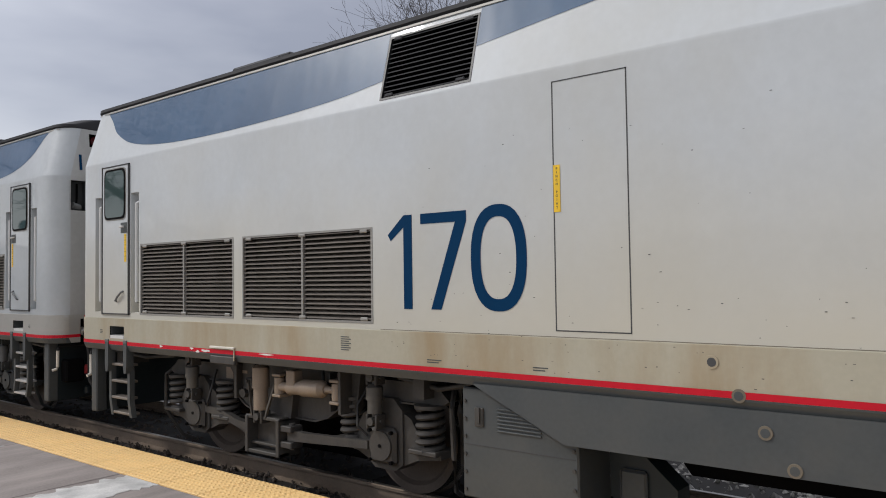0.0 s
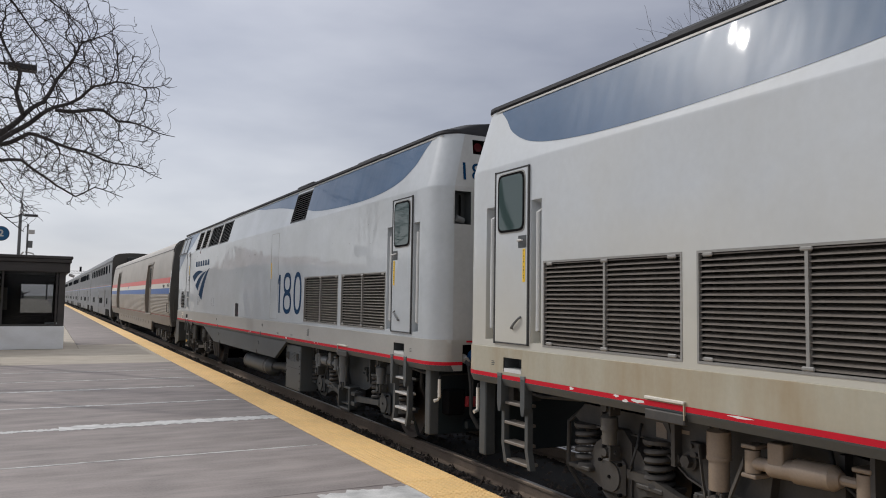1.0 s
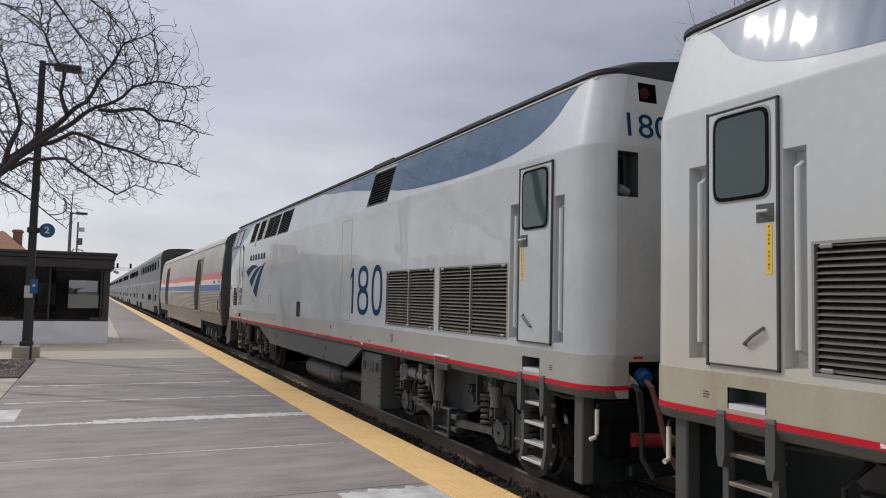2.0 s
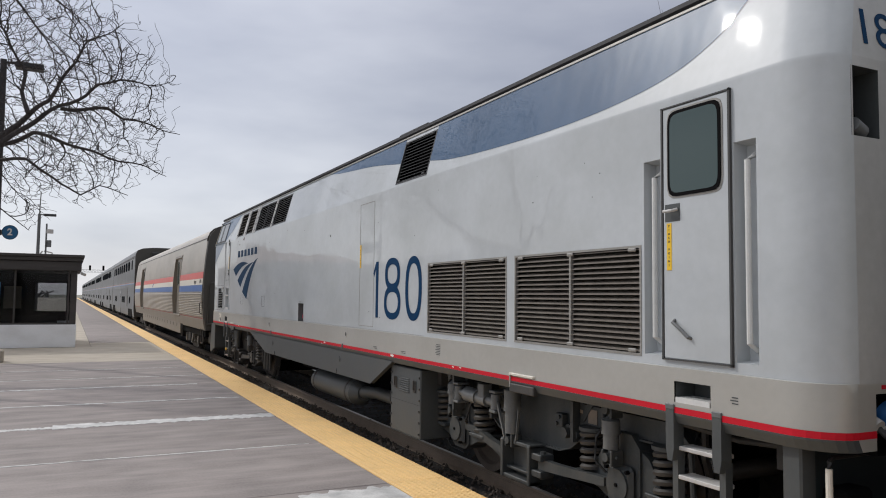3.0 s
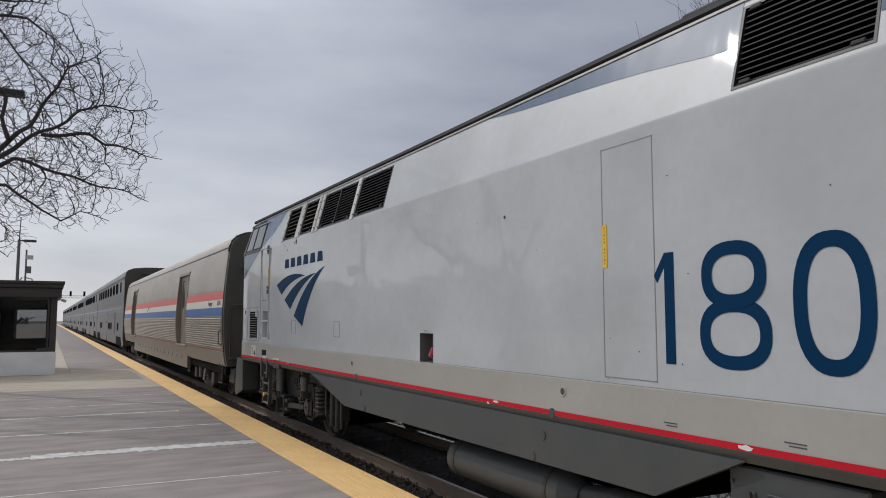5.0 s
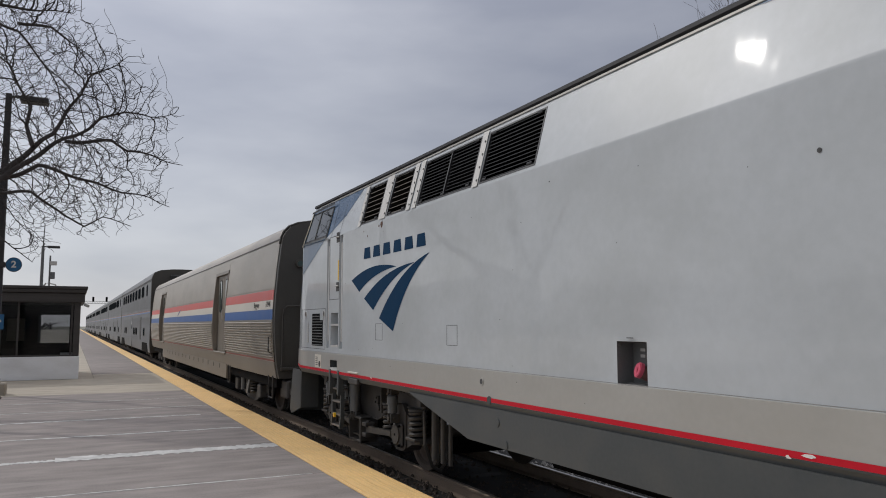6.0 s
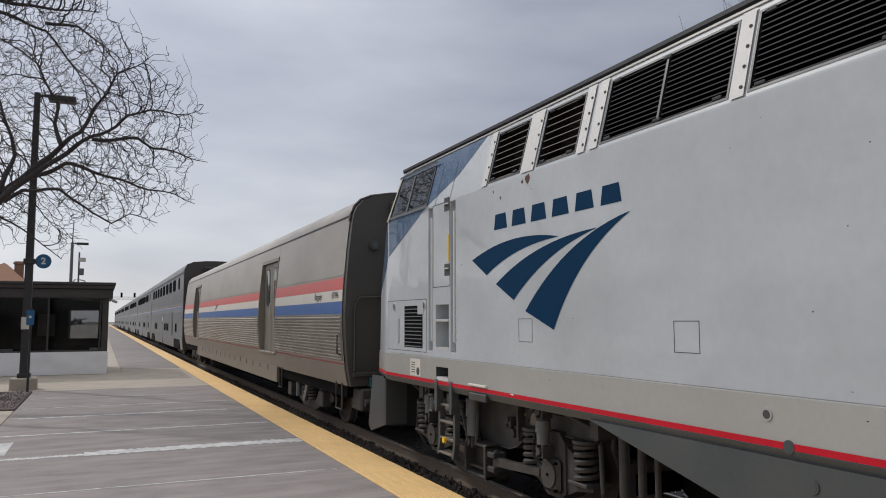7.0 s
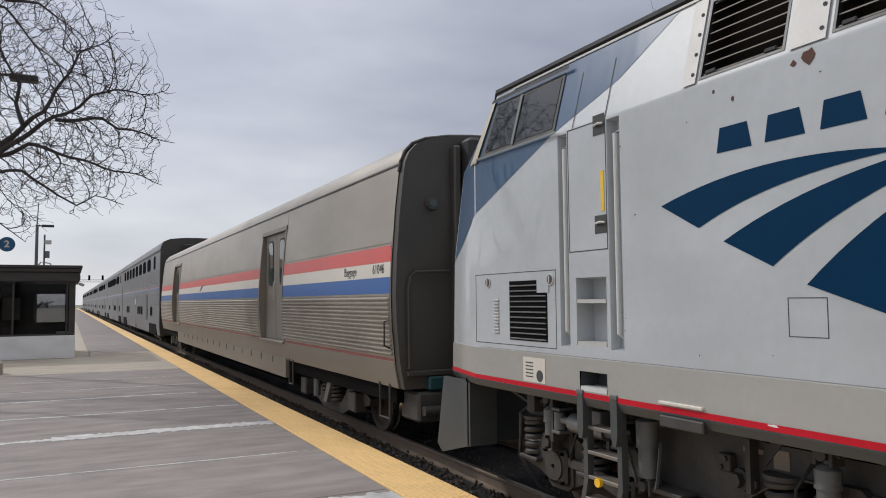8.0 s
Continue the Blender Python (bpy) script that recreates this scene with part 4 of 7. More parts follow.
def locomotive(number, sd, paint, sill, damper, label, group):
    """u runs from the coupler at the rear (0) to the nose; the side sd carries all the fittings."""
    loco = thing("locomotive", label, "locomotive", group)
    holes = [h for h in LOUVRES] + [h for h in GRILLES] + [p[:4] for p in POCKETS]
    us = sorted(set(BASE_US + [a for h in holes for a in h[:2]] + [0.9 + i for i in range(19)]))
    zs = sorted(set([Z_FOLD, Z_FOLD + 0.004, 2.4, 3.0, Z_SHO, Z_SHO + 0.01, Z_SHO + 0.02, 3.6, Z_EAVE, 2.78, 3.18, 3.66, 3.84] + [a for h in holes for a in h[2:4] if a > Z_FOLD]))
    zs_low = sorted(set([Z_BOT, 1.06, 1.09, 1.34, Z_FOLD] + [a for h in holes for a in h[2:4] if a < Z_FOLD]))
    body = Geo()
    near = sheet(body, sd, us, zs, holes)
    far = sheet(body, -sd, us, zs, [])
    for j in range(len(zs) - 1):
        i = len(us) - 1
        body.f.append((near[i, j], far[i, j], far[i, j + 1], near[i, j + 1]))
    bd = part("body_shell", body, paint, loco, smooth=True)
    rwall = Geo()
    end_wall(rwall, sd, us[0], zs, REAR_HOLES[:2])
    part("rear_wall", rwall, M_REARW, loco, "silver rear wall, its shade put into a darker paint colour")
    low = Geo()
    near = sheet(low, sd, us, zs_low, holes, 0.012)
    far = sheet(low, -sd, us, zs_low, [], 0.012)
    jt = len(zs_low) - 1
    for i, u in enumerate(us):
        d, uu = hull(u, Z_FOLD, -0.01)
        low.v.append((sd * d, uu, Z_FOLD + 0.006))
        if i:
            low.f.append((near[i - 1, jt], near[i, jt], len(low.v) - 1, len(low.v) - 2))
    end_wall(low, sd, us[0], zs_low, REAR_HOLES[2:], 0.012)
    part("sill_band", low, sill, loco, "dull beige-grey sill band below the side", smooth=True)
    # black floor plate added to keep light from passing through the shell
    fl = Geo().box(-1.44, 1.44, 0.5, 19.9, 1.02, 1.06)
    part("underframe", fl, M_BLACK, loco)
    rf = Geo()
    ids = []
    for u in us:
        row = []
        for d, z in ROOF + [(-a, b) for a, b in ROOF[-2::-1]]:
            dd, uu = hull(u, Z_EAVE)
            f = d / ROOF[0][0]
            row.append(len(rf.v))
            rf.v.append((sd * f * dd, uu, z))
        ids.append(row)
    for i in range(len(us) - 1):
        for j in range(len(ids[0]) - 1):
            rf.f.append((ids[i][j], ids[i + 1][j], ids[i + 1][j + 1], ids[i][j + 1]))
    rf.f += [tuple(ids[0]), tuple(ids[-1])]
    roof = part("roof", rf, M_ROOF, loco, "dark painted roof with raised hatches", smooth=True)
    # raised exhaust and fan hatches along the roof
    for a, b, h in ((3.0, 3.95, 0.035), (6.3, 7.2, 0.05), (12.0, 14.0, 0.03)):
        hatch = Geo()
        hatch.bevel(-1.15, 1.15, a, b, 4.0, 4.05 + h, 0.02)
        hatch.bevel(-1.20, 1.20, a + 0.1, b - 0.1, 3.97, 4.02 + h, 0.02)
        part("roof_hatch", hatch, M_ROOF, roof)
    edge = decal(sd, 0.5, 19.0, lambda u: 3.872, lambda u: 3.892, 0.012, 60)
    part("drip_rail", edge, M_FRAME, roof)
    # stripes
    stripe_us = [u for u in us if u < 20.3]
    part("red_stripe", decal(sd, 0, 0, lambda u: 1.099, lambda u: 1.139, 0.0155, us=stripe_us), M_RED, loco, "narrow red stripe chipped in places")
    # thin strip painted along the fold as its shadow edge
    part("sill_seam", decal(sd, 5.5, 19.4, lambda u: 1.405, lambda u: 1.409, 0.0015, 40), M_RUSTSHADE if number == "170" else M_FRAME, loco)
    part("grey_lip", decal(sd, 0, 0, lambda u: 1.028, lambda u: 1.098, 0.0152, us=stripe_us), M_GREY, loco)
    rd, ru = hull(us[0], 1.115, 0.0155)
    rear_stripe = Geo()
    for a, b in ((1.16, rd), (-rd, 0.60)):
        rear_stripe.box(*sorted((sd * a, sd * b)), ru - 0.001, ru + 0.003, 1.099, 1.139)
    part("rear_red_stripe", rear_stripe, M_RED, loco)
    random.seed(int(number))
    chips = Geo()
    for u0, w, hgt, z0 in (((2.25, 0.05, 0.03, 1.122), (2.82, 0.06, 0.026, 1.127), (2.93, 0.05, 0.03, 1.10), (3.02, 0.15, 0.03, 1.116), (3.95, 0.22, 0.016, 1.128)) if number == "170" else
                           ((4.55, 0.05, 0.016, 1.128), (4.72, 0.03, 0.02, 1.125), (6.35, 0.11, 0.03, 1.12), (9.15, 0.09, 0.022, 1.122), (9.32, 0.04, 0.02, 1.10), (15.95, 0.06, 0.016, 1.13))):
        n = 11
        poly = [(u0 + w * (0.5 + 0.5 * math.cos(6.283 * i / n)) + random.uniform(-0.012, 0.012), z0 + hgt * 0.5 * math.sin(6.283 * i / n) * random.uniform(0.5, 1.2)) for i in range(n)]
        chips.prism(poly, sd * (HW + 0.01), sd * (HW + 0.0175))
    tagged(part("paint_chips", chips, M_WHITE, loco), kind="stuff")
    # slate blue sweep along the upper slope
    sweep = [(0.78, 3.868), (0.95, 3.75), (1.12, 3.60), (1.5, 3.43), (2.1, 3.335), (3.0, 3.30), (4.2, 3.325), (5.0, 3.375), (5.5, 3.44), (6.45, 3.55), (7.5, 3.68), (9.0, 3.80), (9.6, 3.865)]
    lo = lambda u: min(3.8665, curve_table(sweep, u))
    part("blue_sweep", decal(sd, 0, 0, lo, lambda u: 3.868, us=[0.8 + i * 0.047 for i in range(101)][:-1] + [5.505]), M_BLUE, loco, "slate blue sweep on the sloping upper side")
    part("blue_sweep", decal(sd, 6.445, 9.58, lo, lambda u: 3.868, n=40), M_BLUE, loco)
    part("blue_cab_panel", decal(sd, 16.79, 20.44, lambda u: min(3.866, lerp_table([(16.78, 3.866), (17.35, 3.52), (18.11, 3.26), (19.57, 2.69), (20.1, 2.28), (20.44, 2.0)], u)), lambda u: 3.869, n=60), M_BLUE, loco, "slate blue cab corner")
    # louvres and grilles
    for h in LOUVRES:
        louvre(loco, sd, h, M_SLAT, 19, 0.16, M_FRAME, mid=(h[0] + h[1]) / 2)
    for h in GRILLES:
        louvre(loco, sd, h, M_SLATB if h[0] < 14.6 else M_SLAT, 13 if h[0] < 14.6 else 8, 0.22, M_SLATB, mid=(h[0] + h[1]) / 2 if h[1] - h[0] > 1.2 else None)
    for a, b in ((12.99, 13.11), (14.55, 14.67), (14.73, 14.85), (15.55, 15.79), (16.5, 16.62)):
        part("grille_post", decal(sd, a, b, lambda u: 3.255, lambda u: 3.86, 0.012, 2), M_STEEL, loco, "bare bolted metal post")
        rv = Geo()
        for z in (3.32, 3.46, 3.60, 3.74):
            d, _ = hull(a, z, 0.012)
            rv.cyl((sd * (d - 0.005), a + 0.03, z), (sd * (d + 0.006), a + 0.03, z), 0.013, n=6)
        tagged(part("post_bolts", rv, M_GAP, loco), kind="stuff")
    # pockets
    for k, p in enumerate(POCKETS):
        pk = pocket(loco, sd, *p, paint if k in (0, 1, 5, 6, 7) else M_DGREY if k == 4 else M_GREY)
        u0, u1, z0, z1 = p[:4]
        uc = (u0 + u1) / 2
        if k in (0, 1, 6, 7):
            x = sd * (HW - 0.022)
            rail = Geo().tube([(sd * (HW - 0.09), uc, z0 + 0.08), (x, uc, z0 + 0.12), (x, uc, z1 - 0.12), (sd * (HW - 0.09), uc, z1 - 0.08)], 0.019, 10)
            part("grab_rail", rail, M_RAILP, pk, "bright steel grab rail", smooth=True)
        elif k in (2, 3):
            part("step_tread", Geo().box(*sorted((sd * (HW - 0.15), sd * (HW + 0.012))), u0 + 0.01, u1 - 0.01, z0, z0 + 0.035), M_RAILP, pk)
        elif k == 4:
            part("filler_neck", Geo().cyl((sd * (HW - 0.14), uc - 0.04, z0 + 0.07), (sd * (HW - 0.07), uc - 0.012, z0 + 0.105), 0.05, n=18), M_HOSE, pk, smooth=True)
            cap = Geo().cyl((sd * (HW - 0.075), uc - 0.014, z0 + 0.105), (sd * (HW - 0.05), uc - 0.004, z0 + 0.115), 0.058, n=24)
            cap.cyl((sd * (HW - 0.05), uc - 0.004, z0 + 0.115), (sd * (HW - 0.044), uc - 0.002, z0 + 0.117), 0.05, n=24)
            cap.cyl((sd * (HW - 0.044), uc - 0.002, z0 + 0.117), (sd * (HW - 0.040), uc, z0 + 0.118), 0.022, n=8)
            for zz in (0.20, 0.245):
                part("small_plate", Geo().box(*sorted((sd * (HW - 0.139), sd * (HW - 0.134))), uc + 0.01, uc + 0.06, z0 + zz, z0 + zz + 0.022), M_STEEL, pk)
            part("fuel_cap", cap, M_PINK, pk, "pink-red fuel filler cap", smooth=True)
            gz = Geo().bevel(*sorted((sd * (HW - 0.139), sd * (HW - 0.12))), uc - 0.14, uc - 0.08, z1 - 0.085, z1 - 0.055, 0.004)
            part("fuel_gauge", gz, M_DGREY, pk)
        else:
            part("step_tread", Geo().box(*sorted((sd * (HW - 0.15), sd * HW)), u0 + 0.01, u1 - 0.01, z0, z0 + 0.03), M_STEEL, pk)
            part("step_tread", Geo().box(*sorted((sd * (HW - 0.15), sd * HW)), u0 + 0.01, u1 - 0.01, z0 + 0.33, z0 + 0.36), M_STEEL, pk)
    # rear side door
    dr = Geo().bevel(*sorted((sd * (HW - 0.02), sd * (HW + 0.014))), 1.0, 1.58, 1.455, 3.165, 0.006)
    door = part("side_door", dr, paint, loco, "silver crew door with a tinted rounded window")
    so = Geo()
    for a, b, c, e in ((0.985, 1.0, 1.44, 3.18), (1.58, 1.595, 1.445, 3.175), (0.985, 1.595, 3.165, 3.175), (0.985, 1.595, 1.447, 1.455)):
        so.box(*sorted((sd * (HW - 0.01), sd * (HW + 0.020))), a, b, c, e)
    part("door_gasket", so, M_GAP, door)
    o, i = ring_shape(1.29, 2.84, 0.235, 0.292, 0.022, 64, 9)
    wn = Geo().prism(o, sd * (HW + 0.010), sd * (HW + 0.024))
    part("window_gasket", wn, M_BLACK, door)
    wf, _ = ring_shape(1.29, 2.84, 0.248, 0.305, 0.01, 64, 9)
    part("window_rim", Geo().prism(wf, sd * (HW + 0.008), sd * (HW + 0.018)), M_FRAME, door)
    part("window_pane", Geo().prism(i, sd * (HW + 0.012), sd * (HW + 0.0255)), M_GLASS, door, "dark tinted window pane")
    hd = 1.44
    hg = Geo().box(*sorted((sd * (HW + 0.0145), sd * (HW + 0.016))), hd - 0.02, hd + 0.12, 2.38, 2.50)
    part("latch_plate", hg, M_GREY, door)
    part("latch_handle", Geo().tube([(sd * (HW + 0.02), hd, 2.46), (sd * (HW + 0.05), hd + 0.02, 2.45), (sd * (HW + 0.05), hd + 0.1, 2.45)], 0.011), M_STEEL, door)
    part("warning_sticker", Geo().box(*sorted((sd * (HW + 0.0145), sd * (HW + 0.0165))), 1.50, 1.545, 2.05, 2.37), M_YELLOW, door)
    part("door_grip", Geo().tube([(sd * (HW + 0.012), 1.33, 1.60), (sd * (HW + 0.035), 1.335, 1.605), (sd * (HW + 0.04), 1.40, 1.655), (sd * (HW + 0.04), 1.47, 1.70), (sd * (HW + 0.012), 1.475, 1.715)], 0.012), M_DGREY, door)
    # hinged access panel in the middle
    sm = Geo()
    outline(sm, sd, 7.13, 7.68, 1.445, 3.145)
    part("access_panel_seam", sm, M_GAP if number == "170" else M_FRAME, loco)
    st = part("warning_sticker", Geo().box(*sorted((sd * (HW + 0.001), sd * (HW + 0.004))), 7.135 if number == "170" else 7.625, 7.185 if number == "170" else 7.675, 2.25, 2.57), M_YELLOW, loco, "yellow warning sticker with small lettering")
    turn = pose(0, 0, 0, 90, 0, -90) if sd < 0 else pose(0, 0, 0, 90, 0, 90)
    word = "PINCH POINT"
    for k, (uu, ztop) in enumerate(((7.16 if number == "170" else 7.65, 2.545), (1.5225, 2.35))):
        for i, ch in enumerate(word):
            if ch != " ":
                letters(ch, 0.016, M_GAP, "sticker_letter", st, Matrix.Translation((sd * (HW + (0.0045 if k == 0 else 0.0175)), uu, ztop - i * 0.0265)) @ turn)
    for u, z in ((15.86, 1.86), (13.70, 1.84)):
        s2 = Geo()
        outline(s2, sd, u - 0.25, u, z - 0.22, z, 0.0045)
        part("hatch_seam", s2, M_GAP, loco)
    road_number(sd, number, loco)
    # sweep emblem of three curved bands, with six plain bars above it
    curves = [(((16.85, 2.49), (16.0, 2.73), (15.15, 2.585)), ((16.51, 2.31), (15.95, 2.56), (15.15, 2.58))),
              (((16.31, 2.21), (15.55, 2.58), (14.58, 2.595)), ((15.95, 2.04), (15.35, 2.47), (14.58, 2.59))),
              (((15.73, 1.93), (15.05, 2.55), (14.15, 2.675)), ((15.24, 1.76), (14.85, 2.40), (14.15, 2.67)))]
    for top, bot in curves:
        a, b = bez(top), bez(bot)
        n = len(a)
        g = Geo().add([(sd * (HW + 0.003), u, z) for u, z in a] + [(sd * (HW + 0.003), u, z) for u, z in b], [(i, i + 1, n + i + 1, n + i) for i in range(n - 1)])
        part("emblem_band", g, M_EMB, loco)
    for i in range(6):
        u = 16.34 - i * 0.365
        part("emblem_bar", flat(sd, [(u, 2.765), (u - 0.27, 2.765), (u - 0.24, 2.92), (u - 0.03, 2.92)]), M_EMB, loco)
    # front cab door, window and vent panel
    fd = Geo()
    outline(fd, sd, 17.43, 17.92, 2.235, 3.235)
    outline(fd, sd, 18.12, 19.5, 1.45, 2.11, 0.006)
    part("cab_door_seam", fd, M_GAP, loco)
    part("cab_door_seam", decal(sd, 17.425, 17.435, lambda u: 3.24, lambda u: 3.72, 0.005, 1), M_GAP, loco)
    part("cab_door_seam", decal(sd, 17.84, 17.85, lambda u: 3.24, lambda u: 3.72, 0.005, 1), M_GAP, loco)
    cw = part("cab_window", decal(sd, 18.10, 19.36, lambda u: 3.265, lambda u: 3.79, 0.012, 6), M_RUBBER, loco, "cab side window with black frame")
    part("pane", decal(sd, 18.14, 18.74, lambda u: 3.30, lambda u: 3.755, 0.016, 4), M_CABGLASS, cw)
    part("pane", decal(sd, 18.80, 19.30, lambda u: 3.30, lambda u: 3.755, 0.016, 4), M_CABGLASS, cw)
    part("pane_divider", decal(sd, 18.75, 18.79, lambda u: 3.29, lambda u: 3.77, 0.026, 2), M_GREY, cw)
    part("window_hood", decal(sd, 18.02, 19.45, lambda u: 3.80, lambda u: 3.835, 0.045, 6), M_ROOF, cw)
    part("window_sill", decal(sd, 18.05, 19.42, lambda u: 3.235, lambda u: 3.262, 0.030, 6), M_GREY, cw)
    part("windscreen_post", decal(sd, 19.42, 19.62, lambda u: 3.22, lambda u: 3.84, 0.02, 3), M_SILL_D, loco)
    vb = Geo().box(*sorted((sd * (HW - 0.002), sd * (HW + 0.003))), 18.25, 18.86, 1.50, 2.03)
    vent = part("cab_vent", vb, M_BLACK, loco, "slatted vent in the cab side")
    for i in range(11):
        part("slat", Geo().bevel(*sorted((sd * (HW + 0.002), sd * (HW + 0.014))), 18.26 if i < 9 else 18.40, 18.85, 1.51 + i * 0.047, 1.522 + i * 0.047, 0.003), M_DGREY, vent)
    part("vent_notch", Geo().box(*sorted((sd * (HW + 0.001), sd * (HW + 0.007))), 18.22, 18.40, 1.92, 2.04), paint, vent)
    sg = Geo()
    for i in range(11):
        sg.bevel(*sorted((sd * (HW + 0.001), sd * (HW + 0.012))), 19.05, 19.14, 1.55 + i * 0.030, 1.566 + i * 0.030, 0.003)
    part("small_grating", sg, M_STEEL, loco, "column of short bright grating bars")
    for u in (18.2, 19.25):
        rl = part("round_latch", Geo().cyl((sd * HW, u, 2.03), (sd * (HW + 0.010), u, 2.03), 0.055, 0.05, n=20), M_STEEL, loco, smooth=True)
        part("latch_core", Geo().cyl((sd * (HW + 0.009), u, 2.03), (sd * (HW + 0.012), u, 2.03), 0.038, n=16), M_GAP, rl)
        part("latch_key", Geo().bevel(*sorted((sd * (HW + 0.011), sd * (HW + 0.02))), u - 0.01, u + 0.01, 2.0, 2.06, 0.003), M_STEEL, rl)
    for z0, z1 in ((3.12, 3.28), (2.36, 2.5)):
        part("handle_recess", Geo().box(*sorted((sd * (HW + 0.001), sd * (HW + 0.003))), 17.44, 17.58, z0, z1), M_GAP, loco)
        part("door_lever", Geo().tube([(sd * (HW + 0.01), 17.45, z0 + 0.08), (sd * (HW + 0.02), 17.5, z0 + 0.085), (sd * (HW + 0.01), 17.56, z0 + 0.08)], 0.01), M_STEEL, loco)
    part("warning_sticker", Geo().box(*sorted((sd * (HW + 0.001), sd * (HW + 0.004))), 17.46, 17.50, 2.53, 2.84), M_YELLOW, loco)
    part("builder_plate", Geo().box(*sorted((sd * (HW + 0.01), sd * (HW + 0.016))), 18.28, 18.62, 1.15, 1.36), M_CWHITE, loco, "cream maker's plate with a round mark")
    bp = Geo()
    for i in range(5):
        bp.box(*sorted((sd * (HW + 0.0155), sd * (HW + 0.0175))), 18.46, 18.58, 1.19 + i * 0.03, 1.20 + i * 0.03)
    part("plate_lines", bp, M_GAP, loco)
    an, rn = ring_shape(18.36, 1.21, 0.05, 0.05, 0.012, 24, 2)
    part("plate_mark", Geo().prism(an, sd * (HW + 0.0155), sd * (HW + 0.0175)), M_GAP, loco)
    # jacking pads and lettering bars on the sill
    for u, z in ((8.18, 1.30), (8.33, 1.115), (8.47, 0.92), (8.62, 0.73), (12.9, 1.285), (12.75, 1.115), (12.6, 0.92), (12.45, 0.73)):
        rg = Geo().cyl((sd * (HW - 0.01), u, z), (sd * (HW + 0.018), u, z), 0.045, 0.040, 18)
        pad = part("lifting_boss", rg, sill if z > 1.2 else M_RUSTSHADE if number == "170" else M_GREY, loco, smooth=True)
        part("boss_hole", Geo().cyl((sd * (HW + 0.017), u, z), (sd * (HW + 0.0195), u, z), 0.027, n=14), M_GREY if z < 1.2 else M_GAP, pad)
    bars = Geo()
    for u, z, w, k in ((6.0, 1.17, 0.14, 2), (6.95, 1.17, 0.12, 2), (5.05, 1.22, 0.12, 7), (0.95, 1.22, 0.06, 3), (10.63, 1.742, 0.09, 1)):
        for i in range(k):
            bars.box(*sorted((sd * (HW + 0.011), sd * (HW + 0.0145))), u, u + w * (0.8 + 0.2 * (i % 2)), z + i * 0.018, z + i * 0.018 + 0.007)
    tagged(part("stencil_lines", bars, M_GREY, loco), kind="stuff")
    rub = Geo().bevel(*sorted((sd * (HW - 0.02), sd * (HW + 0.03))), 3.18, 3.58, 1.0, 1.078, 0.008)
    jp = part("jacking_plate", rub, M_TRUCK, loco)
    part("plate_lip", Geo().bevel(*sorted((sd * (HW + 0.0), sd * (HW + 0.036))), 3.18, 3.58, 1.15, 1.172, 0.004), M_CWHITE, jp)
    part("plate_edge", Geo().box(*sorted((sd * (HW + 0.012), sd * (HW + 0.03))), 3.57, 3.58, 1.04, 1.16), sill, jp)
    part("jacking_plate", Geo().bevel(*sorted((sd * (HW - 0.02), sd * (HW + 0.03))), 16.5, 16.9, 1.0, 1.078, 0.008), M_TRUCK, loco)
    part("plate_lip", Geo().bevel(*sorted((sd * (HW + 0.0), sd * (HW + 0.036))), 16.5, 16.9, 1.15, 1.172, 0.004), M_CWHITE, loco)
    for u, z, r in ((15.66, 3.19, 0.045), (15.76, 3.17, 0.02), (16.2, 3.08, 0.014), (16.35, 3.16, 0.012)):
        blot = [(u + r * math.cos(i * 0.785) * random.uniform(0.6, 1.2), z + r * math.sin(i * 0.785) * random.uniform(0.6, 1.3)) for i in range(8)]
        part("rust_spot", flat(sd, blot, 0.0025), M_RUST, loco)
    if number == "180":
        marks = Geo()
        for _ in range(46):
            u, z = random.uniform(1.9, 19.0), random.uniform(1.2, 3.1)
            w, h = random.uniform(0.004, 0.014), random.uniform(0.003, 0.010)
            x = HW + (0.0135 if z < 1.41 else 0.002)
            marks.box(*sorted((sd * (x - 0.002), sd * x)), u, u + w, z, z + h)
        tagged(part("stone_chips", marks, M_GAP, loco), kind="stuff")
        part("round_plug", Geo().cyl((sd * (HW - 0.005), 9.05, 2.80), (sd * (HW + 0.004), 9.05, 2.80), 0.015, n=12), M_GAP, loco)
    if number == "170":
        nicks = Geo()
        for _ in range(170):
            u, z = random.uniform(5.6, 11), random.uniform(1.15, 2.9)
            if random.random() < 0.5:
                z = random.uniform(1.15, 1.7)
            w, h = random.uniform(0.003, 0.014), random.uniform(0.002, 0.005)
            x = HW + (0.0135 if z < 1.43 else 0.002)
            nicks.box(*sorted((sd * (x - 0.002), sd * x)), u, u + w, z, z + h)
        tagged(part("stone_chips", nicks, M_GAP, loco), kind="stuff")
    # skirt over the fuel tank
    sk = Geo()
    poly = [(6.42, 1.04), (7.18, 0.69), (13.2, 0.69), (14.72, 1.04)]
    sk.prism(poly, sd * (HW - 0.05), sd * (HW + 0.010))
    sk.prism(poly, -sd * (HW - 0.05), -sd * HW)
    part("tank_skirt", sk, M_GREY, loco, "dark grey fuel tank skirt with slanted ends")
    part("fuel_tank", Geo().prism([(7.4, 1.0), (7.8, 0.45), (12.6, 0.45), (13.2, 1.0)], -0.9, 0.9), M_BLACK, loco)
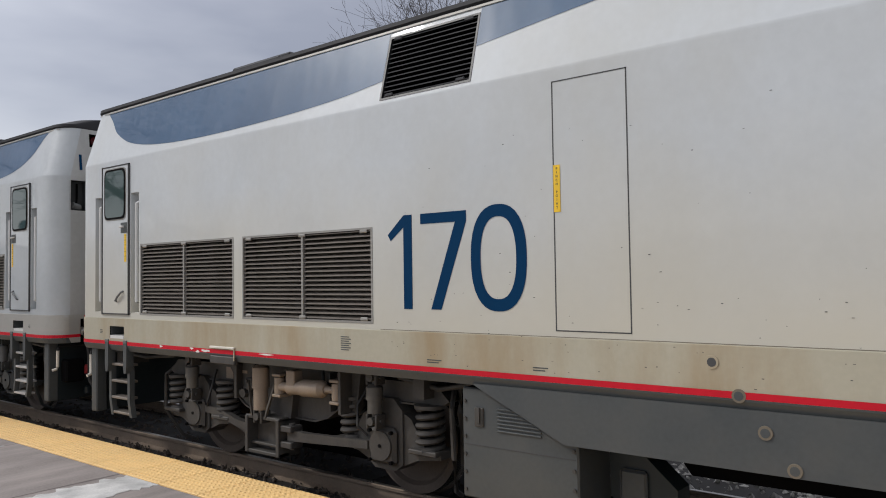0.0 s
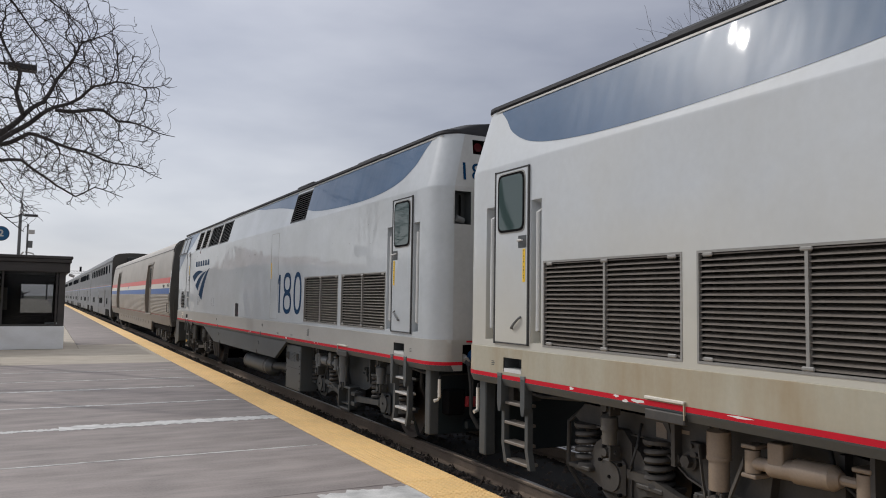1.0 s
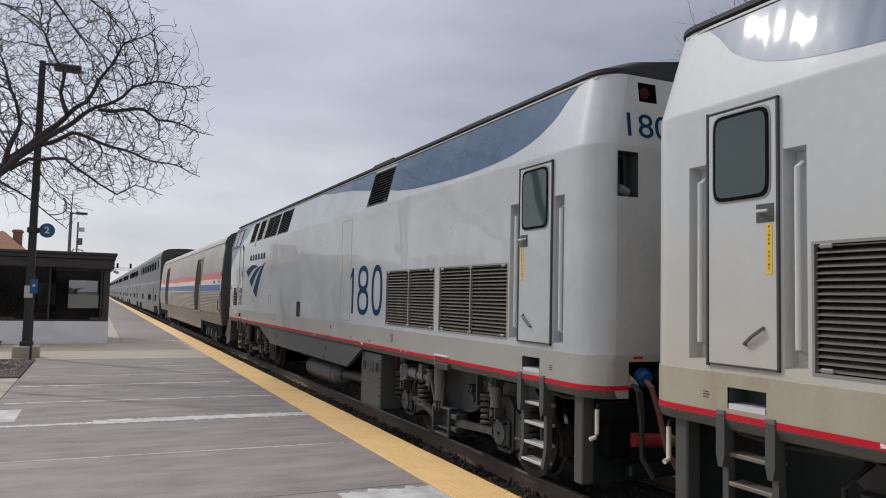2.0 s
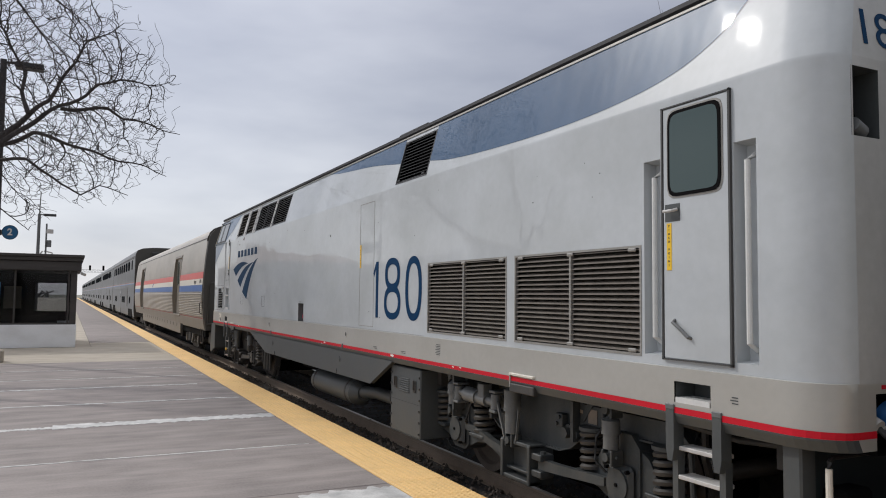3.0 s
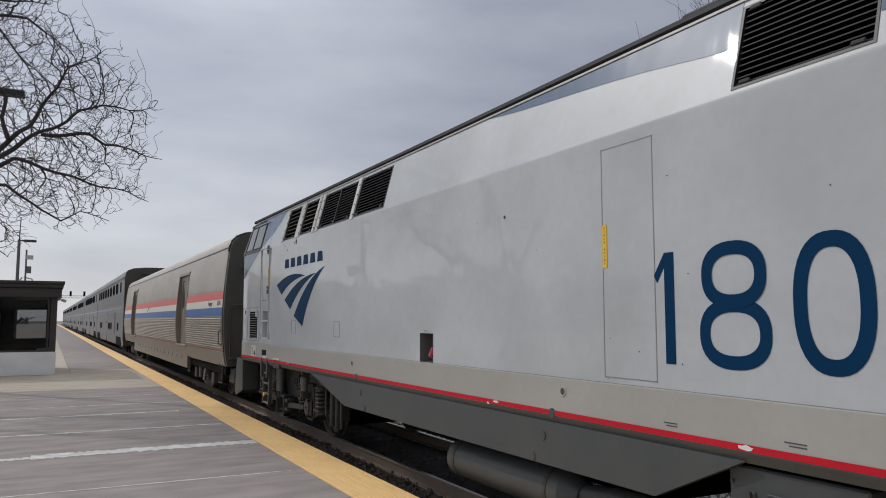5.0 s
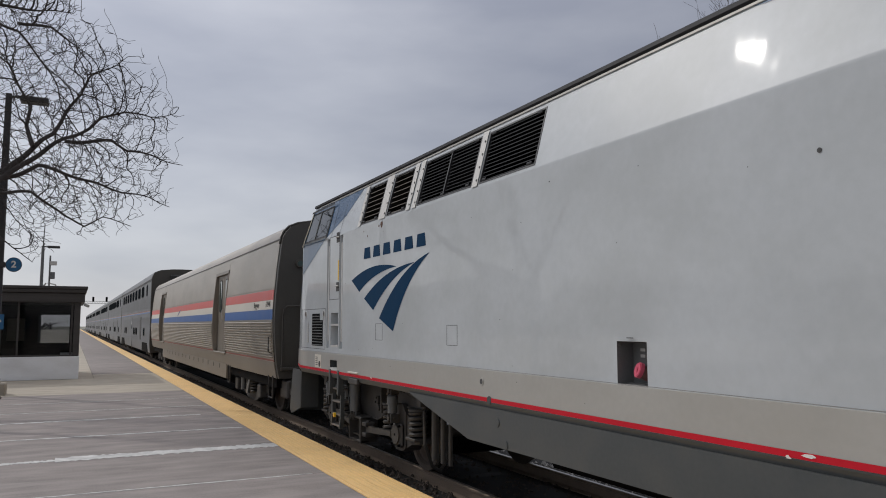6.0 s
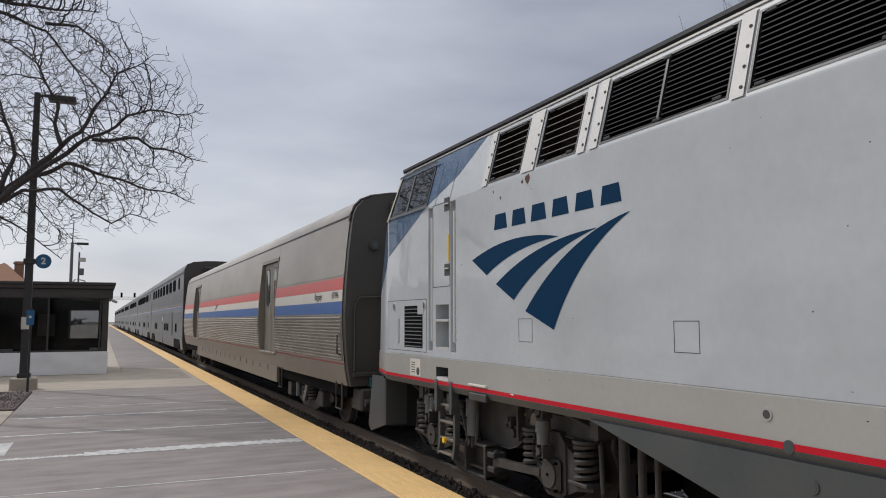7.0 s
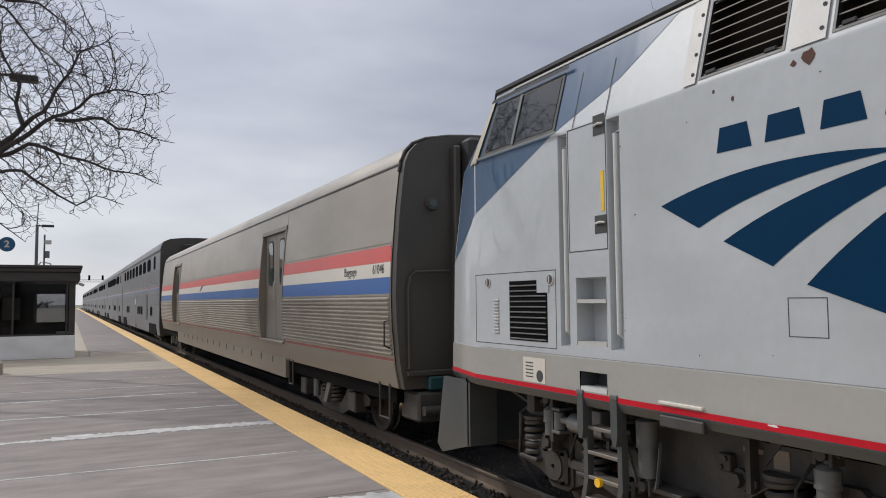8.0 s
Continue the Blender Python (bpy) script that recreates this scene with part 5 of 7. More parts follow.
    # air reservoir, pipe and electrical box
    if number == "180":
        tk = Geo()
        tk.cyl((sd * 1.16, 8.55, 0.40), (sd * 1.16, 10.5, 0.40), 0.20, n=24)
        for a, b in ((8.55, 8.38), (10.5, 10.62)):
            tk.cyl((sd * 1.16, a, 0.40), (sd * 1.16, b, 0.40), 0.20, 0.11, 24)
        res = part("air_reservoir", tk, M_GREY, loco, "long grey air reservoir under the skirt", smooth=True)
        for u in (8.7, 10.35):
            part("strap", Geo().cyl((sd * 1.16, u, 0.40), (sd * 1.16, u + 0.05, 0.40), 0.206, n=24), M_TRUCK, res)
        part("air_pipe", Geo().tube([(sd * 1.16, 8.4, 0.42), (sd * 1.1, 8.0, 0.45), (sd * 1.1, 7.3, 0.45)], 0.09, 12), M_GREY, res, smooth=True)
    else:
        part("tank_bracket", Geo().prism([(7.32, 0.62), (7.55, 0.62), (7.80, 0.40), (7.80, 0.12), (7.62, 0.05), (7.32, 0.30)], sd * 0.95, sd * 1.15), M_TEALD, loco)
        part("bracket_plate", Geo().bevel(*sorted((sd * 1.15, sd * 1.18)), 7.40, 7.60, 0.10, 0.50, 0.02), M_GREY, loco)
    eb = Geo().bevel(*sorted((sd * 1.0, sd * 1.47)), 6.28 if number == "170" else 5.7, 7.25 if number == "170" else 6.6, 0.19, 1.0, 0.012)
    a0, a1 = (6.28, 7.25) if number == "170" else (5.7, 6.6)
    ebx = part("equipment_box", eb, M_GREY, loco, "grey bolted equipment box under the frame")
    vt = Geo()
    for i in range(7):
        vt.bevel(*sorted((sd * 1.468, sd * 1.482)), a0 + 0.32, a1 - 0.28, 0.70 + i * 0.026, 0.712 + i * 0.026, 0.003)
    part("vent_ribs", vt, M_GREY, ebx)
    for u in (a0 + 0.16, a1 - 0.16):
        lt = Geo().bevel(*sorted((sd * 1.466, sd * 1.485)), u - 0.04, u + 0.04, 0.72, 0.86, 0.006)
        lt.box(*sorted((sd * 1.48, sd * 1.5)), u - 0.015, u + 0.015, 0.75, 0.86)
        part("latch", lt, M_TRUCK, ebx)
    bl = Geo()
    for u in (a0 + 0.03, a1 - 0.03):
        for i in range(6):
            bl.cyl((sd * 1.465, u, 0.25 + i * 0.13), (sd * 1.482, u, 0.25 + i * 0.13), 0.014, n=6)
    tagged(part("box_bolts", bl, M_TRUCK, ebx), kind="stuff")
    part("box_seam", Geo().box(*sorted((sd * 1.468, sd * 1.473)), a0 + 0.02, a1 - 0.02, 0.58, 0.585), M_GAP, ebx)
    # ladders, corner posts, plough
    ladder(loco, sd, 1.09, 1.55, 0.28, M_STEEL if number == "180" else M_SLAT)
    ladder(loco, sd, 17.36, 17.82, 0.28, M_SLAT)
    part("marker_lens", Geo().cyl((sd * 1.5, 17.62, 0.47), (sd * 1.53, 17.62, 0.47), 0.035, n=14), M_AMBER, loco, "small amber lens on the ladder", smooth=True)
    cp = Geo()
    cp.bevel(-1.44, 1.44, 0.585, 0.64, 0.26, 1.03, 0.01)
    cp.bevel(-1.0, 1.0, 0.50, 0.585, 0.3, 0.42, 0.02)
    part("end_frame", cp, M_TEALD, loco, "dark end frame below the rear wall")
    part("corner_post", Geo().bevel(*sorted((sd * 1.33, sd * 1.46)), 0.58, 0.71, 0.26, 1.03, 0.012), M_GREY, loco)
    pl = Geo()
    pl.prism([(19.88, 1.03), (20.45, 1.03), (20.62, 0.28), (20.5, 0.2), (19.88, 0.36)], sd * 1.38, sd * 1.42)
    pl.add([(sd * 1.4, 20.45, 1.03), (sd * 1.4, 20.62, 0.24), (0, 21.0, 0.14), (0, 20.75, 1.0), (-sd * 1.4, 20.45, 1.03), (-sd * 1.4, 20.62, 0.24)], [(0, 1, 2, 3), (3, 2, 5, 4)])
    pl.box(*sorted((sd * 1.1, sd * 1.42)), 19.85, 19.91, 0.36, 1.03)
    part("plough", pl, M_GREY, loco, "grey steel pilot plough")
    # rear wall fittings
    mw = end_pocket(loco, sd, REAR_HOLES[0], 0.16, M_GREY, "mirror_recess", "dark recess in the rear wall with a folded mirror")
    my = hull(us[0], 2.9)[1]
    part("mirror", Geo().cyl((sd * 1.27, my + 0.03, 2.85), (sd * 1.16, my + 0.05, 2.82), 0.045, n=16), M_DGREY, mw, smooth=True)
    part("mirror_bracket", Geo().tube([(sd * 1.15, my + 0.14, 3.15), (sd * 1.17, my + 0.10, 2.95), (sd * 1.20, my + 0.05, 2.84)], 0.014), M_BLACK, mw)
    mk = end_pocket(loco, sd, REAR_HOLES[1], 0.10, M_BLACK, "marker_recess")
    my = hull(us[0], 3.75)[1]
    part("marker_lamp", Geo().cyl((sd * 0.93, my + 0.03, 3.755), (sd * 0.93, my + 0.09, 3.755), 0.055, 0.07, n=18), M_LENS, mk, "dark red marker lamp", smooth=True)
    (_, y0), (_, y1) = hull(us[0], 3.43), hull(us[0], 3.64)
    tilt = math.degrees(math.atan2(y1 - y0, 0.21))
    letters(number, 0.23, M_NAVY, "rear_number", loco, pose(sd * 0.97, y0 - 0.004, 3.42, 90 - tilt, 0, 0), bold=0.0, squeeze=1.18)
    ry = hull(us[0], 1.39, 0.012)[1]
    part("warning_label", Geo().box(*sorted((sd * 1.11, sd * 1.01)), ry - 0.002, ry + 0.002, 1.365, 1.388), M_RED, loco)
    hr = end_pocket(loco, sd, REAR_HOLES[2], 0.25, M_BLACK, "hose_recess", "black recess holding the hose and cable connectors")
    for x, z, m, r, cable, hose, bend in ((1.10, 1.17, M_STEEL, 0.05, M_RUBBER, 0.02, 0.02), (1.06, 1.15, M_STEEL, 0.03, M_RUBBER, 0.02, 0.06), (0.95, 1.20, M_CBL, 0.085, M_HOSE, 0.026, -0.1), (0.74, 1.19, M_TEALD, 0.085, M_HOSE, 0.026, -0.14)):
        cn = part("connector", Geo().cyl((sd * x, ry + 0.10, z + 0.01), (sd * x, ry + 0.02, z - 0.02), r, r * 0.8, 18), m, hr, smooth=True)
        part("jumper_cable", Geo().tube([(sd * x, ry + 0.04, z - 0.02), (sd * (x - 0.01), ry - 0.03, z - 0.08), (sd * (x + bend * 0.4 - 0.03), ry - 0.06, z - 0.3), (sd * (x + bend - 0.04), ry - 0.08, z - 0.62), (sd * (x + bend - 0.10), ry - 0.16, z - 0.78)], hose, 10), cable, cn, smooth=True)
    part("uncoupling_lever", Geo().tube([(sd * 0.8, 0.47, 0.985), (sd * 1.36, 0.46, 0.985), (sd * 1.395, 0.45, 0.965), (sd * 1.40, 0.45, 0.92)], 0.014), M_RUBBER, loco, smooth=True)
    part("lever_grip", Geo().tube([(sd * 1.40, 0.45, 0.93), (sd * 1.40, 0.45, 0.72), (sd * 1.41, 0.46, 0.69), (sd * 1.46, 0.47, 0.675)], 0.019, 10), M_CWHITE, loco, "white lever grip", smooth=True)
    cpl = Geo().bevel(-0.14, 0.14, -0.05, 0.6, 0.52, 0.82, 0.03)
    cpl.bevel(-0.2, 0.05, -0.16, 0.1, 0.5, 0.84, 0.03)
    part("coupler", cpl, M_TRUCK, loco)
    bc = part("buffer_cylinder", Geo().cyl((sd * 1.06, 0.40, 0.66), (sd * 0.78, 0.36, 0.645), 0.062, n=16), M_CYL, loco, smooth=True)
    part("cylinder_end", Geo().cyl((sd * 0.78, 0.36, 0.645), (sd * 0.66, 0.345, 0.64), 0.056, n=16), M_TAN, bc, smooth=True)
    part("cylinder_bracket", Geo().bevel(*sorted((sd * 1.06, sd * 1.30)), 0.42, 0.58, 0.50, 0.80, 0.02), M_BLACK, bc)
    truck(loco, 3.83, sd, damper, 1, 1 if number == "170" else -1, -0.18 if number == "170" else 0.12, M_TRUCK if number == "170" else M_TRUCK2)
    truck(loco, 17.2, sd, damper, 1, -1, 0.12, M_TRUCK)
    for k, u in enumerate((14.78, 14.55, 14.36)):
        part("cooling_pipe", Geo().cyl((sd * 1.15, u, 0.2), (sd * 1.15, u, 1.03), 0.045 - 0.010 * k, n=12), M_TRUCK, loco, smooth=True)
    for i, (a, b) in enumerate(((0.6, 2.0), (5.4, 6.2), (14.8, 15.6), (18.7, 19.4))):
        pu = Geo().tube([(sd * 1.2, a, 0.98), (sd * 1.15, (a + b) / 2, 0.92 - 0.02 * i), (sd * 1.2, b, 0.98)], 0.022)
        part("frame_pipe", pu, M_TRUCK, loco, smooth=True)
        part("pipe_hanger", Geo().box(*sorted((sd * 0.9, sd * 1.25)), a + 0.2, a + 0.32, 0.82, 1.03), M_TRUCK, loco)
    return loco


def small_truck(parent, uc, sd):
    """Simple car truck with outside frame."""
    zc = RAIL + 0.457
    g = Geo()
    poly = [(-1.75, 0.42), (-1.5, 0.52), (-0.8, 0.52), (-0.45, 0.24), (0.45, 0.24), (0.8, 0.52), (1.5, 0.52), (1.75, 0.42), (1.7, 0.32), (1.0, 0.22), (0.5, 0.06), (-0.5, 0.06), (-1.0, 0.22), (-1.7, 0.32)]
    for s in (-1, 1):
        g.prism([(uc + a, b) for a, b in poly], s * 1.02, s * 1.16)
    g.box(-1.0, 1.0, uc - 0.3, uc + 0.3, 0.15, 0.6)
    tr = part("truck_frame", g, M_TRUCK, parent, "grimy cast steel car truck", smooth=False)
    for k in (-1, 1):
        ax = uc + k * 1.3
        w = part("wheelset", WHEEL, None, parent, at=Matrix.Translation((0, ax, RAIL + 0.508)))
        WHEELSETS.append(w)
        part("axle_box", Geo().bevel(*sorted((sd * 1.1, sd * 1.3)), ax - 0.16, ax + 0.16, zc - 0.14, zc + 0.16, 0.02), M_TRUCK, tr)
        part("coil_spring", SPRING, None, tr, at=pose(sd * 1.14, uc + k * 0.25, 0.22))
    st = Geo().prism([(uc - 0.55, 0.88), (uc - 0.35, 0.88), (uc + 0.1, 0.2), (uc - 0.08, 0.2)], sd * 1.22, sd * 1.30)
    part("swing_link", st, M_DGREY, tr)
    part("upright_damper", Geo().cyl((sd * 1.28, uc + 0.5, 0.25), (sd * 1.28, uc + 0.5, 0.85), 0.06, n=12), M_DGREY, tr, smooth=True)
    return tr


BAG_PROF = [(1.41, 0.76), (1.47, 1.08), (1.512, 1.55), (1.525, 1.95), (1.508, 2.40), (1.462, 3.0), (1.405, 3.50), (1.385, 3.62), (1.33, 3.76), (1.22, 3.88), (1.03, 3.96), (0.7, 4.02), (0.35, 4.05), (0, 4.06)]


def bag_d(z):
    """Half width of the bowed baggage car side at a height."""
    return curve_table([(b, a) for a, b in BAG_PROF[:8]], z)


def bag_strip(y0, y1, z0, z1, off=0.004, thick=0.012):
    """A thin band lying on the bowed side between two heights."""
    g = Geo()
    n = max(1, round((z1 - z0) / 0.12))
    for y in (y0, y1):
        for j in range(n + 1):
            z = z0 + (z1 - z0) * j / n
            g.v += [(-bag_d(z) - off, y, z), (-bag_d(z) - off + thick, y, z)]
    m = 2 * (n + 1)
    for j in range(n):
        a, b = 2 * j, 2 * j + 2
        g.f += [(a, b, m + b, m + a), (a, b, b + 1, a + 1), (m + a, m + b, m + b + 1, m + a + 1)]
    g.f += [(0, 1, m + 1, m), (m - 2, m - 1, 2 * m - 1, 2 * m - 2)]
    return g


def shell(g, prof, y0, y1, caps=True):
    full = prof + [(-d, z) for d, z in prof[-2::-1]]
    n = len(full)
    fs = [(i, i + 1, n + i + 1, n + i) for i in range(n - 1)]
    if caps:
        fs += [tuple(range(n)), tuple(range(n, 2 * n))]
    g.add([(-d, y, z) for y in (y0, y1) for d, z in full], fs)


def baggage_car():
    """y runs backwards from the front end (0); the fittings are on the side towards the platform (-x)."""
    car = thing("baggage_car", "dusty stainless baggage car with red, cream and blue stripes", "railway car")
    L, sd = 26.4, -1
    doors = [(5.35, 7.35), (20.4, 22.4)]
    g = Geo()
    y = -0.03
    for a, b in doors + [(L - 0.12, None)]:
        shell(g, BAG_PROF, y, a, caps=False)
        if b:
            shell(g, [(1.30, 0.76), (1.30, 3.30)] + [p for p in BAG_PROF if p[1] > 3.30], a, b, caps=False)
            for z0, z1, nm in ((0.80, 1.10, "door_sill"), (3.28, 3.56, "door_header")):
                part(nm, bag_strip(a, b, z0, z1, 0.002, 0.13), M_BAG, car)
            for y0, y1 in ((a - 0.012, a), (b, b + 0.012)):
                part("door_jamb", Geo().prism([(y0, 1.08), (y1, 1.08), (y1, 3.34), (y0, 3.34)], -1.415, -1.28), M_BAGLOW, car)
        y = b
    part("body_shell", g.mesh("body_shell", M_BAG, True, weld=True), None, car)
    # end walls: sooty, following the bowed section
    for y0, y1 in ((-0.17, -0.032), (L - 0.12, L)):
        e = Geo()
        shell(e, [(d - 0.012, z - (0.012 if z > 3.7 else 0)) for d, z in BAG_PROF[:-1]] + [(0, 4.048)], y0, y1)
        part("end_wall", e, M_BAGEND, car, "sooty dark end wall with a grab iron", smooth=True)
    part("roof_lip", Geo().tube([(-d - 0.006, -0.05, z + 0.006) for d, z in BAG_PROF[6:]] + [(d + 0.006, -0.05, z + 0.006) for d, z in BAG_PROF[6:-1][::-1]], 0.022, 6), M_BAGEND, car, smooth=True)
    post = Geo()
    for q in (-1, 1):
        post.bevel(*sorted((q * 0.64, q * 0.74)), -0.30, -0.16, 0.9, 3.86, 0.02)
    part("end_post", post, M_BAGEND, car)
    for y0 in (-0.50, L):
        dp = Geo().bevel(-0.62, 0.62, y0, y0 + 0.34, 0.9, 3.95, 0.05)
        part("diaphragm", dp, M_RUBBER, car, "black rubber gangway diaphragm")
    part("grab_iron", Geo().tube([(-1.36, -0.16, 1.02), (-1.36, -0.23, 1.02), (-1.36, -0.23, 2.0), (-1.34, -0.23, 2.15), (-1.28, -0.23, 2.22), (-0.8, -0.23, 2.24), (-0.78, -0.16, 2.24)], 0.018), M_BAGEND, car, smooth=True)
    part("end_boss", Geo().cyl((-1.02, -0.17, 3.10), (-1.02, -0.24, 3.10), 0.10, 0.08, 20), M_BAGEND, car, smooth=True)
    part("boss_lens", Geo().cyl((-1.02, -0.235, 3.10), (-1.02, -0.25, 3.10), 0.055, n=16), M_GLASS, car, smooth=True)
    part("end_beam", Geo().bevel(-1.38, 1.38, -0.23, -0.16, 0.92, 0.99, 0.012), M_BAGEND, car)
    part("side_handle", Geo().tube([(-1.48, 0.05, 1.62), (-1.58, 0.05, 1.60), (-1.58, 0.05, 1.30), (-1.50, 0.05, 1.26)], 0.014, 6), M_BAGEND, car, smooth=True)
    part("gutter", bag_strip(-0.02, L - 0.12, 3.598, 3.622, 0.014, 0.02), M_BAGEND, car)
    segs = []
    y = -0.02
    for a, b in doors + [(L - 0.14, None)]:
        segs.append((y, a))
        y = b
    for z0, z1, m, nm in ((2.36, 2.565, M_CRED, "red_stripe"), (2.165, 2.357, M_CWHITE, "cream_stripe"), (1.955, 2.162, M_CBLUE, "blue_stripe"), (1.10, 1.135, M_FADED, "lower_red_stripe")):
        for a, b in segs:
            part(nm, bag_strip(a + 0.01, b - 0.01, z0, z1), m, car)
    for i in range(13):
        z = 1.17 + i * 0.058
        for a, b in segs:
            d = bag_d(z + 0.02)
            rib = Geo().prism([(a + 0.03, z), (b - 0.03, z), (b - 0.03, z + 0.044), (a + 0.03, z + 0.044)], -d + 0.01, -d - 0.001)
            rib.add([(-d - 0.001, a + 0.03, z), (-d - 0.030, a + 0.03, z + 0.016), (-d - 0.030, a + 0.03, z + 0.026), (-d - 0.001, a + 0.03, z + 0.044),
                     (-d - 0.001, b - 0.03, z), (-d - 0.030, b - 0.03, z + 0.016), (-d - 0.030, b - 0.03, z + 0.026), (-d - 0.001, b - 0.03, z + 0.044)],
                    [(0, 1, 5, 4), (1, 2, 6, 5), (2, 3, 7, 6), (0, 1, 2, 3), (4, 5, 6, 7)])
            part("side_flute", rib, M_BAG, car)
    for a, b in segs:
        part("belt_rail", bag_strip(a + 0.01, b - 0.01, 1.925, 1.95, 0.008), M_BAG, car)
        part("belt_rail", bag_strip(a + 0.01, b - 0.01, 2.60, 2.614, 0.006), M_BAG, car)
    for a, b in doors:
        fr = Geo()
        for y0, y1 in ((a, a + 0.07), (b - 0.07, b)):
            w = bag_strip(y0, y1, 1.08, 3.32, 0.012, 0.16)
            fr.add(w.v, w.f)
        w = bag_strip(a, b, 3.24, 3.32, 0.02, 0.14)
        fr.add(w.v, w.f)
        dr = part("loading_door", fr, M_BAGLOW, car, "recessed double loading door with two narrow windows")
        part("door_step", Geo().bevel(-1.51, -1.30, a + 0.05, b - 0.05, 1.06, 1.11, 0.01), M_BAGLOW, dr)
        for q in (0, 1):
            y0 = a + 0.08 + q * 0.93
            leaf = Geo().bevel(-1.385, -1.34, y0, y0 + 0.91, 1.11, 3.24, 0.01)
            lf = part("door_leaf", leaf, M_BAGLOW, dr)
            o, i = ring_shape(y0 + 0.46, 2.66, 0.22, 0.46, 0.035, 24, 6)
            part("window_gasket", Geo().prism(o, -1.395, -1.36), M_RUBBER, dr)
            part("window_pane", Geo().prism(i, -1.399, -1.37), M_GLASS, dr)
            part("door_pull", Geo().tube([(-1.385, y0 + 0.12, 1.9), (-1.42, y0 + 0.12, 1.92), (-1.42, y0 + 0.12, 2.25), (-1.385, y0 + 0.12, 2.27)], 0.012, 6), M_STEEL, dr, smooth=True)
        part("door_label", Geo().box(-1.389, -1.38, a + 0.3, a + 0.45, 1.45, 1.7), M_CRED, dr)
    for nm, y0, y1, z0 in (("skirt", 5.4, 21.2, 0.43),):
        s = Geo().box(-1.44, -1.36, y0, y1, z0, 0.80)
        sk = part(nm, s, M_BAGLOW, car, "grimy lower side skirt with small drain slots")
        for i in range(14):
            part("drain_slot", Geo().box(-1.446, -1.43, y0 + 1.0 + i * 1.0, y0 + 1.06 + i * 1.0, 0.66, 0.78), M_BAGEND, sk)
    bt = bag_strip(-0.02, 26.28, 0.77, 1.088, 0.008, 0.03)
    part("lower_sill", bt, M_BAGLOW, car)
    # black boxes added below the floor to stop light and read as shade
    part("underframe", Geo().box(-1.35, 1.35, 0.2, 26.2, 0.55, 0.8).box(-0.6, 0.6, 0.6, 26.0, 0.05, 0.6), M_BLACK, car)
    part("step_frame", Geo().tube([(-1.42, 5.2, 0.8), (-1.42, 5.2, 0.35), (-1.42, 4.95, 0.35), (-1.42, 4.95, 0.8)], 0.02), M_TRUCK, car)
    part("step_frame", Geo().tube([(-1.42, 0.25, 0.8), (-1.42, 0.25, 0.35), (-1.42, 0.6, 0.35), (-1.42, 0.6, 0.8)], 0.02), M_TRUCK, car)
    part("brake_gear", Geo().bevel(-1.25, -0.6, -0.25, 0.3, 0.35, 0.72, 0.03).cyl((-1.2, -0.3, 0.5), (-0.7, -0.3, 0.5), 0.06), M_TRUCK, car)
    part("end_fitting", Geo().bevel(-1.1, -0.85, -0.26, -0.1, 0.74, 0.91, 0.02), M_TEAL, car)
    turn = pose(0, 0, 0, 90, 0, -90)
    letters("Baggage", 0.13, M_GAP, "car_lettering", car, Matrix.Translation((-bag_d(2.27) - 0.007, 1.50, 2.27)) @ turn, squeeze=0.95)
    letters("61046", 0.13, M_GAP, "car_lettering", car, Matrix.Translation((-bag_d(2.27) - 0.007, 0.40, 2.27)) @ turn, squeeze=0.95)
    em = Geo()
    for i in range(3):
        em.prism([(15.2 + i * 0.14, 2.34 - i * 0.05), (15.35 + i * 0.1, 2.26 - i * 0.05), (14.7, 2.40)], -1.523, -1.519)
    part("emblem", em, M_CBLUE, car)
    small_truck(car, 3.4, sd)
    small_truck(car, 23.0, sd)
    return car


COACH_PROF = [(1.48, 0.40), (1.525, 0.8), (1.525, 4.1), (1.50, 4.4), (1.38, 4.62), (1.1, 4.74), (0.5, 4.80), (0, 4.81)]


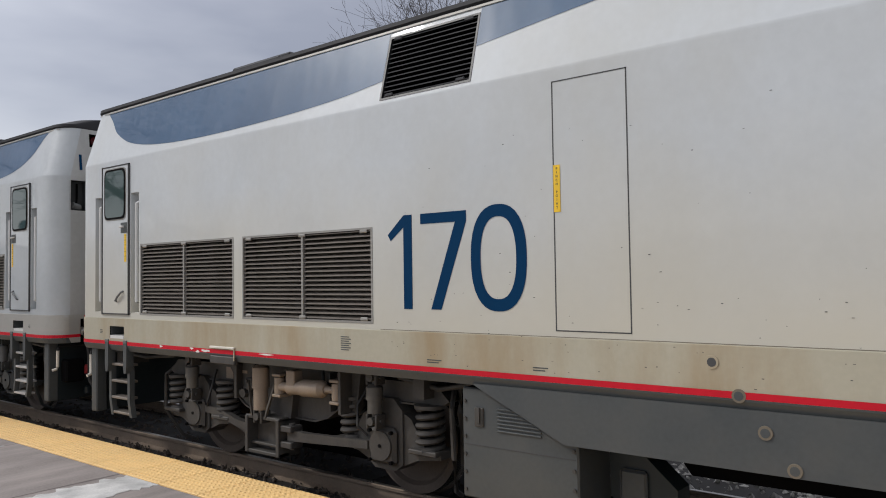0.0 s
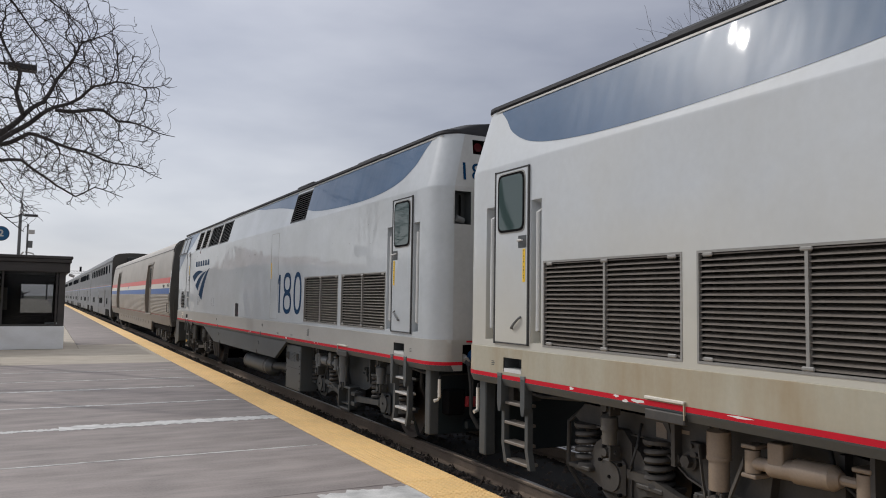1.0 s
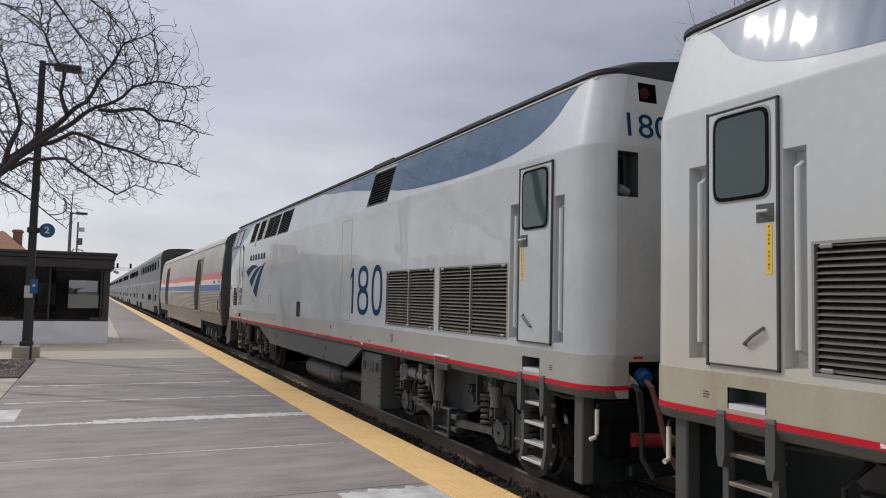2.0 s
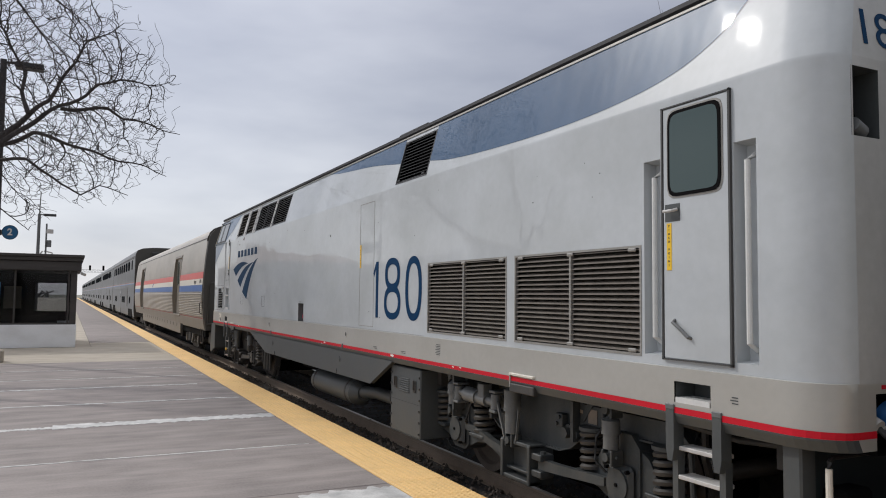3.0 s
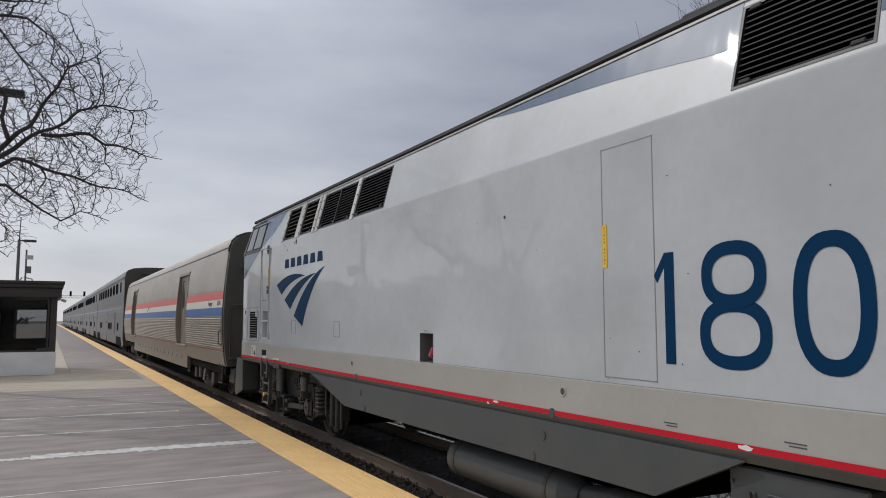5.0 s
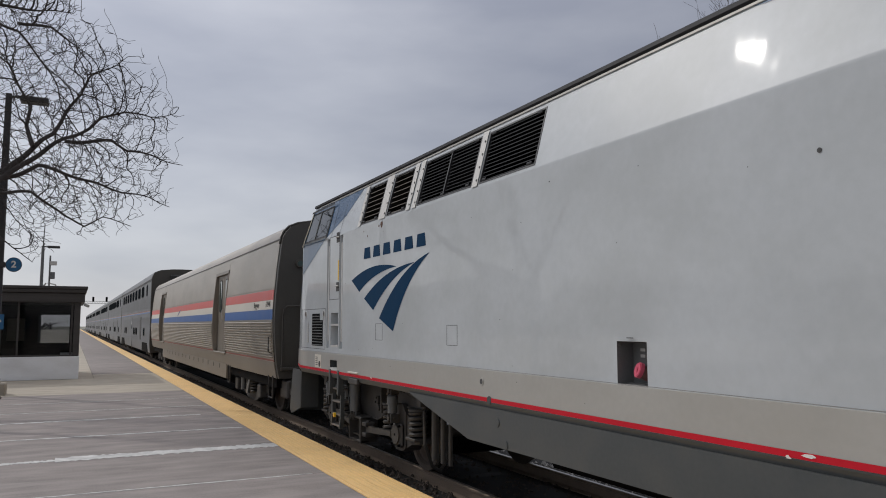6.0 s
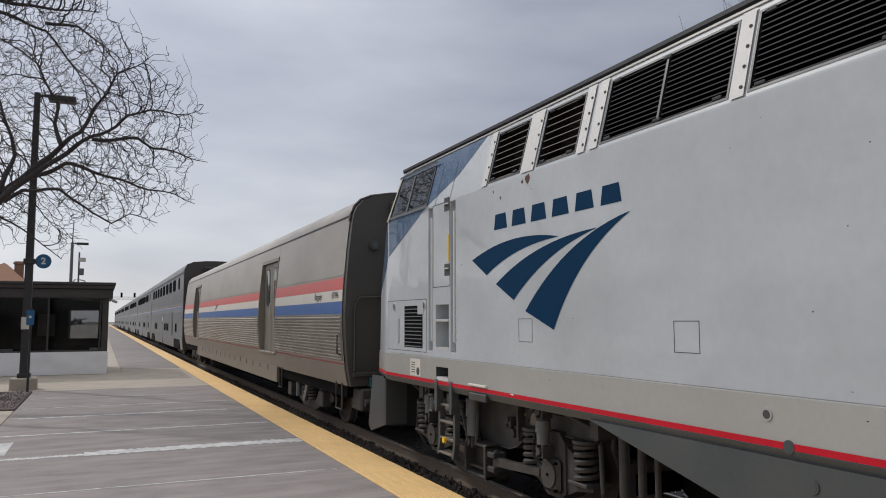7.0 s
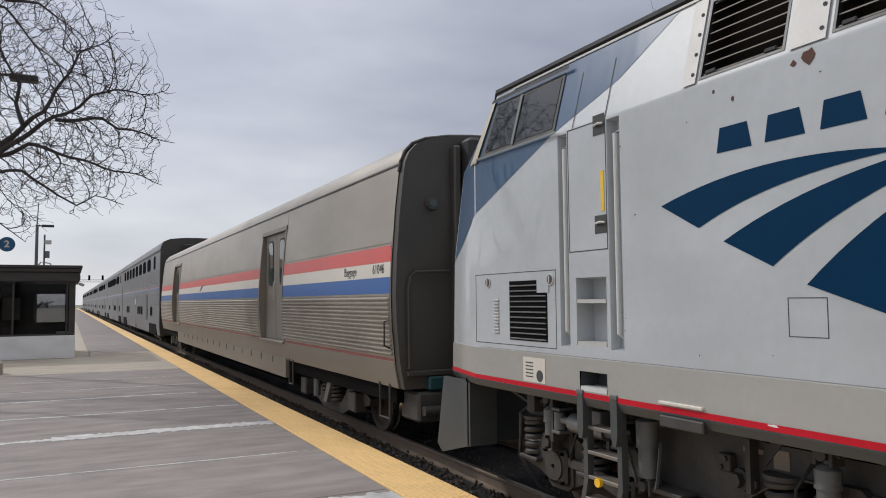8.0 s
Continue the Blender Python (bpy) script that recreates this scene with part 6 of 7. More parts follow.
def coach(lounge=False):
    """Two-storey coach, y backwards from its front end."""
    c = thing("double_deck_coach", "two-storey fluted stainless coach with dark windows", "railway car", "coaches of the train")
    L = 25.7
    g = Geo()
    shell(g, COACH_PROF, 0.1, L - 0.1)
    part("body_shell", g, M_COACH, c, smooth=True)
    for y0, y1 in ((0.0, 0.1), (L - 0.1, L)):
        e = Geo()
        shell(e, [(d - 0.01, z) for d, z in COACH_PROF], y0, y1)
        part("end_wall", e, M_BAGEND, c, "dark grey rounded end wall", smooth=True)
    part("diaphragm", Geo().bevel(-0.6, 0.6, -0.25, 0.0, 2.3, 4.5, 0.05), M_RUBBER, c)
    flute = Geo().bevel(-1.538, -1.50, 0.12, L - 0.12, 0, 0.024, 0.006).mesh("side_flute", M_COACH)
    rows = [(0.95, 1.15, 0.05), (1.75, 2.25, 0.05), (2.75, 3.4, 0.06), (4.15, 4.3, 0.05)]
    for z0, z1, st in rows:
        k = int((z1 - z0) / st)
        for i in range(k + 1):
            part("side_flute", flute, None, c, at=pose(0, 0, z0 + i * st))
    part("red_stripe", Geo().box(-1.531, -1.52, 0.12, L - 0.12, 2.58, 2.61), M_FADED, c)
    part("white_stripe", Geo().box(-1.530, -1.52, 0.12, L - 0.12, 2.54, 2.577), M_BAG, c)
    part("blue_stripe", Geo().box(-1.531, -1.52, 0.12, L - 0.12, 2.48, 2.535), M_CBLUE, c)
    wins = [(2.0, 0.8)] + [(4.3 + 2.55 * i, 1.75) for i in range(8)] if not lounge else [(2.0, 0.8), (4.5, 4.0), (9.0, 15.5)]
    low = [(3.2, 0.9), (8.6, 0.8), (9.8, 0.8), (11.0, 0.8), (18.5, 0.9), (20.0, 0.9)]
    for group, z0, z1 in ((wins, 3.42, 4.08), (low, 1.22, 1.70)):
        for y, w in group:
            o, i = ring_shape(y + w / 2, (z0 + z1) / 2, w / 2, (z1 - z0) / 2, 0.04, 20, 7)
            f = part("window_frame", Geo().prism(o, -1.540, -1.5), M_RUBBER, c)
            part("pane", Geo().prism(i, -1.545, -1.51), M_CWIN, f)
    dr = part("side_door", Geo().bevel(-1.538, -1.5, 13.0, 13.9, 0.42, 2.35, 0.01), M_COACH, c)
    part("door_window", Geo().box(-1.543, -1.53, 13.25, 13.65, 1.6, 2.1), M_GLASS, dr)
    part("vent_grille", Geo().box(-1.540, -1.5, 5.6, 6.5, 1.0, 2.3), M_SLATB, c)
    # black boxes added under the coach to block light from the far side
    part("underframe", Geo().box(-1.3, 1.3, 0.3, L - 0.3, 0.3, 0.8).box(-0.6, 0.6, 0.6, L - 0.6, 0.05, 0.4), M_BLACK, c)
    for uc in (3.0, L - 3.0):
        # black block standing in for the shade of the opening at each truck
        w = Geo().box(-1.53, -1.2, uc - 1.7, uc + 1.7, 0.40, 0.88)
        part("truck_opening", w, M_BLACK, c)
        small_truck(c, uc, -1)
    return c


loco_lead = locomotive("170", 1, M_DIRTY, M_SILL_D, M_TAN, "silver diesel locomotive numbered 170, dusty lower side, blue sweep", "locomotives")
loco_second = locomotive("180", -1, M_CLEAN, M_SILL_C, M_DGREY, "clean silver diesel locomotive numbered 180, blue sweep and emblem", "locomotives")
bag = baggage_car()
coach_first = coach()
N_COACH = 8
coach_lounge = coach(True)
coaches = [coach_first, coach_lounge] + [copy_thing(coach_lounge if k % 3 else coach_first, Matrix.Identity(4)) for k in range(1, N_COACH - 1)]

# ---------- track ----------
ground = tagged(part("ground", Geo().add([(-600, -300, -0.55), (900, -300, -0.55), (900, 1500, -0.55), (-600, 1500, -0.55)], [(0, 1, 2, 3)]), M_GROUND),
                "flat gravelly ground with dry grass", "ground", kind="structure")
bed = tagged(part("track_bed", Geo().prism([(-80, -0.5), (420, -0.5), (420, -0.29), (-80, -0.29)], 3.6, 8.6), M_DIRT), "oily ballast bed under the track, train's shade put into its colour", "track bed", kind="structure")


def rail(x):
    g = Geo()
    prof = [(-0.07, -0.17), (0.07, -0.17), (0.07, -0.155), (0.012, -0.135), (0.012, -0.045), (0.036, -0.03), (0.036, -0.006), (0.028, 0), (-0.028, 0), (-0.036, -0.006), (-0.036, -0.03), (-0.012, -0.045), (-0.012, -0.135), (-0.07, -0.155)]
    n = len(prof)
    for y in (-80, 420):
        g.v += [(x + a, y, RAIL + b) for a, b in prof]
    g.f += [(i, (i + 1) % n, n + (i + 1) % n, n + i) for i in range(n)]
    r = tagged(part("rail", g, M_RAIL), "rusty steel rail with a worn head", "rail", "rails", "structure")
    hd = Geo().box(x - 0.022, x + 0.022, -80, 420, RAIL, RAIL + 0.0015)
    part("rail_head", hd, M_RAILTOP, r)


rail(CX - 0.755)
rail(CX + 0.755)
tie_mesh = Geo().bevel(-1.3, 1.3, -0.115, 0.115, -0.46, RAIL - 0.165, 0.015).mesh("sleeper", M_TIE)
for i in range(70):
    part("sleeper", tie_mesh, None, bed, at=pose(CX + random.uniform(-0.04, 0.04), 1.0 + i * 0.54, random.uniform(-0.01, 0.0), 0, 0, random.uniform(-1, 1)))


def stones(name, n, x0, x1, y0, y1, z, size, material, label, seed):
    """Broken stones scattered in one mesh."""
    rng = np.random.default_rng(seed)
    ico = [(0, 0, 1), (0.9, 0, 0.3), (0.1, 0.9, 0.35), (-0.85, 0.1, 0.3), (0, -0.9, 0.25), (0.6, 0.6, -0.4), (-0.6, 0.6, -0.4), (-0.6, -0.6, -0.4), (0.6, -0.6, -0.4)]
    fc = [(0, 1, 2), (0, 2, 3), (0, 3, 4), (0, 4, 1), (1, 5, 2), (2, 6, 3), (3, 7, 4), (4, 8, 1), (2, 5, 6), (3, 6, 7), (4, 7, 8), (1, 8, 5)]
    base = np.array(ico)
    vs, fs = [], []
    for k in range(n):
        p = base * rng.uniform(0.6, 1.3, (9, 1)) * size * rng.uniform(0.5, 1.3) * rng.uniform(0.6, 1.2, 3)
        a = rng.uniform(0, 6.28)
        r = np.array([[math.cos(a), -math.sin(a), 0], [math.sin(a), math.cos(a), 0], [0, 0, 1]])
        q = p @ r.T + [rng.uniform(x0, x1), rng.uniform(y0, y1), z + rng.uniform(-0.3, 0.6) * size]
        vs += q.tolist()
        fs += [tuple(9 * k + i for i in f) for f in fc]
    me = bpy.data.meshes.new(name)
    me.from_pydata(vs, [], fs)
    me.materials.append(material)
    return tagged(new(name, me), label, "ballast", kind="stuff")


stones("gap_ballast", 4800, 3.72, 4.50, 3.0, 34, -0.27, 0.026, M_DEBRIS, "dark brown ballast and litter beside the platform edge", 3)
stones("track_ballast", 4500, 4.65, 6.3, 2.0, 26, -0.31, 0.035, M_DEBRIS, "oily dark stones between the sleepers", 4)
stones("far_ballast", 9000, 6.3, 10.5, 1.0, 24, -0.30, 0.042, M_STONE, "pale grey crushed ballast beyond the track", 5)

# ---------- platform ----------
plat = tagged(part("platform", Geo().box(-1.42, 3.06, -30, 22.7, -0.55, -0.02).box(-1.42, 3.06, 22.7, 360, -0.55, -0.02).box(3.06, 3.66, -30, 360, -0.55, -0.03), M_BEIGE),
              "worn dark concrete station platform with pale joints", "platform", kind="structure")
lines = [-30, -20, -12, -6, -2.5, 0.3, 2.6, 4.9, 7.1, 9.37, 11.86, 14.1, 16.5, 18.3, 20.4, 22.75]
for a, b in zip(lines, lines[1:]):
    part("slab", Geo().bevel(-1.40, 3.055, a + 0.008, b - 0.008, -0.1, 0.0, 0.004), M_SLAB, plat)
for a, b in ((22.75, 25.9), (25.9, 29.1)):
    part("slab", Geo().bevel(-12, 3.055, a + 0.008, b - 0.008, -0.1, 0.0, 0.004), M_BEIGE, plat)
fl = [29.1, 31.5, 34, 37, 41, 45, 50, 56, 64, 74, 90, 120, 160, 220, 360]
for i, (a, b) in enumerate(zip(fl, fl[1:])):
    part("slab", Geo().bevel(0.9, 3.055, a + 0.01, b - 0.01, -0.1, 0.0, 0.004), M_BEIGE if i == 0 else M_SLAB, plat)
part("verge_slab", Geo().bevel(-60, 0.88, 29.15, 360, -0.1, -0.004, 0.004), M_BEIGE, plat)


def ragged_strip(x0, x1, y0, y1, wob, seed, n=60, thick=0.004):
    rng = np.random.default_rng(seed)
    g = Geo()
    top = [y1 + rng.uniform(-wob, wob) for _ in range(n + 1)]
    bot = [y0 + rng.uniform(-wob, wob) for _ in range(n + 1)]
    for i in range(n + 1):
        x = x0 + (x1 - x0) * i / n
        g.v += [(x, bot[i], thick), (x, top[i], thick), (x, bot[i], -0.004), (x, top[i], -0.004)]
    for i in range(n):
        k = 4 * i
        g.f += [(k, k + 4, k + 5, k + 1), (k, k + 4, k + 6, k + 2), (k + 1, k + 5, k + 7, k + 3)]
    return g


for k, (x0, x1, y0, y1, w) in enumerate(((0.0, 3.05, 11.68, 12.02, 0.05), (-1.35, 0.0, 11.72, 11.86, 0.04), (-1.3, 2.98, 14.08, 14.16, 0.03), (-1.3, 2.9, 9.35, 9.385, 0.012),
                                         (-1.3, 2.6, 16.46, 16.56, 0.04), (-1.3, 3.0, 18.27, 18.33, 0.02), (-1.3, 3.0, 20.38, 20.43, 0.02), (-1.4, -1.0, 12.2, 13.4, 0.05))):
    part("joint_sealant", ragged_strip(x0, x1, y0, y1, w, k), M_JOINT, plat)
part("concrete_patch", ragged_strip(2.1, 3.05, 6.45, 7.0, 0.06, 20, 20), M_JOINT, plat)
part("concrete_patch", ragged_strip(0.2, 1.6, 5.2, 5.9, 0.06, 21, 20, 0.003), M_BEIGE, plat)

# tactile warning strip: square plates with truncated domes
warn = tagged(part("warning_strip", Geo().box(3.065, 3.675, 40.0, 360, -0.1, 0.006), M_TILEFAR), "yellow tactile warning strip along the platform edge", "tactile paving", kind="structure")
tile_mesh = Geo().bevel(3.068, 3.675, 0.003, 0.607, -0.08, 0.006, 0.004).mesh("tactile_tile", M_TILE)
for i in range(72):
    part("tactile_tile", tile_mesh, None, warn, at=pose(0, -3.9 + i * 0.61, random.uniform(-0.001, 0.001)))


def domes():
    vs, fs = [], []
    ring = [(math.cos(a * math.pi / 3), math.sin(a * math.pi / 3)) for a in range(6)]
    k = 0
    for t in range(13, 52):
        for i in range(10):
            for j in range(10):
                x, y = 3.10 + 0.0605 * i, -3.9 + t * 0.61 + 0.03 + 0.0605 * j
                vs += [(x + 0.017 * c, y + 0.017 * s, 0.006) for c, s in ring] + [(x + 0.009 * c, y + 0.009 * s, 0.0125) for c, s in ring]
                fs += [(k + a, k + (a + 1) % 6, k + 6 + (a + 1) % 6, k + 6 + a) for a in range(6)] + [tuple(range(k + 6, k + 12))]
                k += 12
    me = bpy.data.meshes.new("tactile_domes")
    me.from_pydata(vs, [], fs)
    me.materials.append(M_TILE)
    ob = new("tactile_domes", me)
    ob.parent = warn
    tagged(ob, "rows of small yellow truncated domes", kind="stuff")


domes()
tagged(part("planting_bed", Geo().bevel(-14, -1.43, 18.2, 22.7, -0.2, 0.03, 0.02), M_MULCH), "brown mulch planting bed", "planting bed", kind="structure")
tagged(part("side_path", Geo().bevel(-60, -1.43, -30, 18.15, -0.3, -0.004, 0.01), M_BEIGE), "pale concrete path beside the platform", "pavement", kind="structure")
stones("bed_gravel", 5000, -6, -1.45, 18.3, 22.6, 0.03, 0.016, M_MULCH, "loose mulch and gravel in the bed", 8)


# ---------- shelter ----------
def shelter():
    s = thing("platform_shelter", "dark bronze glazed shelter on a white block base", "shelter")
    x0, x1, y0, y1 = -9.0, 0.40, 29.15, 33.6
    b = Geo()
    b.bevel(x0, x1, y0, y0 + 0.2, 0, 0.78, 0.01)
    b.bevel(x1 - 0.2, x1, y0 + 0.2, y1, 0, 0.78, 0.01)
    b.bevel(x0, x1 - 0.2, y1 - 0.2, y1, 0, 0.78, 0.01)
    part("base_wall", b, M_SHWALL, s, "white painted block base wall")
    f = Geo()
    f.bevel(x0 - 0.1, x1 + 0.10, y0 - 0.1, y1 + 0.1, 2.62, 2.95, 0.02)
    f.bevel(x0 - 0.16, x1 + 0.14, y0 - 0.16, y1 + 0.16, 2.95, 3.08, 0.015)
    f.bevel(x0 - 0.2, x1 + 0.18, y0 - 0.2, y1 + 0.2, 3.08, 3.18, 0.015)
    part("roof", f, M_SHELT, s, "flat roof with a stepped dark fascia")
    for x in (x1 - 0.28, x1 - 1.9, -3.2, -4.9, -6.6, -8.3):
        part("mullion", Geo().bevel(x - 0.03, x + 0.03, y0 + 0.04, y0 + 0.1, 0.78, 2.62, 0.005), M_SHELT, s)
    part("corner_post", Geo().bevel(x1 - 0.22, x1 - 0.02, y0 + 0.02, y0 + 0.22, 0.78, 2.62, 0.01), M_SHELT, s)
    part("corner_post", Geo().bevel(x1 - 0.22, x1 - 0.02, y1 - 0.22, y1 - 0.02, 0.78, 2.62, 0.01), M_SHELT, s)
    part("sill", Geo().bevel(x0, x1 - 0.02, y0 + 0.01, y0 + 0.19, 0.78, 0.84, 0.01), M_SHELT, s)
    p = part("glazing", Geo().box(x0, x1 - 0.22, y0 + 0.06, y0 + 0.075, 0.84, 2.62), M_PANE, s, "tinted glazing")
    p.visible_shadow = False
    p2 = part("glazing", Geo().box(x1 - 0.12, x1 - 0.105, y0 + 0.25, y1 - 0.25, 0.78, 2.62), M_PANE, s)
    p2.visible_shadow = False
    # back wall with one window, bench and poster board inside
    bw = Geo()
    for a, bb, c, d in ((x0, -1.05, 0.78, 2.62), (0.05, x1 - 0.22, 0.78, 2.62), (-1.05, 0.05, 0.78, 1.15), (-1.05, 0.05, 2.25, 2.62)):
        bw.box(a, bb, y1 - 0.16, y1 - 0.06, c, d)
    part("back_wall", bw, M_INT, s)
    p3 = part("glazing", Geo().box(-1.05, 0.05, y1 - 0.12, y1 - 0.11, 1.15, 2.25), M_PANE, s)
    p3.visible_shadow = False
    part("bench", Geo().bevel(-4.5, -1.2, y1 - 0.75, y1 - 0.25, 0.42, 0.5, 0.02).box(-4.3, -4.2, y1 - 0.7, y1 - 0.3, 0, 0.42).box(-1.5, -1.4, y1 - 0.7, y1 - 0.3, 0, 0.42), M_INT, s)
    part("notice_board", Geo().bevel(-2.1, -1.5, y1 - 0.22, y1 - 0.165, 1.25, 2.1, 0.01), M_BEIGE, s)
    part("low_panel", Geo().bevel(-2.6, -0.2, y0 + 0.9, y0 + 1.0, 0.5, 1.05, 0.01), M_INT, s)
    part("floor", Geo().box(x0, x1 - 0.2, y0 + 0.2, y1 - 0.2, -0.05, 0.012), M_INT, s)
    part("wall_camera", Geo().cyl((x1 + 0.1, y0 + 0.1, 2.55), (x1 + 0.22, y0 + 0.0, 2.50), 0.05, n=12), M_STEEL, s, smooth=True)
    return s


shelter()


# ---------- lamp post with platform sign ----------
def lamp_post():
    px, py = -1.70, 23.5
    l = thing("street_lamp", "dark bronze lamp post with a flat head on a concrete foot", "street lamp")
    part("foot", Geo().bevel(px - 0.32, px + 0.32, py - 0.32, py + 0.32, -0.05, 0.32, 0.03), M_BEIGE, l, "concrete foot")
    part("base_plate", Geo().bevel(px - 0.16, px + 0.16, py - 0.16, py + 0.16, 0.32, 0.44, 0.02), M_POST, l)
    g = Geo()
    g.add([(px + a * 0.11, py + b * 0.11, 0.4) for a, b in ((-1, -1), (1, -1), (1, 1), (-1, 1))] + [(px + a * 0.075, py + b * 0.075, 8.2) for a, b in ((-1, -1), (1, -1), (1, 1), (-1, 1))],
          [(0, 1, 5, 4), (1, 2, 6, 5), (2, 3, 7, 6), (3, 0, 4, 7), (4, 5, 6, 7)])
    part("pole", g, M_POST, l)
    part("lamp_head", Geo().bevel(px + 0.28, px + 0.98, py - 0.2, py + 0.2, 8.0, 8.16, 0.03).box(px, px + 0.3, py - 0.03, py + 0.03, 8.1, 8.16), M_POST, l, "flat rectangular lamp head")
    part("notice", Geo().bevel(px - 0.12, px + 0.12, py - 0.135, py - 0.115, 1.62, 1.95, 0.004), M_CWHITE, l)
    return l


lamp_post()


def round_sign():
    px, py = -1.70, 23.5
    s = thing("platform_sign", "round blue platform sign with a white figure 2", "sign")
    c = (px + 0.34, py - 0.02, 3.48)
    part("disc", Geo().cyl((c[0], py - 0.04, c[2]), (c[0], py, c[2]), 0.185, n=40), M_SIGN, s)
    part("rim", Geo().cyl((c[0], py - 0.035, c[2]), (c[0], py - 0.005, c[2]), 0.197, n=40), M_POST, s)
    part("bracket", Geo().box(px + 0.05, px + 0.2, py - 0.03, py - 0.01, 3.42, 3.54), M_CWHITE, s)
    part("clamp", Geo().bevel(px - 0.14, px + 0.14, py - 0.14, py + 0.14, 3.40, 3.54, 0.01), M_POST, s)
    letters("2", 0.18, M_WHITE, "sign_figure", s, Matrix.Translation((c[0], py - 0.043, c[2])) @ pose(0, 0, 0, 90, 0, 0), bold=0.008)


round_sign()


def accessible_sign():
    s = thing("post_sign", "small blue sign on a thin dark post", "sign")
    part("post", Geo().cyl((-1.52, 22.4, -0.1), (-1.52, 22.4, 2.2), 0.03, n=10), M_POST, s)
    part("sign_face", Geo().bevel(-1.62, -1.44, 22.35, 22.37, 1.74, 2.12, 0.004), M_SIGN, s)
    part("sign_mark", Geo().cyl((-1.53, 22.345, 1.95), (-1.53, 22.352, 1.95), 0.035, n=18), M_CWHITE, s)


accessible_sign()


def sandwich_board():
    s = thing("sandwich_board", "grey folding board standing on the mulch", "board")
    g = Geo().bevel(-0.35, 0.35, -0.02, 0.02, 0, 0.6, 0.008, pose(-2.55, 20.6, 0.03, -18, 0, 60))
    g.bevel(-0.35, 0.35, -0.02, 0.02, 0, 0.6, 0.008, pose(-2.4, 20.9, 0.03, 18, 0, 60))
    part("board_leaf", g, M_DGREY, s)


sandwich_board()


# ---------- bare trees ----------
def grow(rng, g, p, d, length, r, level, up, gnarl=0.3):
    """One limb as a wandering tapered tube, with side limbs."""
    n = max(3, int(length / (0.30 if level < 2 else 0.16)))
    n = min(n, 9)
    pts, dirs = [p], [d]
    for i in range(n):
        d = (d + Vector(rng.normal(0, gnarl / math.sqrt(n) * 1.3, 3)) + Vector((0, 0, up / n))).normalized()
        p = p + d * length / n
        pts.append(p)
        dirs.append(d)
    g.tube(pts, r, 6 if level < 2 else 4 if level < 3 else 3, max(r * 0.4, 0.0055))
    if level >= 4 or length < 0.2:
        return
    kids = {0: 6, 1: 6, 2: 6, 3: 3, 4: 2}[level]
    for k in range(kids):
        t = 0.22 + 0.78 * (k + rng.uniform(0, 0.8)) / kids
        i = min(n, max(1, int(t * n)))
        ax = dirs[i].cross(Vector(rng.normal(0, 1, 3))).normalized()
        ang = rng.uniform(0.5, 1.15) if k < kids - 1 else rng.uniform(0.1, 0.35)
        nd = (Matrix.Rotation(ang, 3, ax) @ dirs[i]).normalized()
        grow(rng, g, pts[i], nd, length * rng.uniform(0.42, 0.72) * (1.1 - 0.3 * t), max(0.0075, r * 0.55 * (1.1 - 0.5 * t)), level + 1, rng.uniform(0.1, 0.5), gnarl)


def inside(poly, x, z):
    """Is (x, z) within the outline?"""
    hit = False
    for (x0, z0), (x1, z1) in zip(poly, poly[1:] + poly[:1]):
        if (z0 > z) != (z1 > z) and x < x0 + (z - z0) / (z1 - z0) * (x1 - x0):
            hit = not hit
    return hit


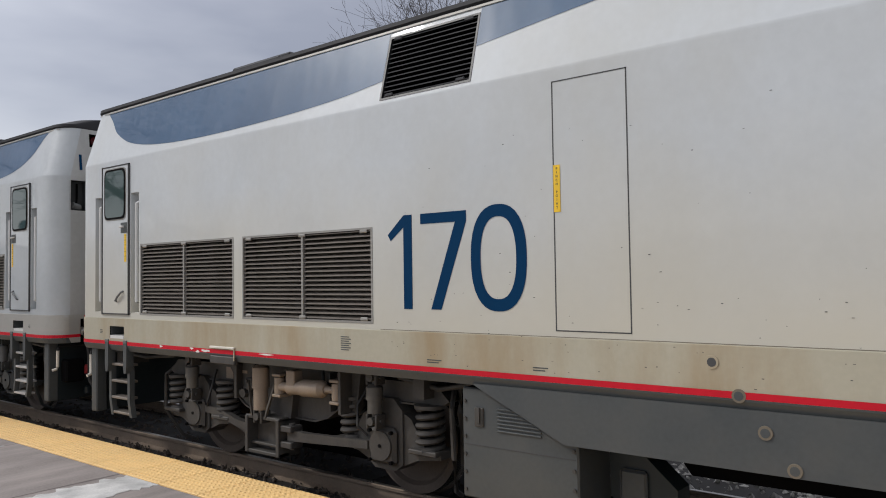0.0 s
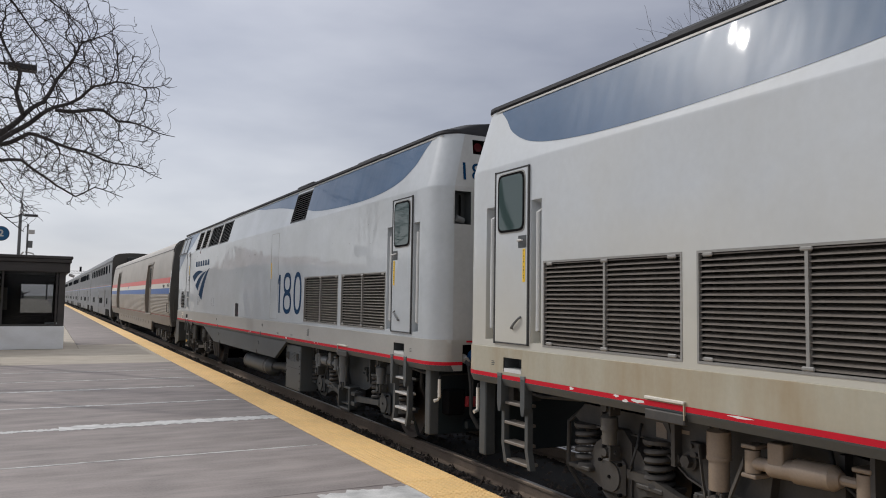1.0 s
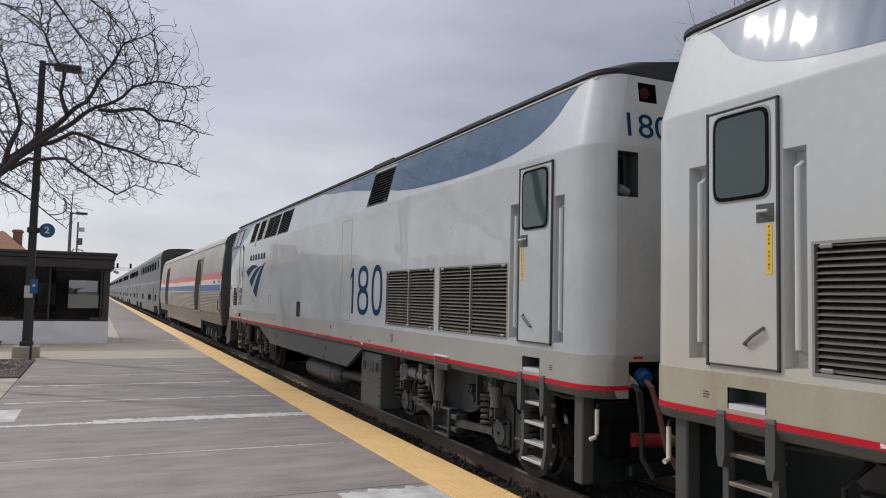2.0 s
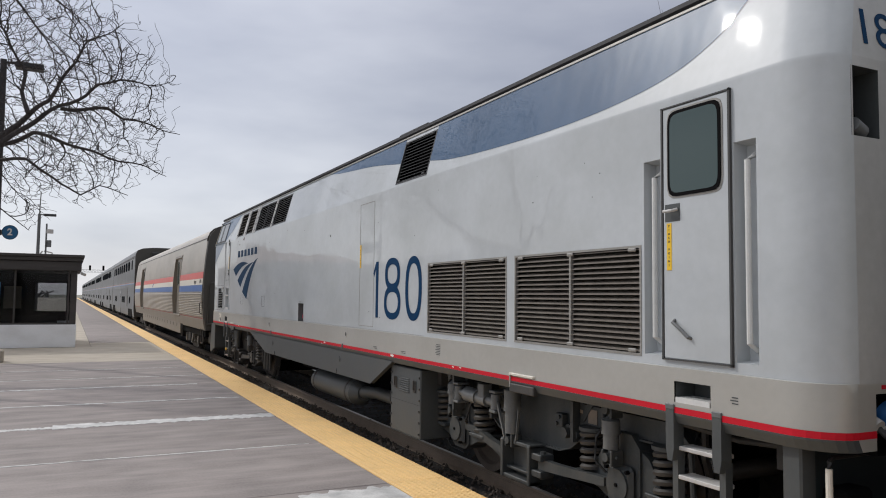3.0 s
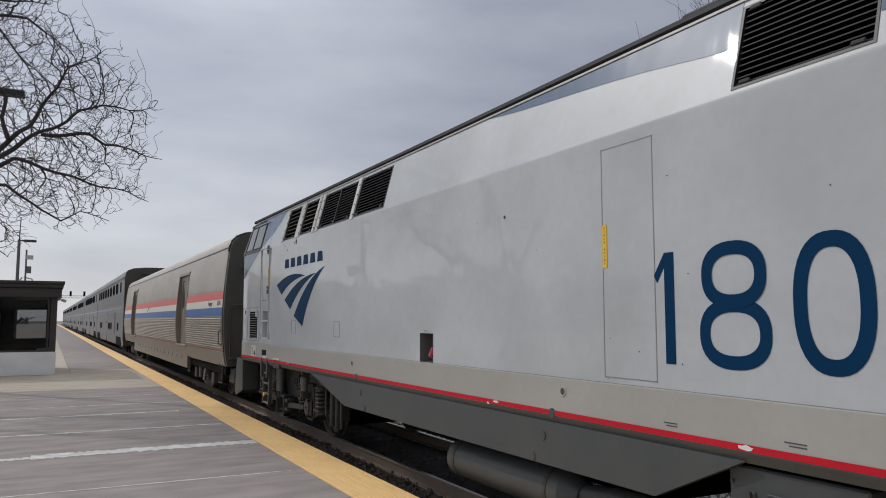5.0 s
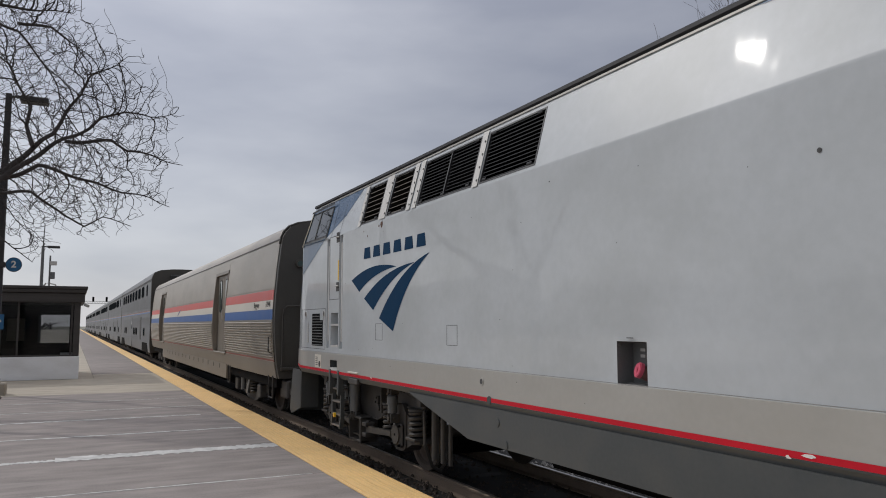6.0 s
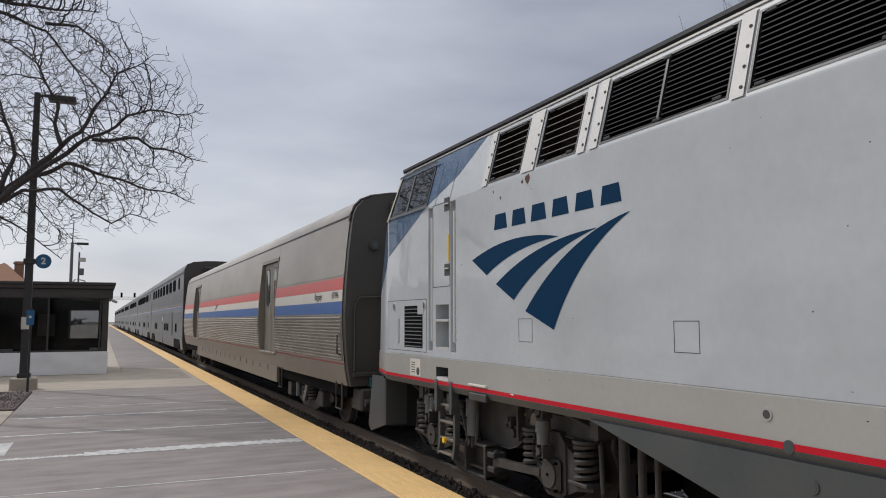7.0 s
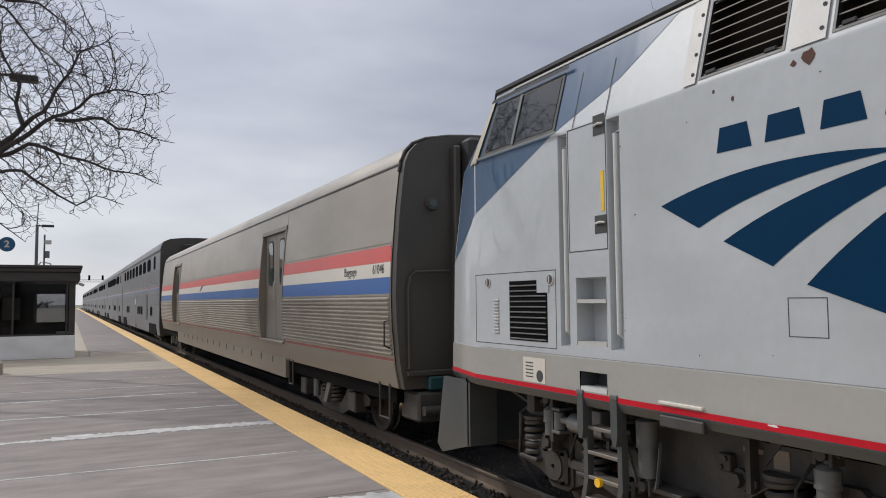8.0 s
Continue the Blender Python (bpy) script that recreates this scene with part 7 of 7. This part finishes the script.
def near_tree():
    """Bare tree whose low limbs reach over the platform; fine wood grows from the limbs into the crown's room."""
    rng = np.random.default_rng(11)
    t = thing("bare_tree", "bare leafless tree with spreading crooked branches", "tree")
    base = Vector((-6.0, 20.8, 0.0))
    tr = Geo().tube([base + Vector((0, 0, -0.1)), base + Vector((0.05, 0, 0.8)), base + Vector((-0.05, 0.05, 2.0)), base + Vector((0.1, 0, 3.3))], 0.26, 12, 0.2)
    part("trunk", tr, M_BARK, t, smooth=True)
    # limbs: distance along x, depth and height, with radius at the root
    limbs = [([(-5.9, 3.1), (-4.4, 3.5), (-3.2, 4.1), (-2.2, 4.8), (-1.5, 5.6), (-0.9, 6.2), (-0.5, 6.6), (-0.25, 7.2), (0.1, 7.7), (0.3, 8.2), (1.1, 8.8)], 0.1, 0.135),
             ([(-4.4, 3.5), (-3.0, 4.1), (-2.1, 4.7), (-1.5, 5.35), (-0.75, 5.95), (-0.2, 6.4), (0.3, 6.7), (0.6, 7.0), (1.1, 7.2), (1.7, 7.15), (2.3, 7.3)], -0.5, 0.10),
             ([(-1.5, 5.35), (-1.1, 5.5), (-0.75, 5.7), (-0.2, 5.5), (0.4, 5.3), (1.1, 5.1), (1.7, 5.0), (2.2, 4.8)], -0.9, 0.05),
             ([(-2.1, 4.7), (-1.7, 5.0), (-0.85, 4.95), (-0.5, 4.7), (-0.15, 4.4), (0.3, 4.2), (0.7, 4.4), (1.3, 4.25)], -1.1, 0.042),
             ([(-0.2, 6.4), (0.8, 6.45), (1.2, 6.2), (1.8, 6.1), (2.5, 5.9)], -0.7, 0.045),
             ([(-5.9, 3.3), (-5.2, 6.0), (-4.8, 8.6), (-3.8, 10.1), (-2.6, 9.7), (-2.0, 9.5), (-1.4, 9.3), (-1.0, 8.8), (-0.7, 8.4), (-0.45, 8.0), (-0.35, 7.5)], 0.7, 0.13),
             ([(-1.4, 9.3), (-0.65, 9.5), (-0.25, 9.3), (0.2, 9.0)], 0.8, 0.04),
             ([(-2.6, 9.7), (-1.7, 9.8), (-0.9, 9.85), (-0.2, 10.0)], 0.5, 0.05),
             ([(-0.9, 6.2), (-1.1, 6.8), (-1.05, 7.3), (-1.6, 8.4), (-1.75, 8.9)], 0.4, 0.05),
             ([(-4.4, 3.5), (-2.9, 4.45), (-2.2, 4.3), (-1.8, 4.1), (-1.4, 3.8), (-1.0, 3.5), (-0.8, 3.3)], -1.2, 0.045),
             ([(-2.2, 4.8), (-2.0, 6.0), (-2.1, 6.5), (-2.35, 7.3), (-2.8, 8.3)], 0.9, 0.06),
             ([(-5.9, 3.2), (-7.1, 5.2), (-8.2, 7.5)], 0.5, 0.14)]
    nodes, parent, lead = [], [], []
    for path, depth, r in limbs:
        fine = []
        for (x0, z0), (x1, z1) in zip(path, path[1:]):
            n = max(2, int(math.hypot(x1 - x0, z1 - z0) / 0.14))
            fine += [(x0 + (x1 - x0) * q / n, z0 + (z1 - z0) * q / n) for q in range(n)]
        fine.append(path[-1])
        m = len(fine)
        pts = []
        for q, (x, z) in enumerate(fine):
            f = q / (m - 1)
            a, b = math.sin(q * 0.9 + depth * 5), math.sin(q * 0.53 + depth * 11)
            y = 20.8 + depth * min(1, f * 2.5) * (0.6 + 0.5 * f) + 0.05 * b
            pts.append((x + 0.02 * b, y, z + 0.025 * a))
        g = Geo().tube(pts, r * 1.15, 8, 0.008)
        part("limb", g, M_BARK, t, smooth=True)
        for q, p in enumerate(pts):
            if p[0] > -5.2 and q > 1:
                nodes.append(p)
                parent.append(-1)
                lead.append(np.array(pts[q]) - np.array(pts[q - 1]))
    crown = [(-4.6, 12.3), (-1.0, 12.9), (0.0, 11.0), (-0.1, 10.0), (0.15, 9.7), (0.7, 9.25), (1.4, 8.95), (2.0, 8.2), (2.3, 7.8), (2.4, 7.3), (2.42, 5.9), (2.1, 4.85), (1.4, 4.25), (0.7, 3.9),
             (-0.2, 4.0), (-0.75, 3.2), (-1.2, 3.5), (-2.2, 3.7), (-4.2, 4.4)]
    goal = []
    while len(goal) < 5200:
        x, z = rng.uniform(-4.6, 2.7), rng.uniform(3.2, 12.9)
        soft = rng.uniform(0.68, 1.0)
        if inside(crown, -1.4 + (x + 1.4) / soft, 7.2 + (z - 7.2) / soft):
            goal.append((x, 20.8 + rng.uniform(-1.9, 1.6) * (1 - 0.3 * max(0, x) / 2.6), z))
    goal = np.array(goal)
    pts = np.array(nodes)
    root = len(nodes)
    near = np.full(len(goal), -1)
    dist = np.full(len(goal), 9e9)
    for k in range(0, len(goal), 200):
        d = np.linalg.norm(goal[k:k + 200, None] - pts[None], axis=2)
        near[k:k + 200], dist[k:k + 200] = d.argmin(1), d.min(1)
    alive = np.ones(len(goal), bool)
    step, born = 0.10, 0
    for _ in range(36):
        live = np.where(alive & (dist < 2.2))[0]
        if not len(live):
            break
        pull = collections.defaultdict(lambda: np.zeros(3))
        for k in live:
            v = goal[k] - nodes[near[k]]
            pull[near[k]] = pull[near[k]] + v / (np.linalg.norm(v) + 1e-6)
        fresh = []
        for a, v in pull.items():
            away = np.array(nodes[a]) - np.array((-3.6, 20.8, 4.4))
            v = v / (np.linalg.norm(v) + 1e-6) + 1.0 * lead[a] / (np.linalg.norm(lead[a]) + 1e-6) + 0.12 * away / np.linalg.norm(away) + rng.normal(0, 0.26, 3)
            v = v / np.linalg.norm(v) * step * rng.uniform(0.8, 1.2)
            nodes.append(tuple(np.array(nodes[a]) + v))
            parent.append(a)
            lead.append(v)
            fresh.append(len(nodes) - 1)
        new_pts = np.array([nodes[a] for a in fresh])
        for k in range(0, len(goal), 400):
            d = np.linalg.norm(goal[k:k + 400, None] - new_pts[None], axis=2)
            q, w = d.argmin(1), d.min(1)
            better = w < dist[k:k + 400]
            near[k:k + 400] = np.where(better, np.array(fresh)[q], near[k:k + 400])
            dist[k:k + 400] = np.where(better, w, dist[k:k + 400])
        alive &= dist > 0.10
    # every tip runs on a little way outwards
    has_kid = set(parent)
    for a in [k for k in range(root, len(nodes)) if k not in has_kid]:
        v = np.array(lead[a]) / np.linalg.norm(lead[a])
        out = np.array(nodes[a]) - np.array((-3.2, 20.8, 4.6))
        for _ in range(rng.integers(1, 4)):
            v = v + 0.5 * out / np.linalg.norm(out) + rng.normal(0, 0.28, 3)
            v = v / np.linalg.norm(v)
            nodes.append(tuple(np.array(nodes[a]) + v * rng.uniform(0.06, 0.11)))
            parent.append(a)
            a = len(nodes) - 1
    # thickness from the number of tips that each piece carries
    tips = [0] * len(nodes)
    kids = collections.defaultdict(list)
    for a in range(len(nodes) - 1, root - 1, -1):
        tips[a] = max(1, tips[a])
        kids[parent[a]].append(a)
        tips[parent[a]] += tips[a]
    size = lambda a: min(0.04, 0.0060 * tips[a] ** 0.40)
    twigs = Geo()
    heads = [b for a in range(root) for b in kids[a]]
    while heads:
        a = heads.pop()
        chain = [parent[a], a]
        while kids[a]:
            nxt = max(kids[a], key=lambda b: tips[b])
            heads += [b for b in kids[a] if b != nxt]
            chain.append(nxt)
            a = nxt
        twigs.tube([nodes[b] for b in chain], size(chain[1]), 3, 0.0050)
    tagged(part("fine_wood", twigs, M_BARK, t, "dense fine bare wood"), kind="stuff")
    return t


near_tree()


def far_tree(x, y, h, seed):
    rng = np.random.default_rng(seed)
    t = thing("background_tree", "bare grey tree standing behind the train", "tree", "trees behind the train")
    g = Geo()
    b = Vector((x, y, -0.6))
    g.tube([b, b + Vector((0.1, 0, h * 0.2)), b + Vector((0, 0.1, h * 0.4))], h * 0.022, 8, h * 0.016)
    part("trunk", g, M_BARK, t)
    c = Geo()
    for i in range(24):
        a = i * 2.4
        d = Vector((math.cos(a) * 0.48, math.sin(a) * 0.48, 1)).normalized()
        grow(rng, c, b + Vector((0, 0, h * (0.20 + 0.010 * i))), d, h * rng.uniform(0.36, 0.52), h * 0.0045, 1, 0.4, 0.3)
    part("crown", c, M_BARK, t)


far_tree(21.9, 20.9, 9.6, 9)
far_tree(24.0, 20.0, 13.6, 5)
far_tree(27.0, 21.0, 17.5, 6)


# ---------- distance ----------
def utility_pole():
    p = thing("utility_pole", "tall pole with a lamp arm, boxes and braces", "pole")
    x, y = -2.0, 62.0
    part("pole", Geo().cyl((x, y, -0.3), (x, y, 7.6), 0.13, 0.10, 12).cyl((x, y, 7.6), (x + 0.05, y, 9.2), 0.035, n=8), M_DGREY, p)
    part("lamp_arm", Geo().box(x, x + 1.0, y - 0.04, y + 0.04, 7.5, 7.58).bevel(x + 0.3, x + 1.1, y - 0.15, y + 0.15, 7.45, 7.62, 0.02), M_POST, p)
    part("second_mast", Geo().cyl((x + 0.5, y, 4), (x + 0.5, y, 6.9), 0.06, n=8), M_DGREY, p)
    part("aerial_box", Geo().bevel(x + 0.5, x + 0.95, y - 0.1, y + 0.1, 6.2, 6.5, 0.02), M_STEEL, p)
    part("junction_box", Geo().bevel(x + 0.55, x + 0.85, y - 0.12, y + 0.12, 5.2, 5.7, 0.02), M_DGREY, p)
    part("brace", Geo().tube([(x + 0.4, y, 4.9), (x + 0.9, y, 4.8), (x + 1.3, y, 4.1)], 0.05), M_STEEL, p)
    part("brace", Geo().tube([(x + 0.3, y, 4.9), (x - 0.1, y, 4.3), (x - 0.3, y, 3.8)], 0.05), M_STEEL, p)


utility_pole()


def gantry():
    g = thing("signal_gantry", "grey lattice signal bridge with signal heads", "signal")
    y, x0, x1, zt = 300.0, 0.6, 16.0, 9.6
    for x in (x0, x1):
        part("mast", Geo().bevel(x - 0.25, x + 0.25, y - 0.25, y + 0.25, -0.5, zt + 0.8, 0.03), M_DGREY, g)
    for z in (zt, zt + 0.8):
        part("chord", Geo().box(x0, x1, y - 0.1, y + 0.1, z - 0.06, z + 0.06), M_DGREY, g)
    br = Geo()
    for i in range(14):
        a = x0 + (x1 - x0) * i / 14
        br.tube([(a, y, zt), (a + 0.55, y, zt + 0.8), (a + 1.1, y, zt)], 0.04, 4)
    part("lattice", br, M_DGREY, g)
    for x in (3.4, 6.6, 11.0):
        part("signal_head", Geo().bevel(x - 0.35, x + 0.35, y - 0.6, y - 0.3, zt + 0.6, zt + 2.4, 0.05).cyl((x, y - 0.3, zt + 1.5), (x, y - 0.6, zt + 1.5), 0.3), M_BLACK, g)


gantry()


def station_house():
    h = thing("station_house", "brown brick house with a terracotta hipped roof and chimney", "house")
    x0, x1, y0, y1 = -18, -4.2, 58, 70
    part("wall", Geo().box(x0, x1, y0, y1, -0.3, 4.0), M_BRICK, h)
    e = 0.6
    a = [(x0 - e, y0 - e, 4.0), (x1 + e, y0 - e, 4.0), (x1 + e, y1 + e, 4.0), (x0 - e, y1 + e, 4.0), (-13.0, 64, 5.5), (-9.0, 64, 5.5)]
    part("roof", Geo().add(a, [(0, 1, 5, 4), (1, 2, 5), (2, 3, 4, 5), (3, 0, 4), (0, 3, 2, 1)]), M_TERRA, h)
    b = [(-9.6, y0 - 1.5, 3.9), (-3.9, y0 - 1.5, 3.9), (-3.9, y0 + 6, 3.9), (-9.6, y0 + 6, 3.9), (-6.1, y0 + 2, 5.85), (-6.1, y0 + 4, 5.85)]
    part("gable_roof", Geo().add(b, [(0, 1, 4), (1, 2, 5, 4), (3, 0, 4, 5), (2, 3, 5)]), M_TERRA, h)
    part("chimney", Geo().bevel(-5.45, -4.9, 59.6, 60.2, 4.4, 5.95, 0.03).bevel(-5.52, -4.83, 59.53, 60.27, 5.75, 5.88, 0.02), M_BRICK, h)


station_house()


def far_woods():
    """Low ragged line of bare woods and roofs at the horizon, all round."""
    rng = np.random.default_rng(2)
    g = Geo()
    for i in range(420):
        a = rng.uniform(0, 2 * math.pi)
        r = rng.uniform(330, 480)
        x, y = r * math.sin(a), r * math.cos(a)
        if abs(math.atan2(x - CX, y)) < 0.03:
            continue
        w, h = rng.uniform(5, 12), rng.uniform(5, 9)
        if -2.7 < math.atan2(x, y) < -0.35:
            x, y, h = x * 0.4, y * 0.4, rng.uniform(8, 13)
        if y > 100 and -0.2 < math.atan2(x, y) < 0.2:
            h *= 0.5
        for k in range(7):
            q = Vector((x + rng.normal(0, w * 0.4), y + rng.normal(0, w * 0.4), -0.6))
            g.tube([q, q + Vector((rng.normal(0, 0.8), rng.normal(0, 0.8), h * 0.6)), q + Vector((rng.normal(0, 2), rng.normal(0, 2), h))], w * 0.10, 5, 0.3)
    me = g.mesh("far_woods", M_FAR)
    tagged(new("far_woods", me), "hazy low line of bare woods on the horizon", "woods", kind="stuff")


far_woods()


# ---------- motion of the train ----------
def travel(t):
    """How far the train still has to run, by time."""
    return (((-0.000246 * t + 0.002366) * t - 0.071922) * t - 2.304187) * t + 7.511369


RUN = [(0.0, 7.498), (0.5, 6.364), (1.0, 5.142), (1.5, 3.882), (1.7, 3.360), (2.8, 0.533), (3.0, -0.000), (3.5, -1.375), (4.0, -2.764), (4.5, -4.200), (4.7, -4.776), (5.8, -8.073), (6.0, -8.701), (6.5, -10.299), (7.0, -11.915), (7.5, -13.611), (8.0, -15.312)]


def motions():
    at = dict(RUN)
    times = list(at)
    walk(loco_lead, [(t, pose(CX, 2.4 + at[t], 0, 0, 0, 180)) for t in times])
    walk(loco_second, [(t, pose(CX, 2.4 + at[t], 0)) for t in times])
    walk(bag, [(t, pose(CX, 24.16 + at[t], 0)) for t in times])
    for k, c in enumerate(coaches):
        walk(c, [(t, pose(CX, 51.15 + 25.95 * k + at[t], 0)) for t in times])
    spin = [i * 0.2 for i in range(41)]
    every = [o for o in scene.objects if o.data is WHEEL and o.parent and not o.parent.name.startswith("double_deck_coach.")]
    for w in every:
        s = -1 if w.parent is loco_lead else 1
        hub = w.matrix_basis.translation.copy()
        walk(w, [(t, Matrix.Translation(hub) @ Matrix.Rotation(s * (7.511 - travel(t)) / 0.508, 4, "X")) for t in spin])


motions()
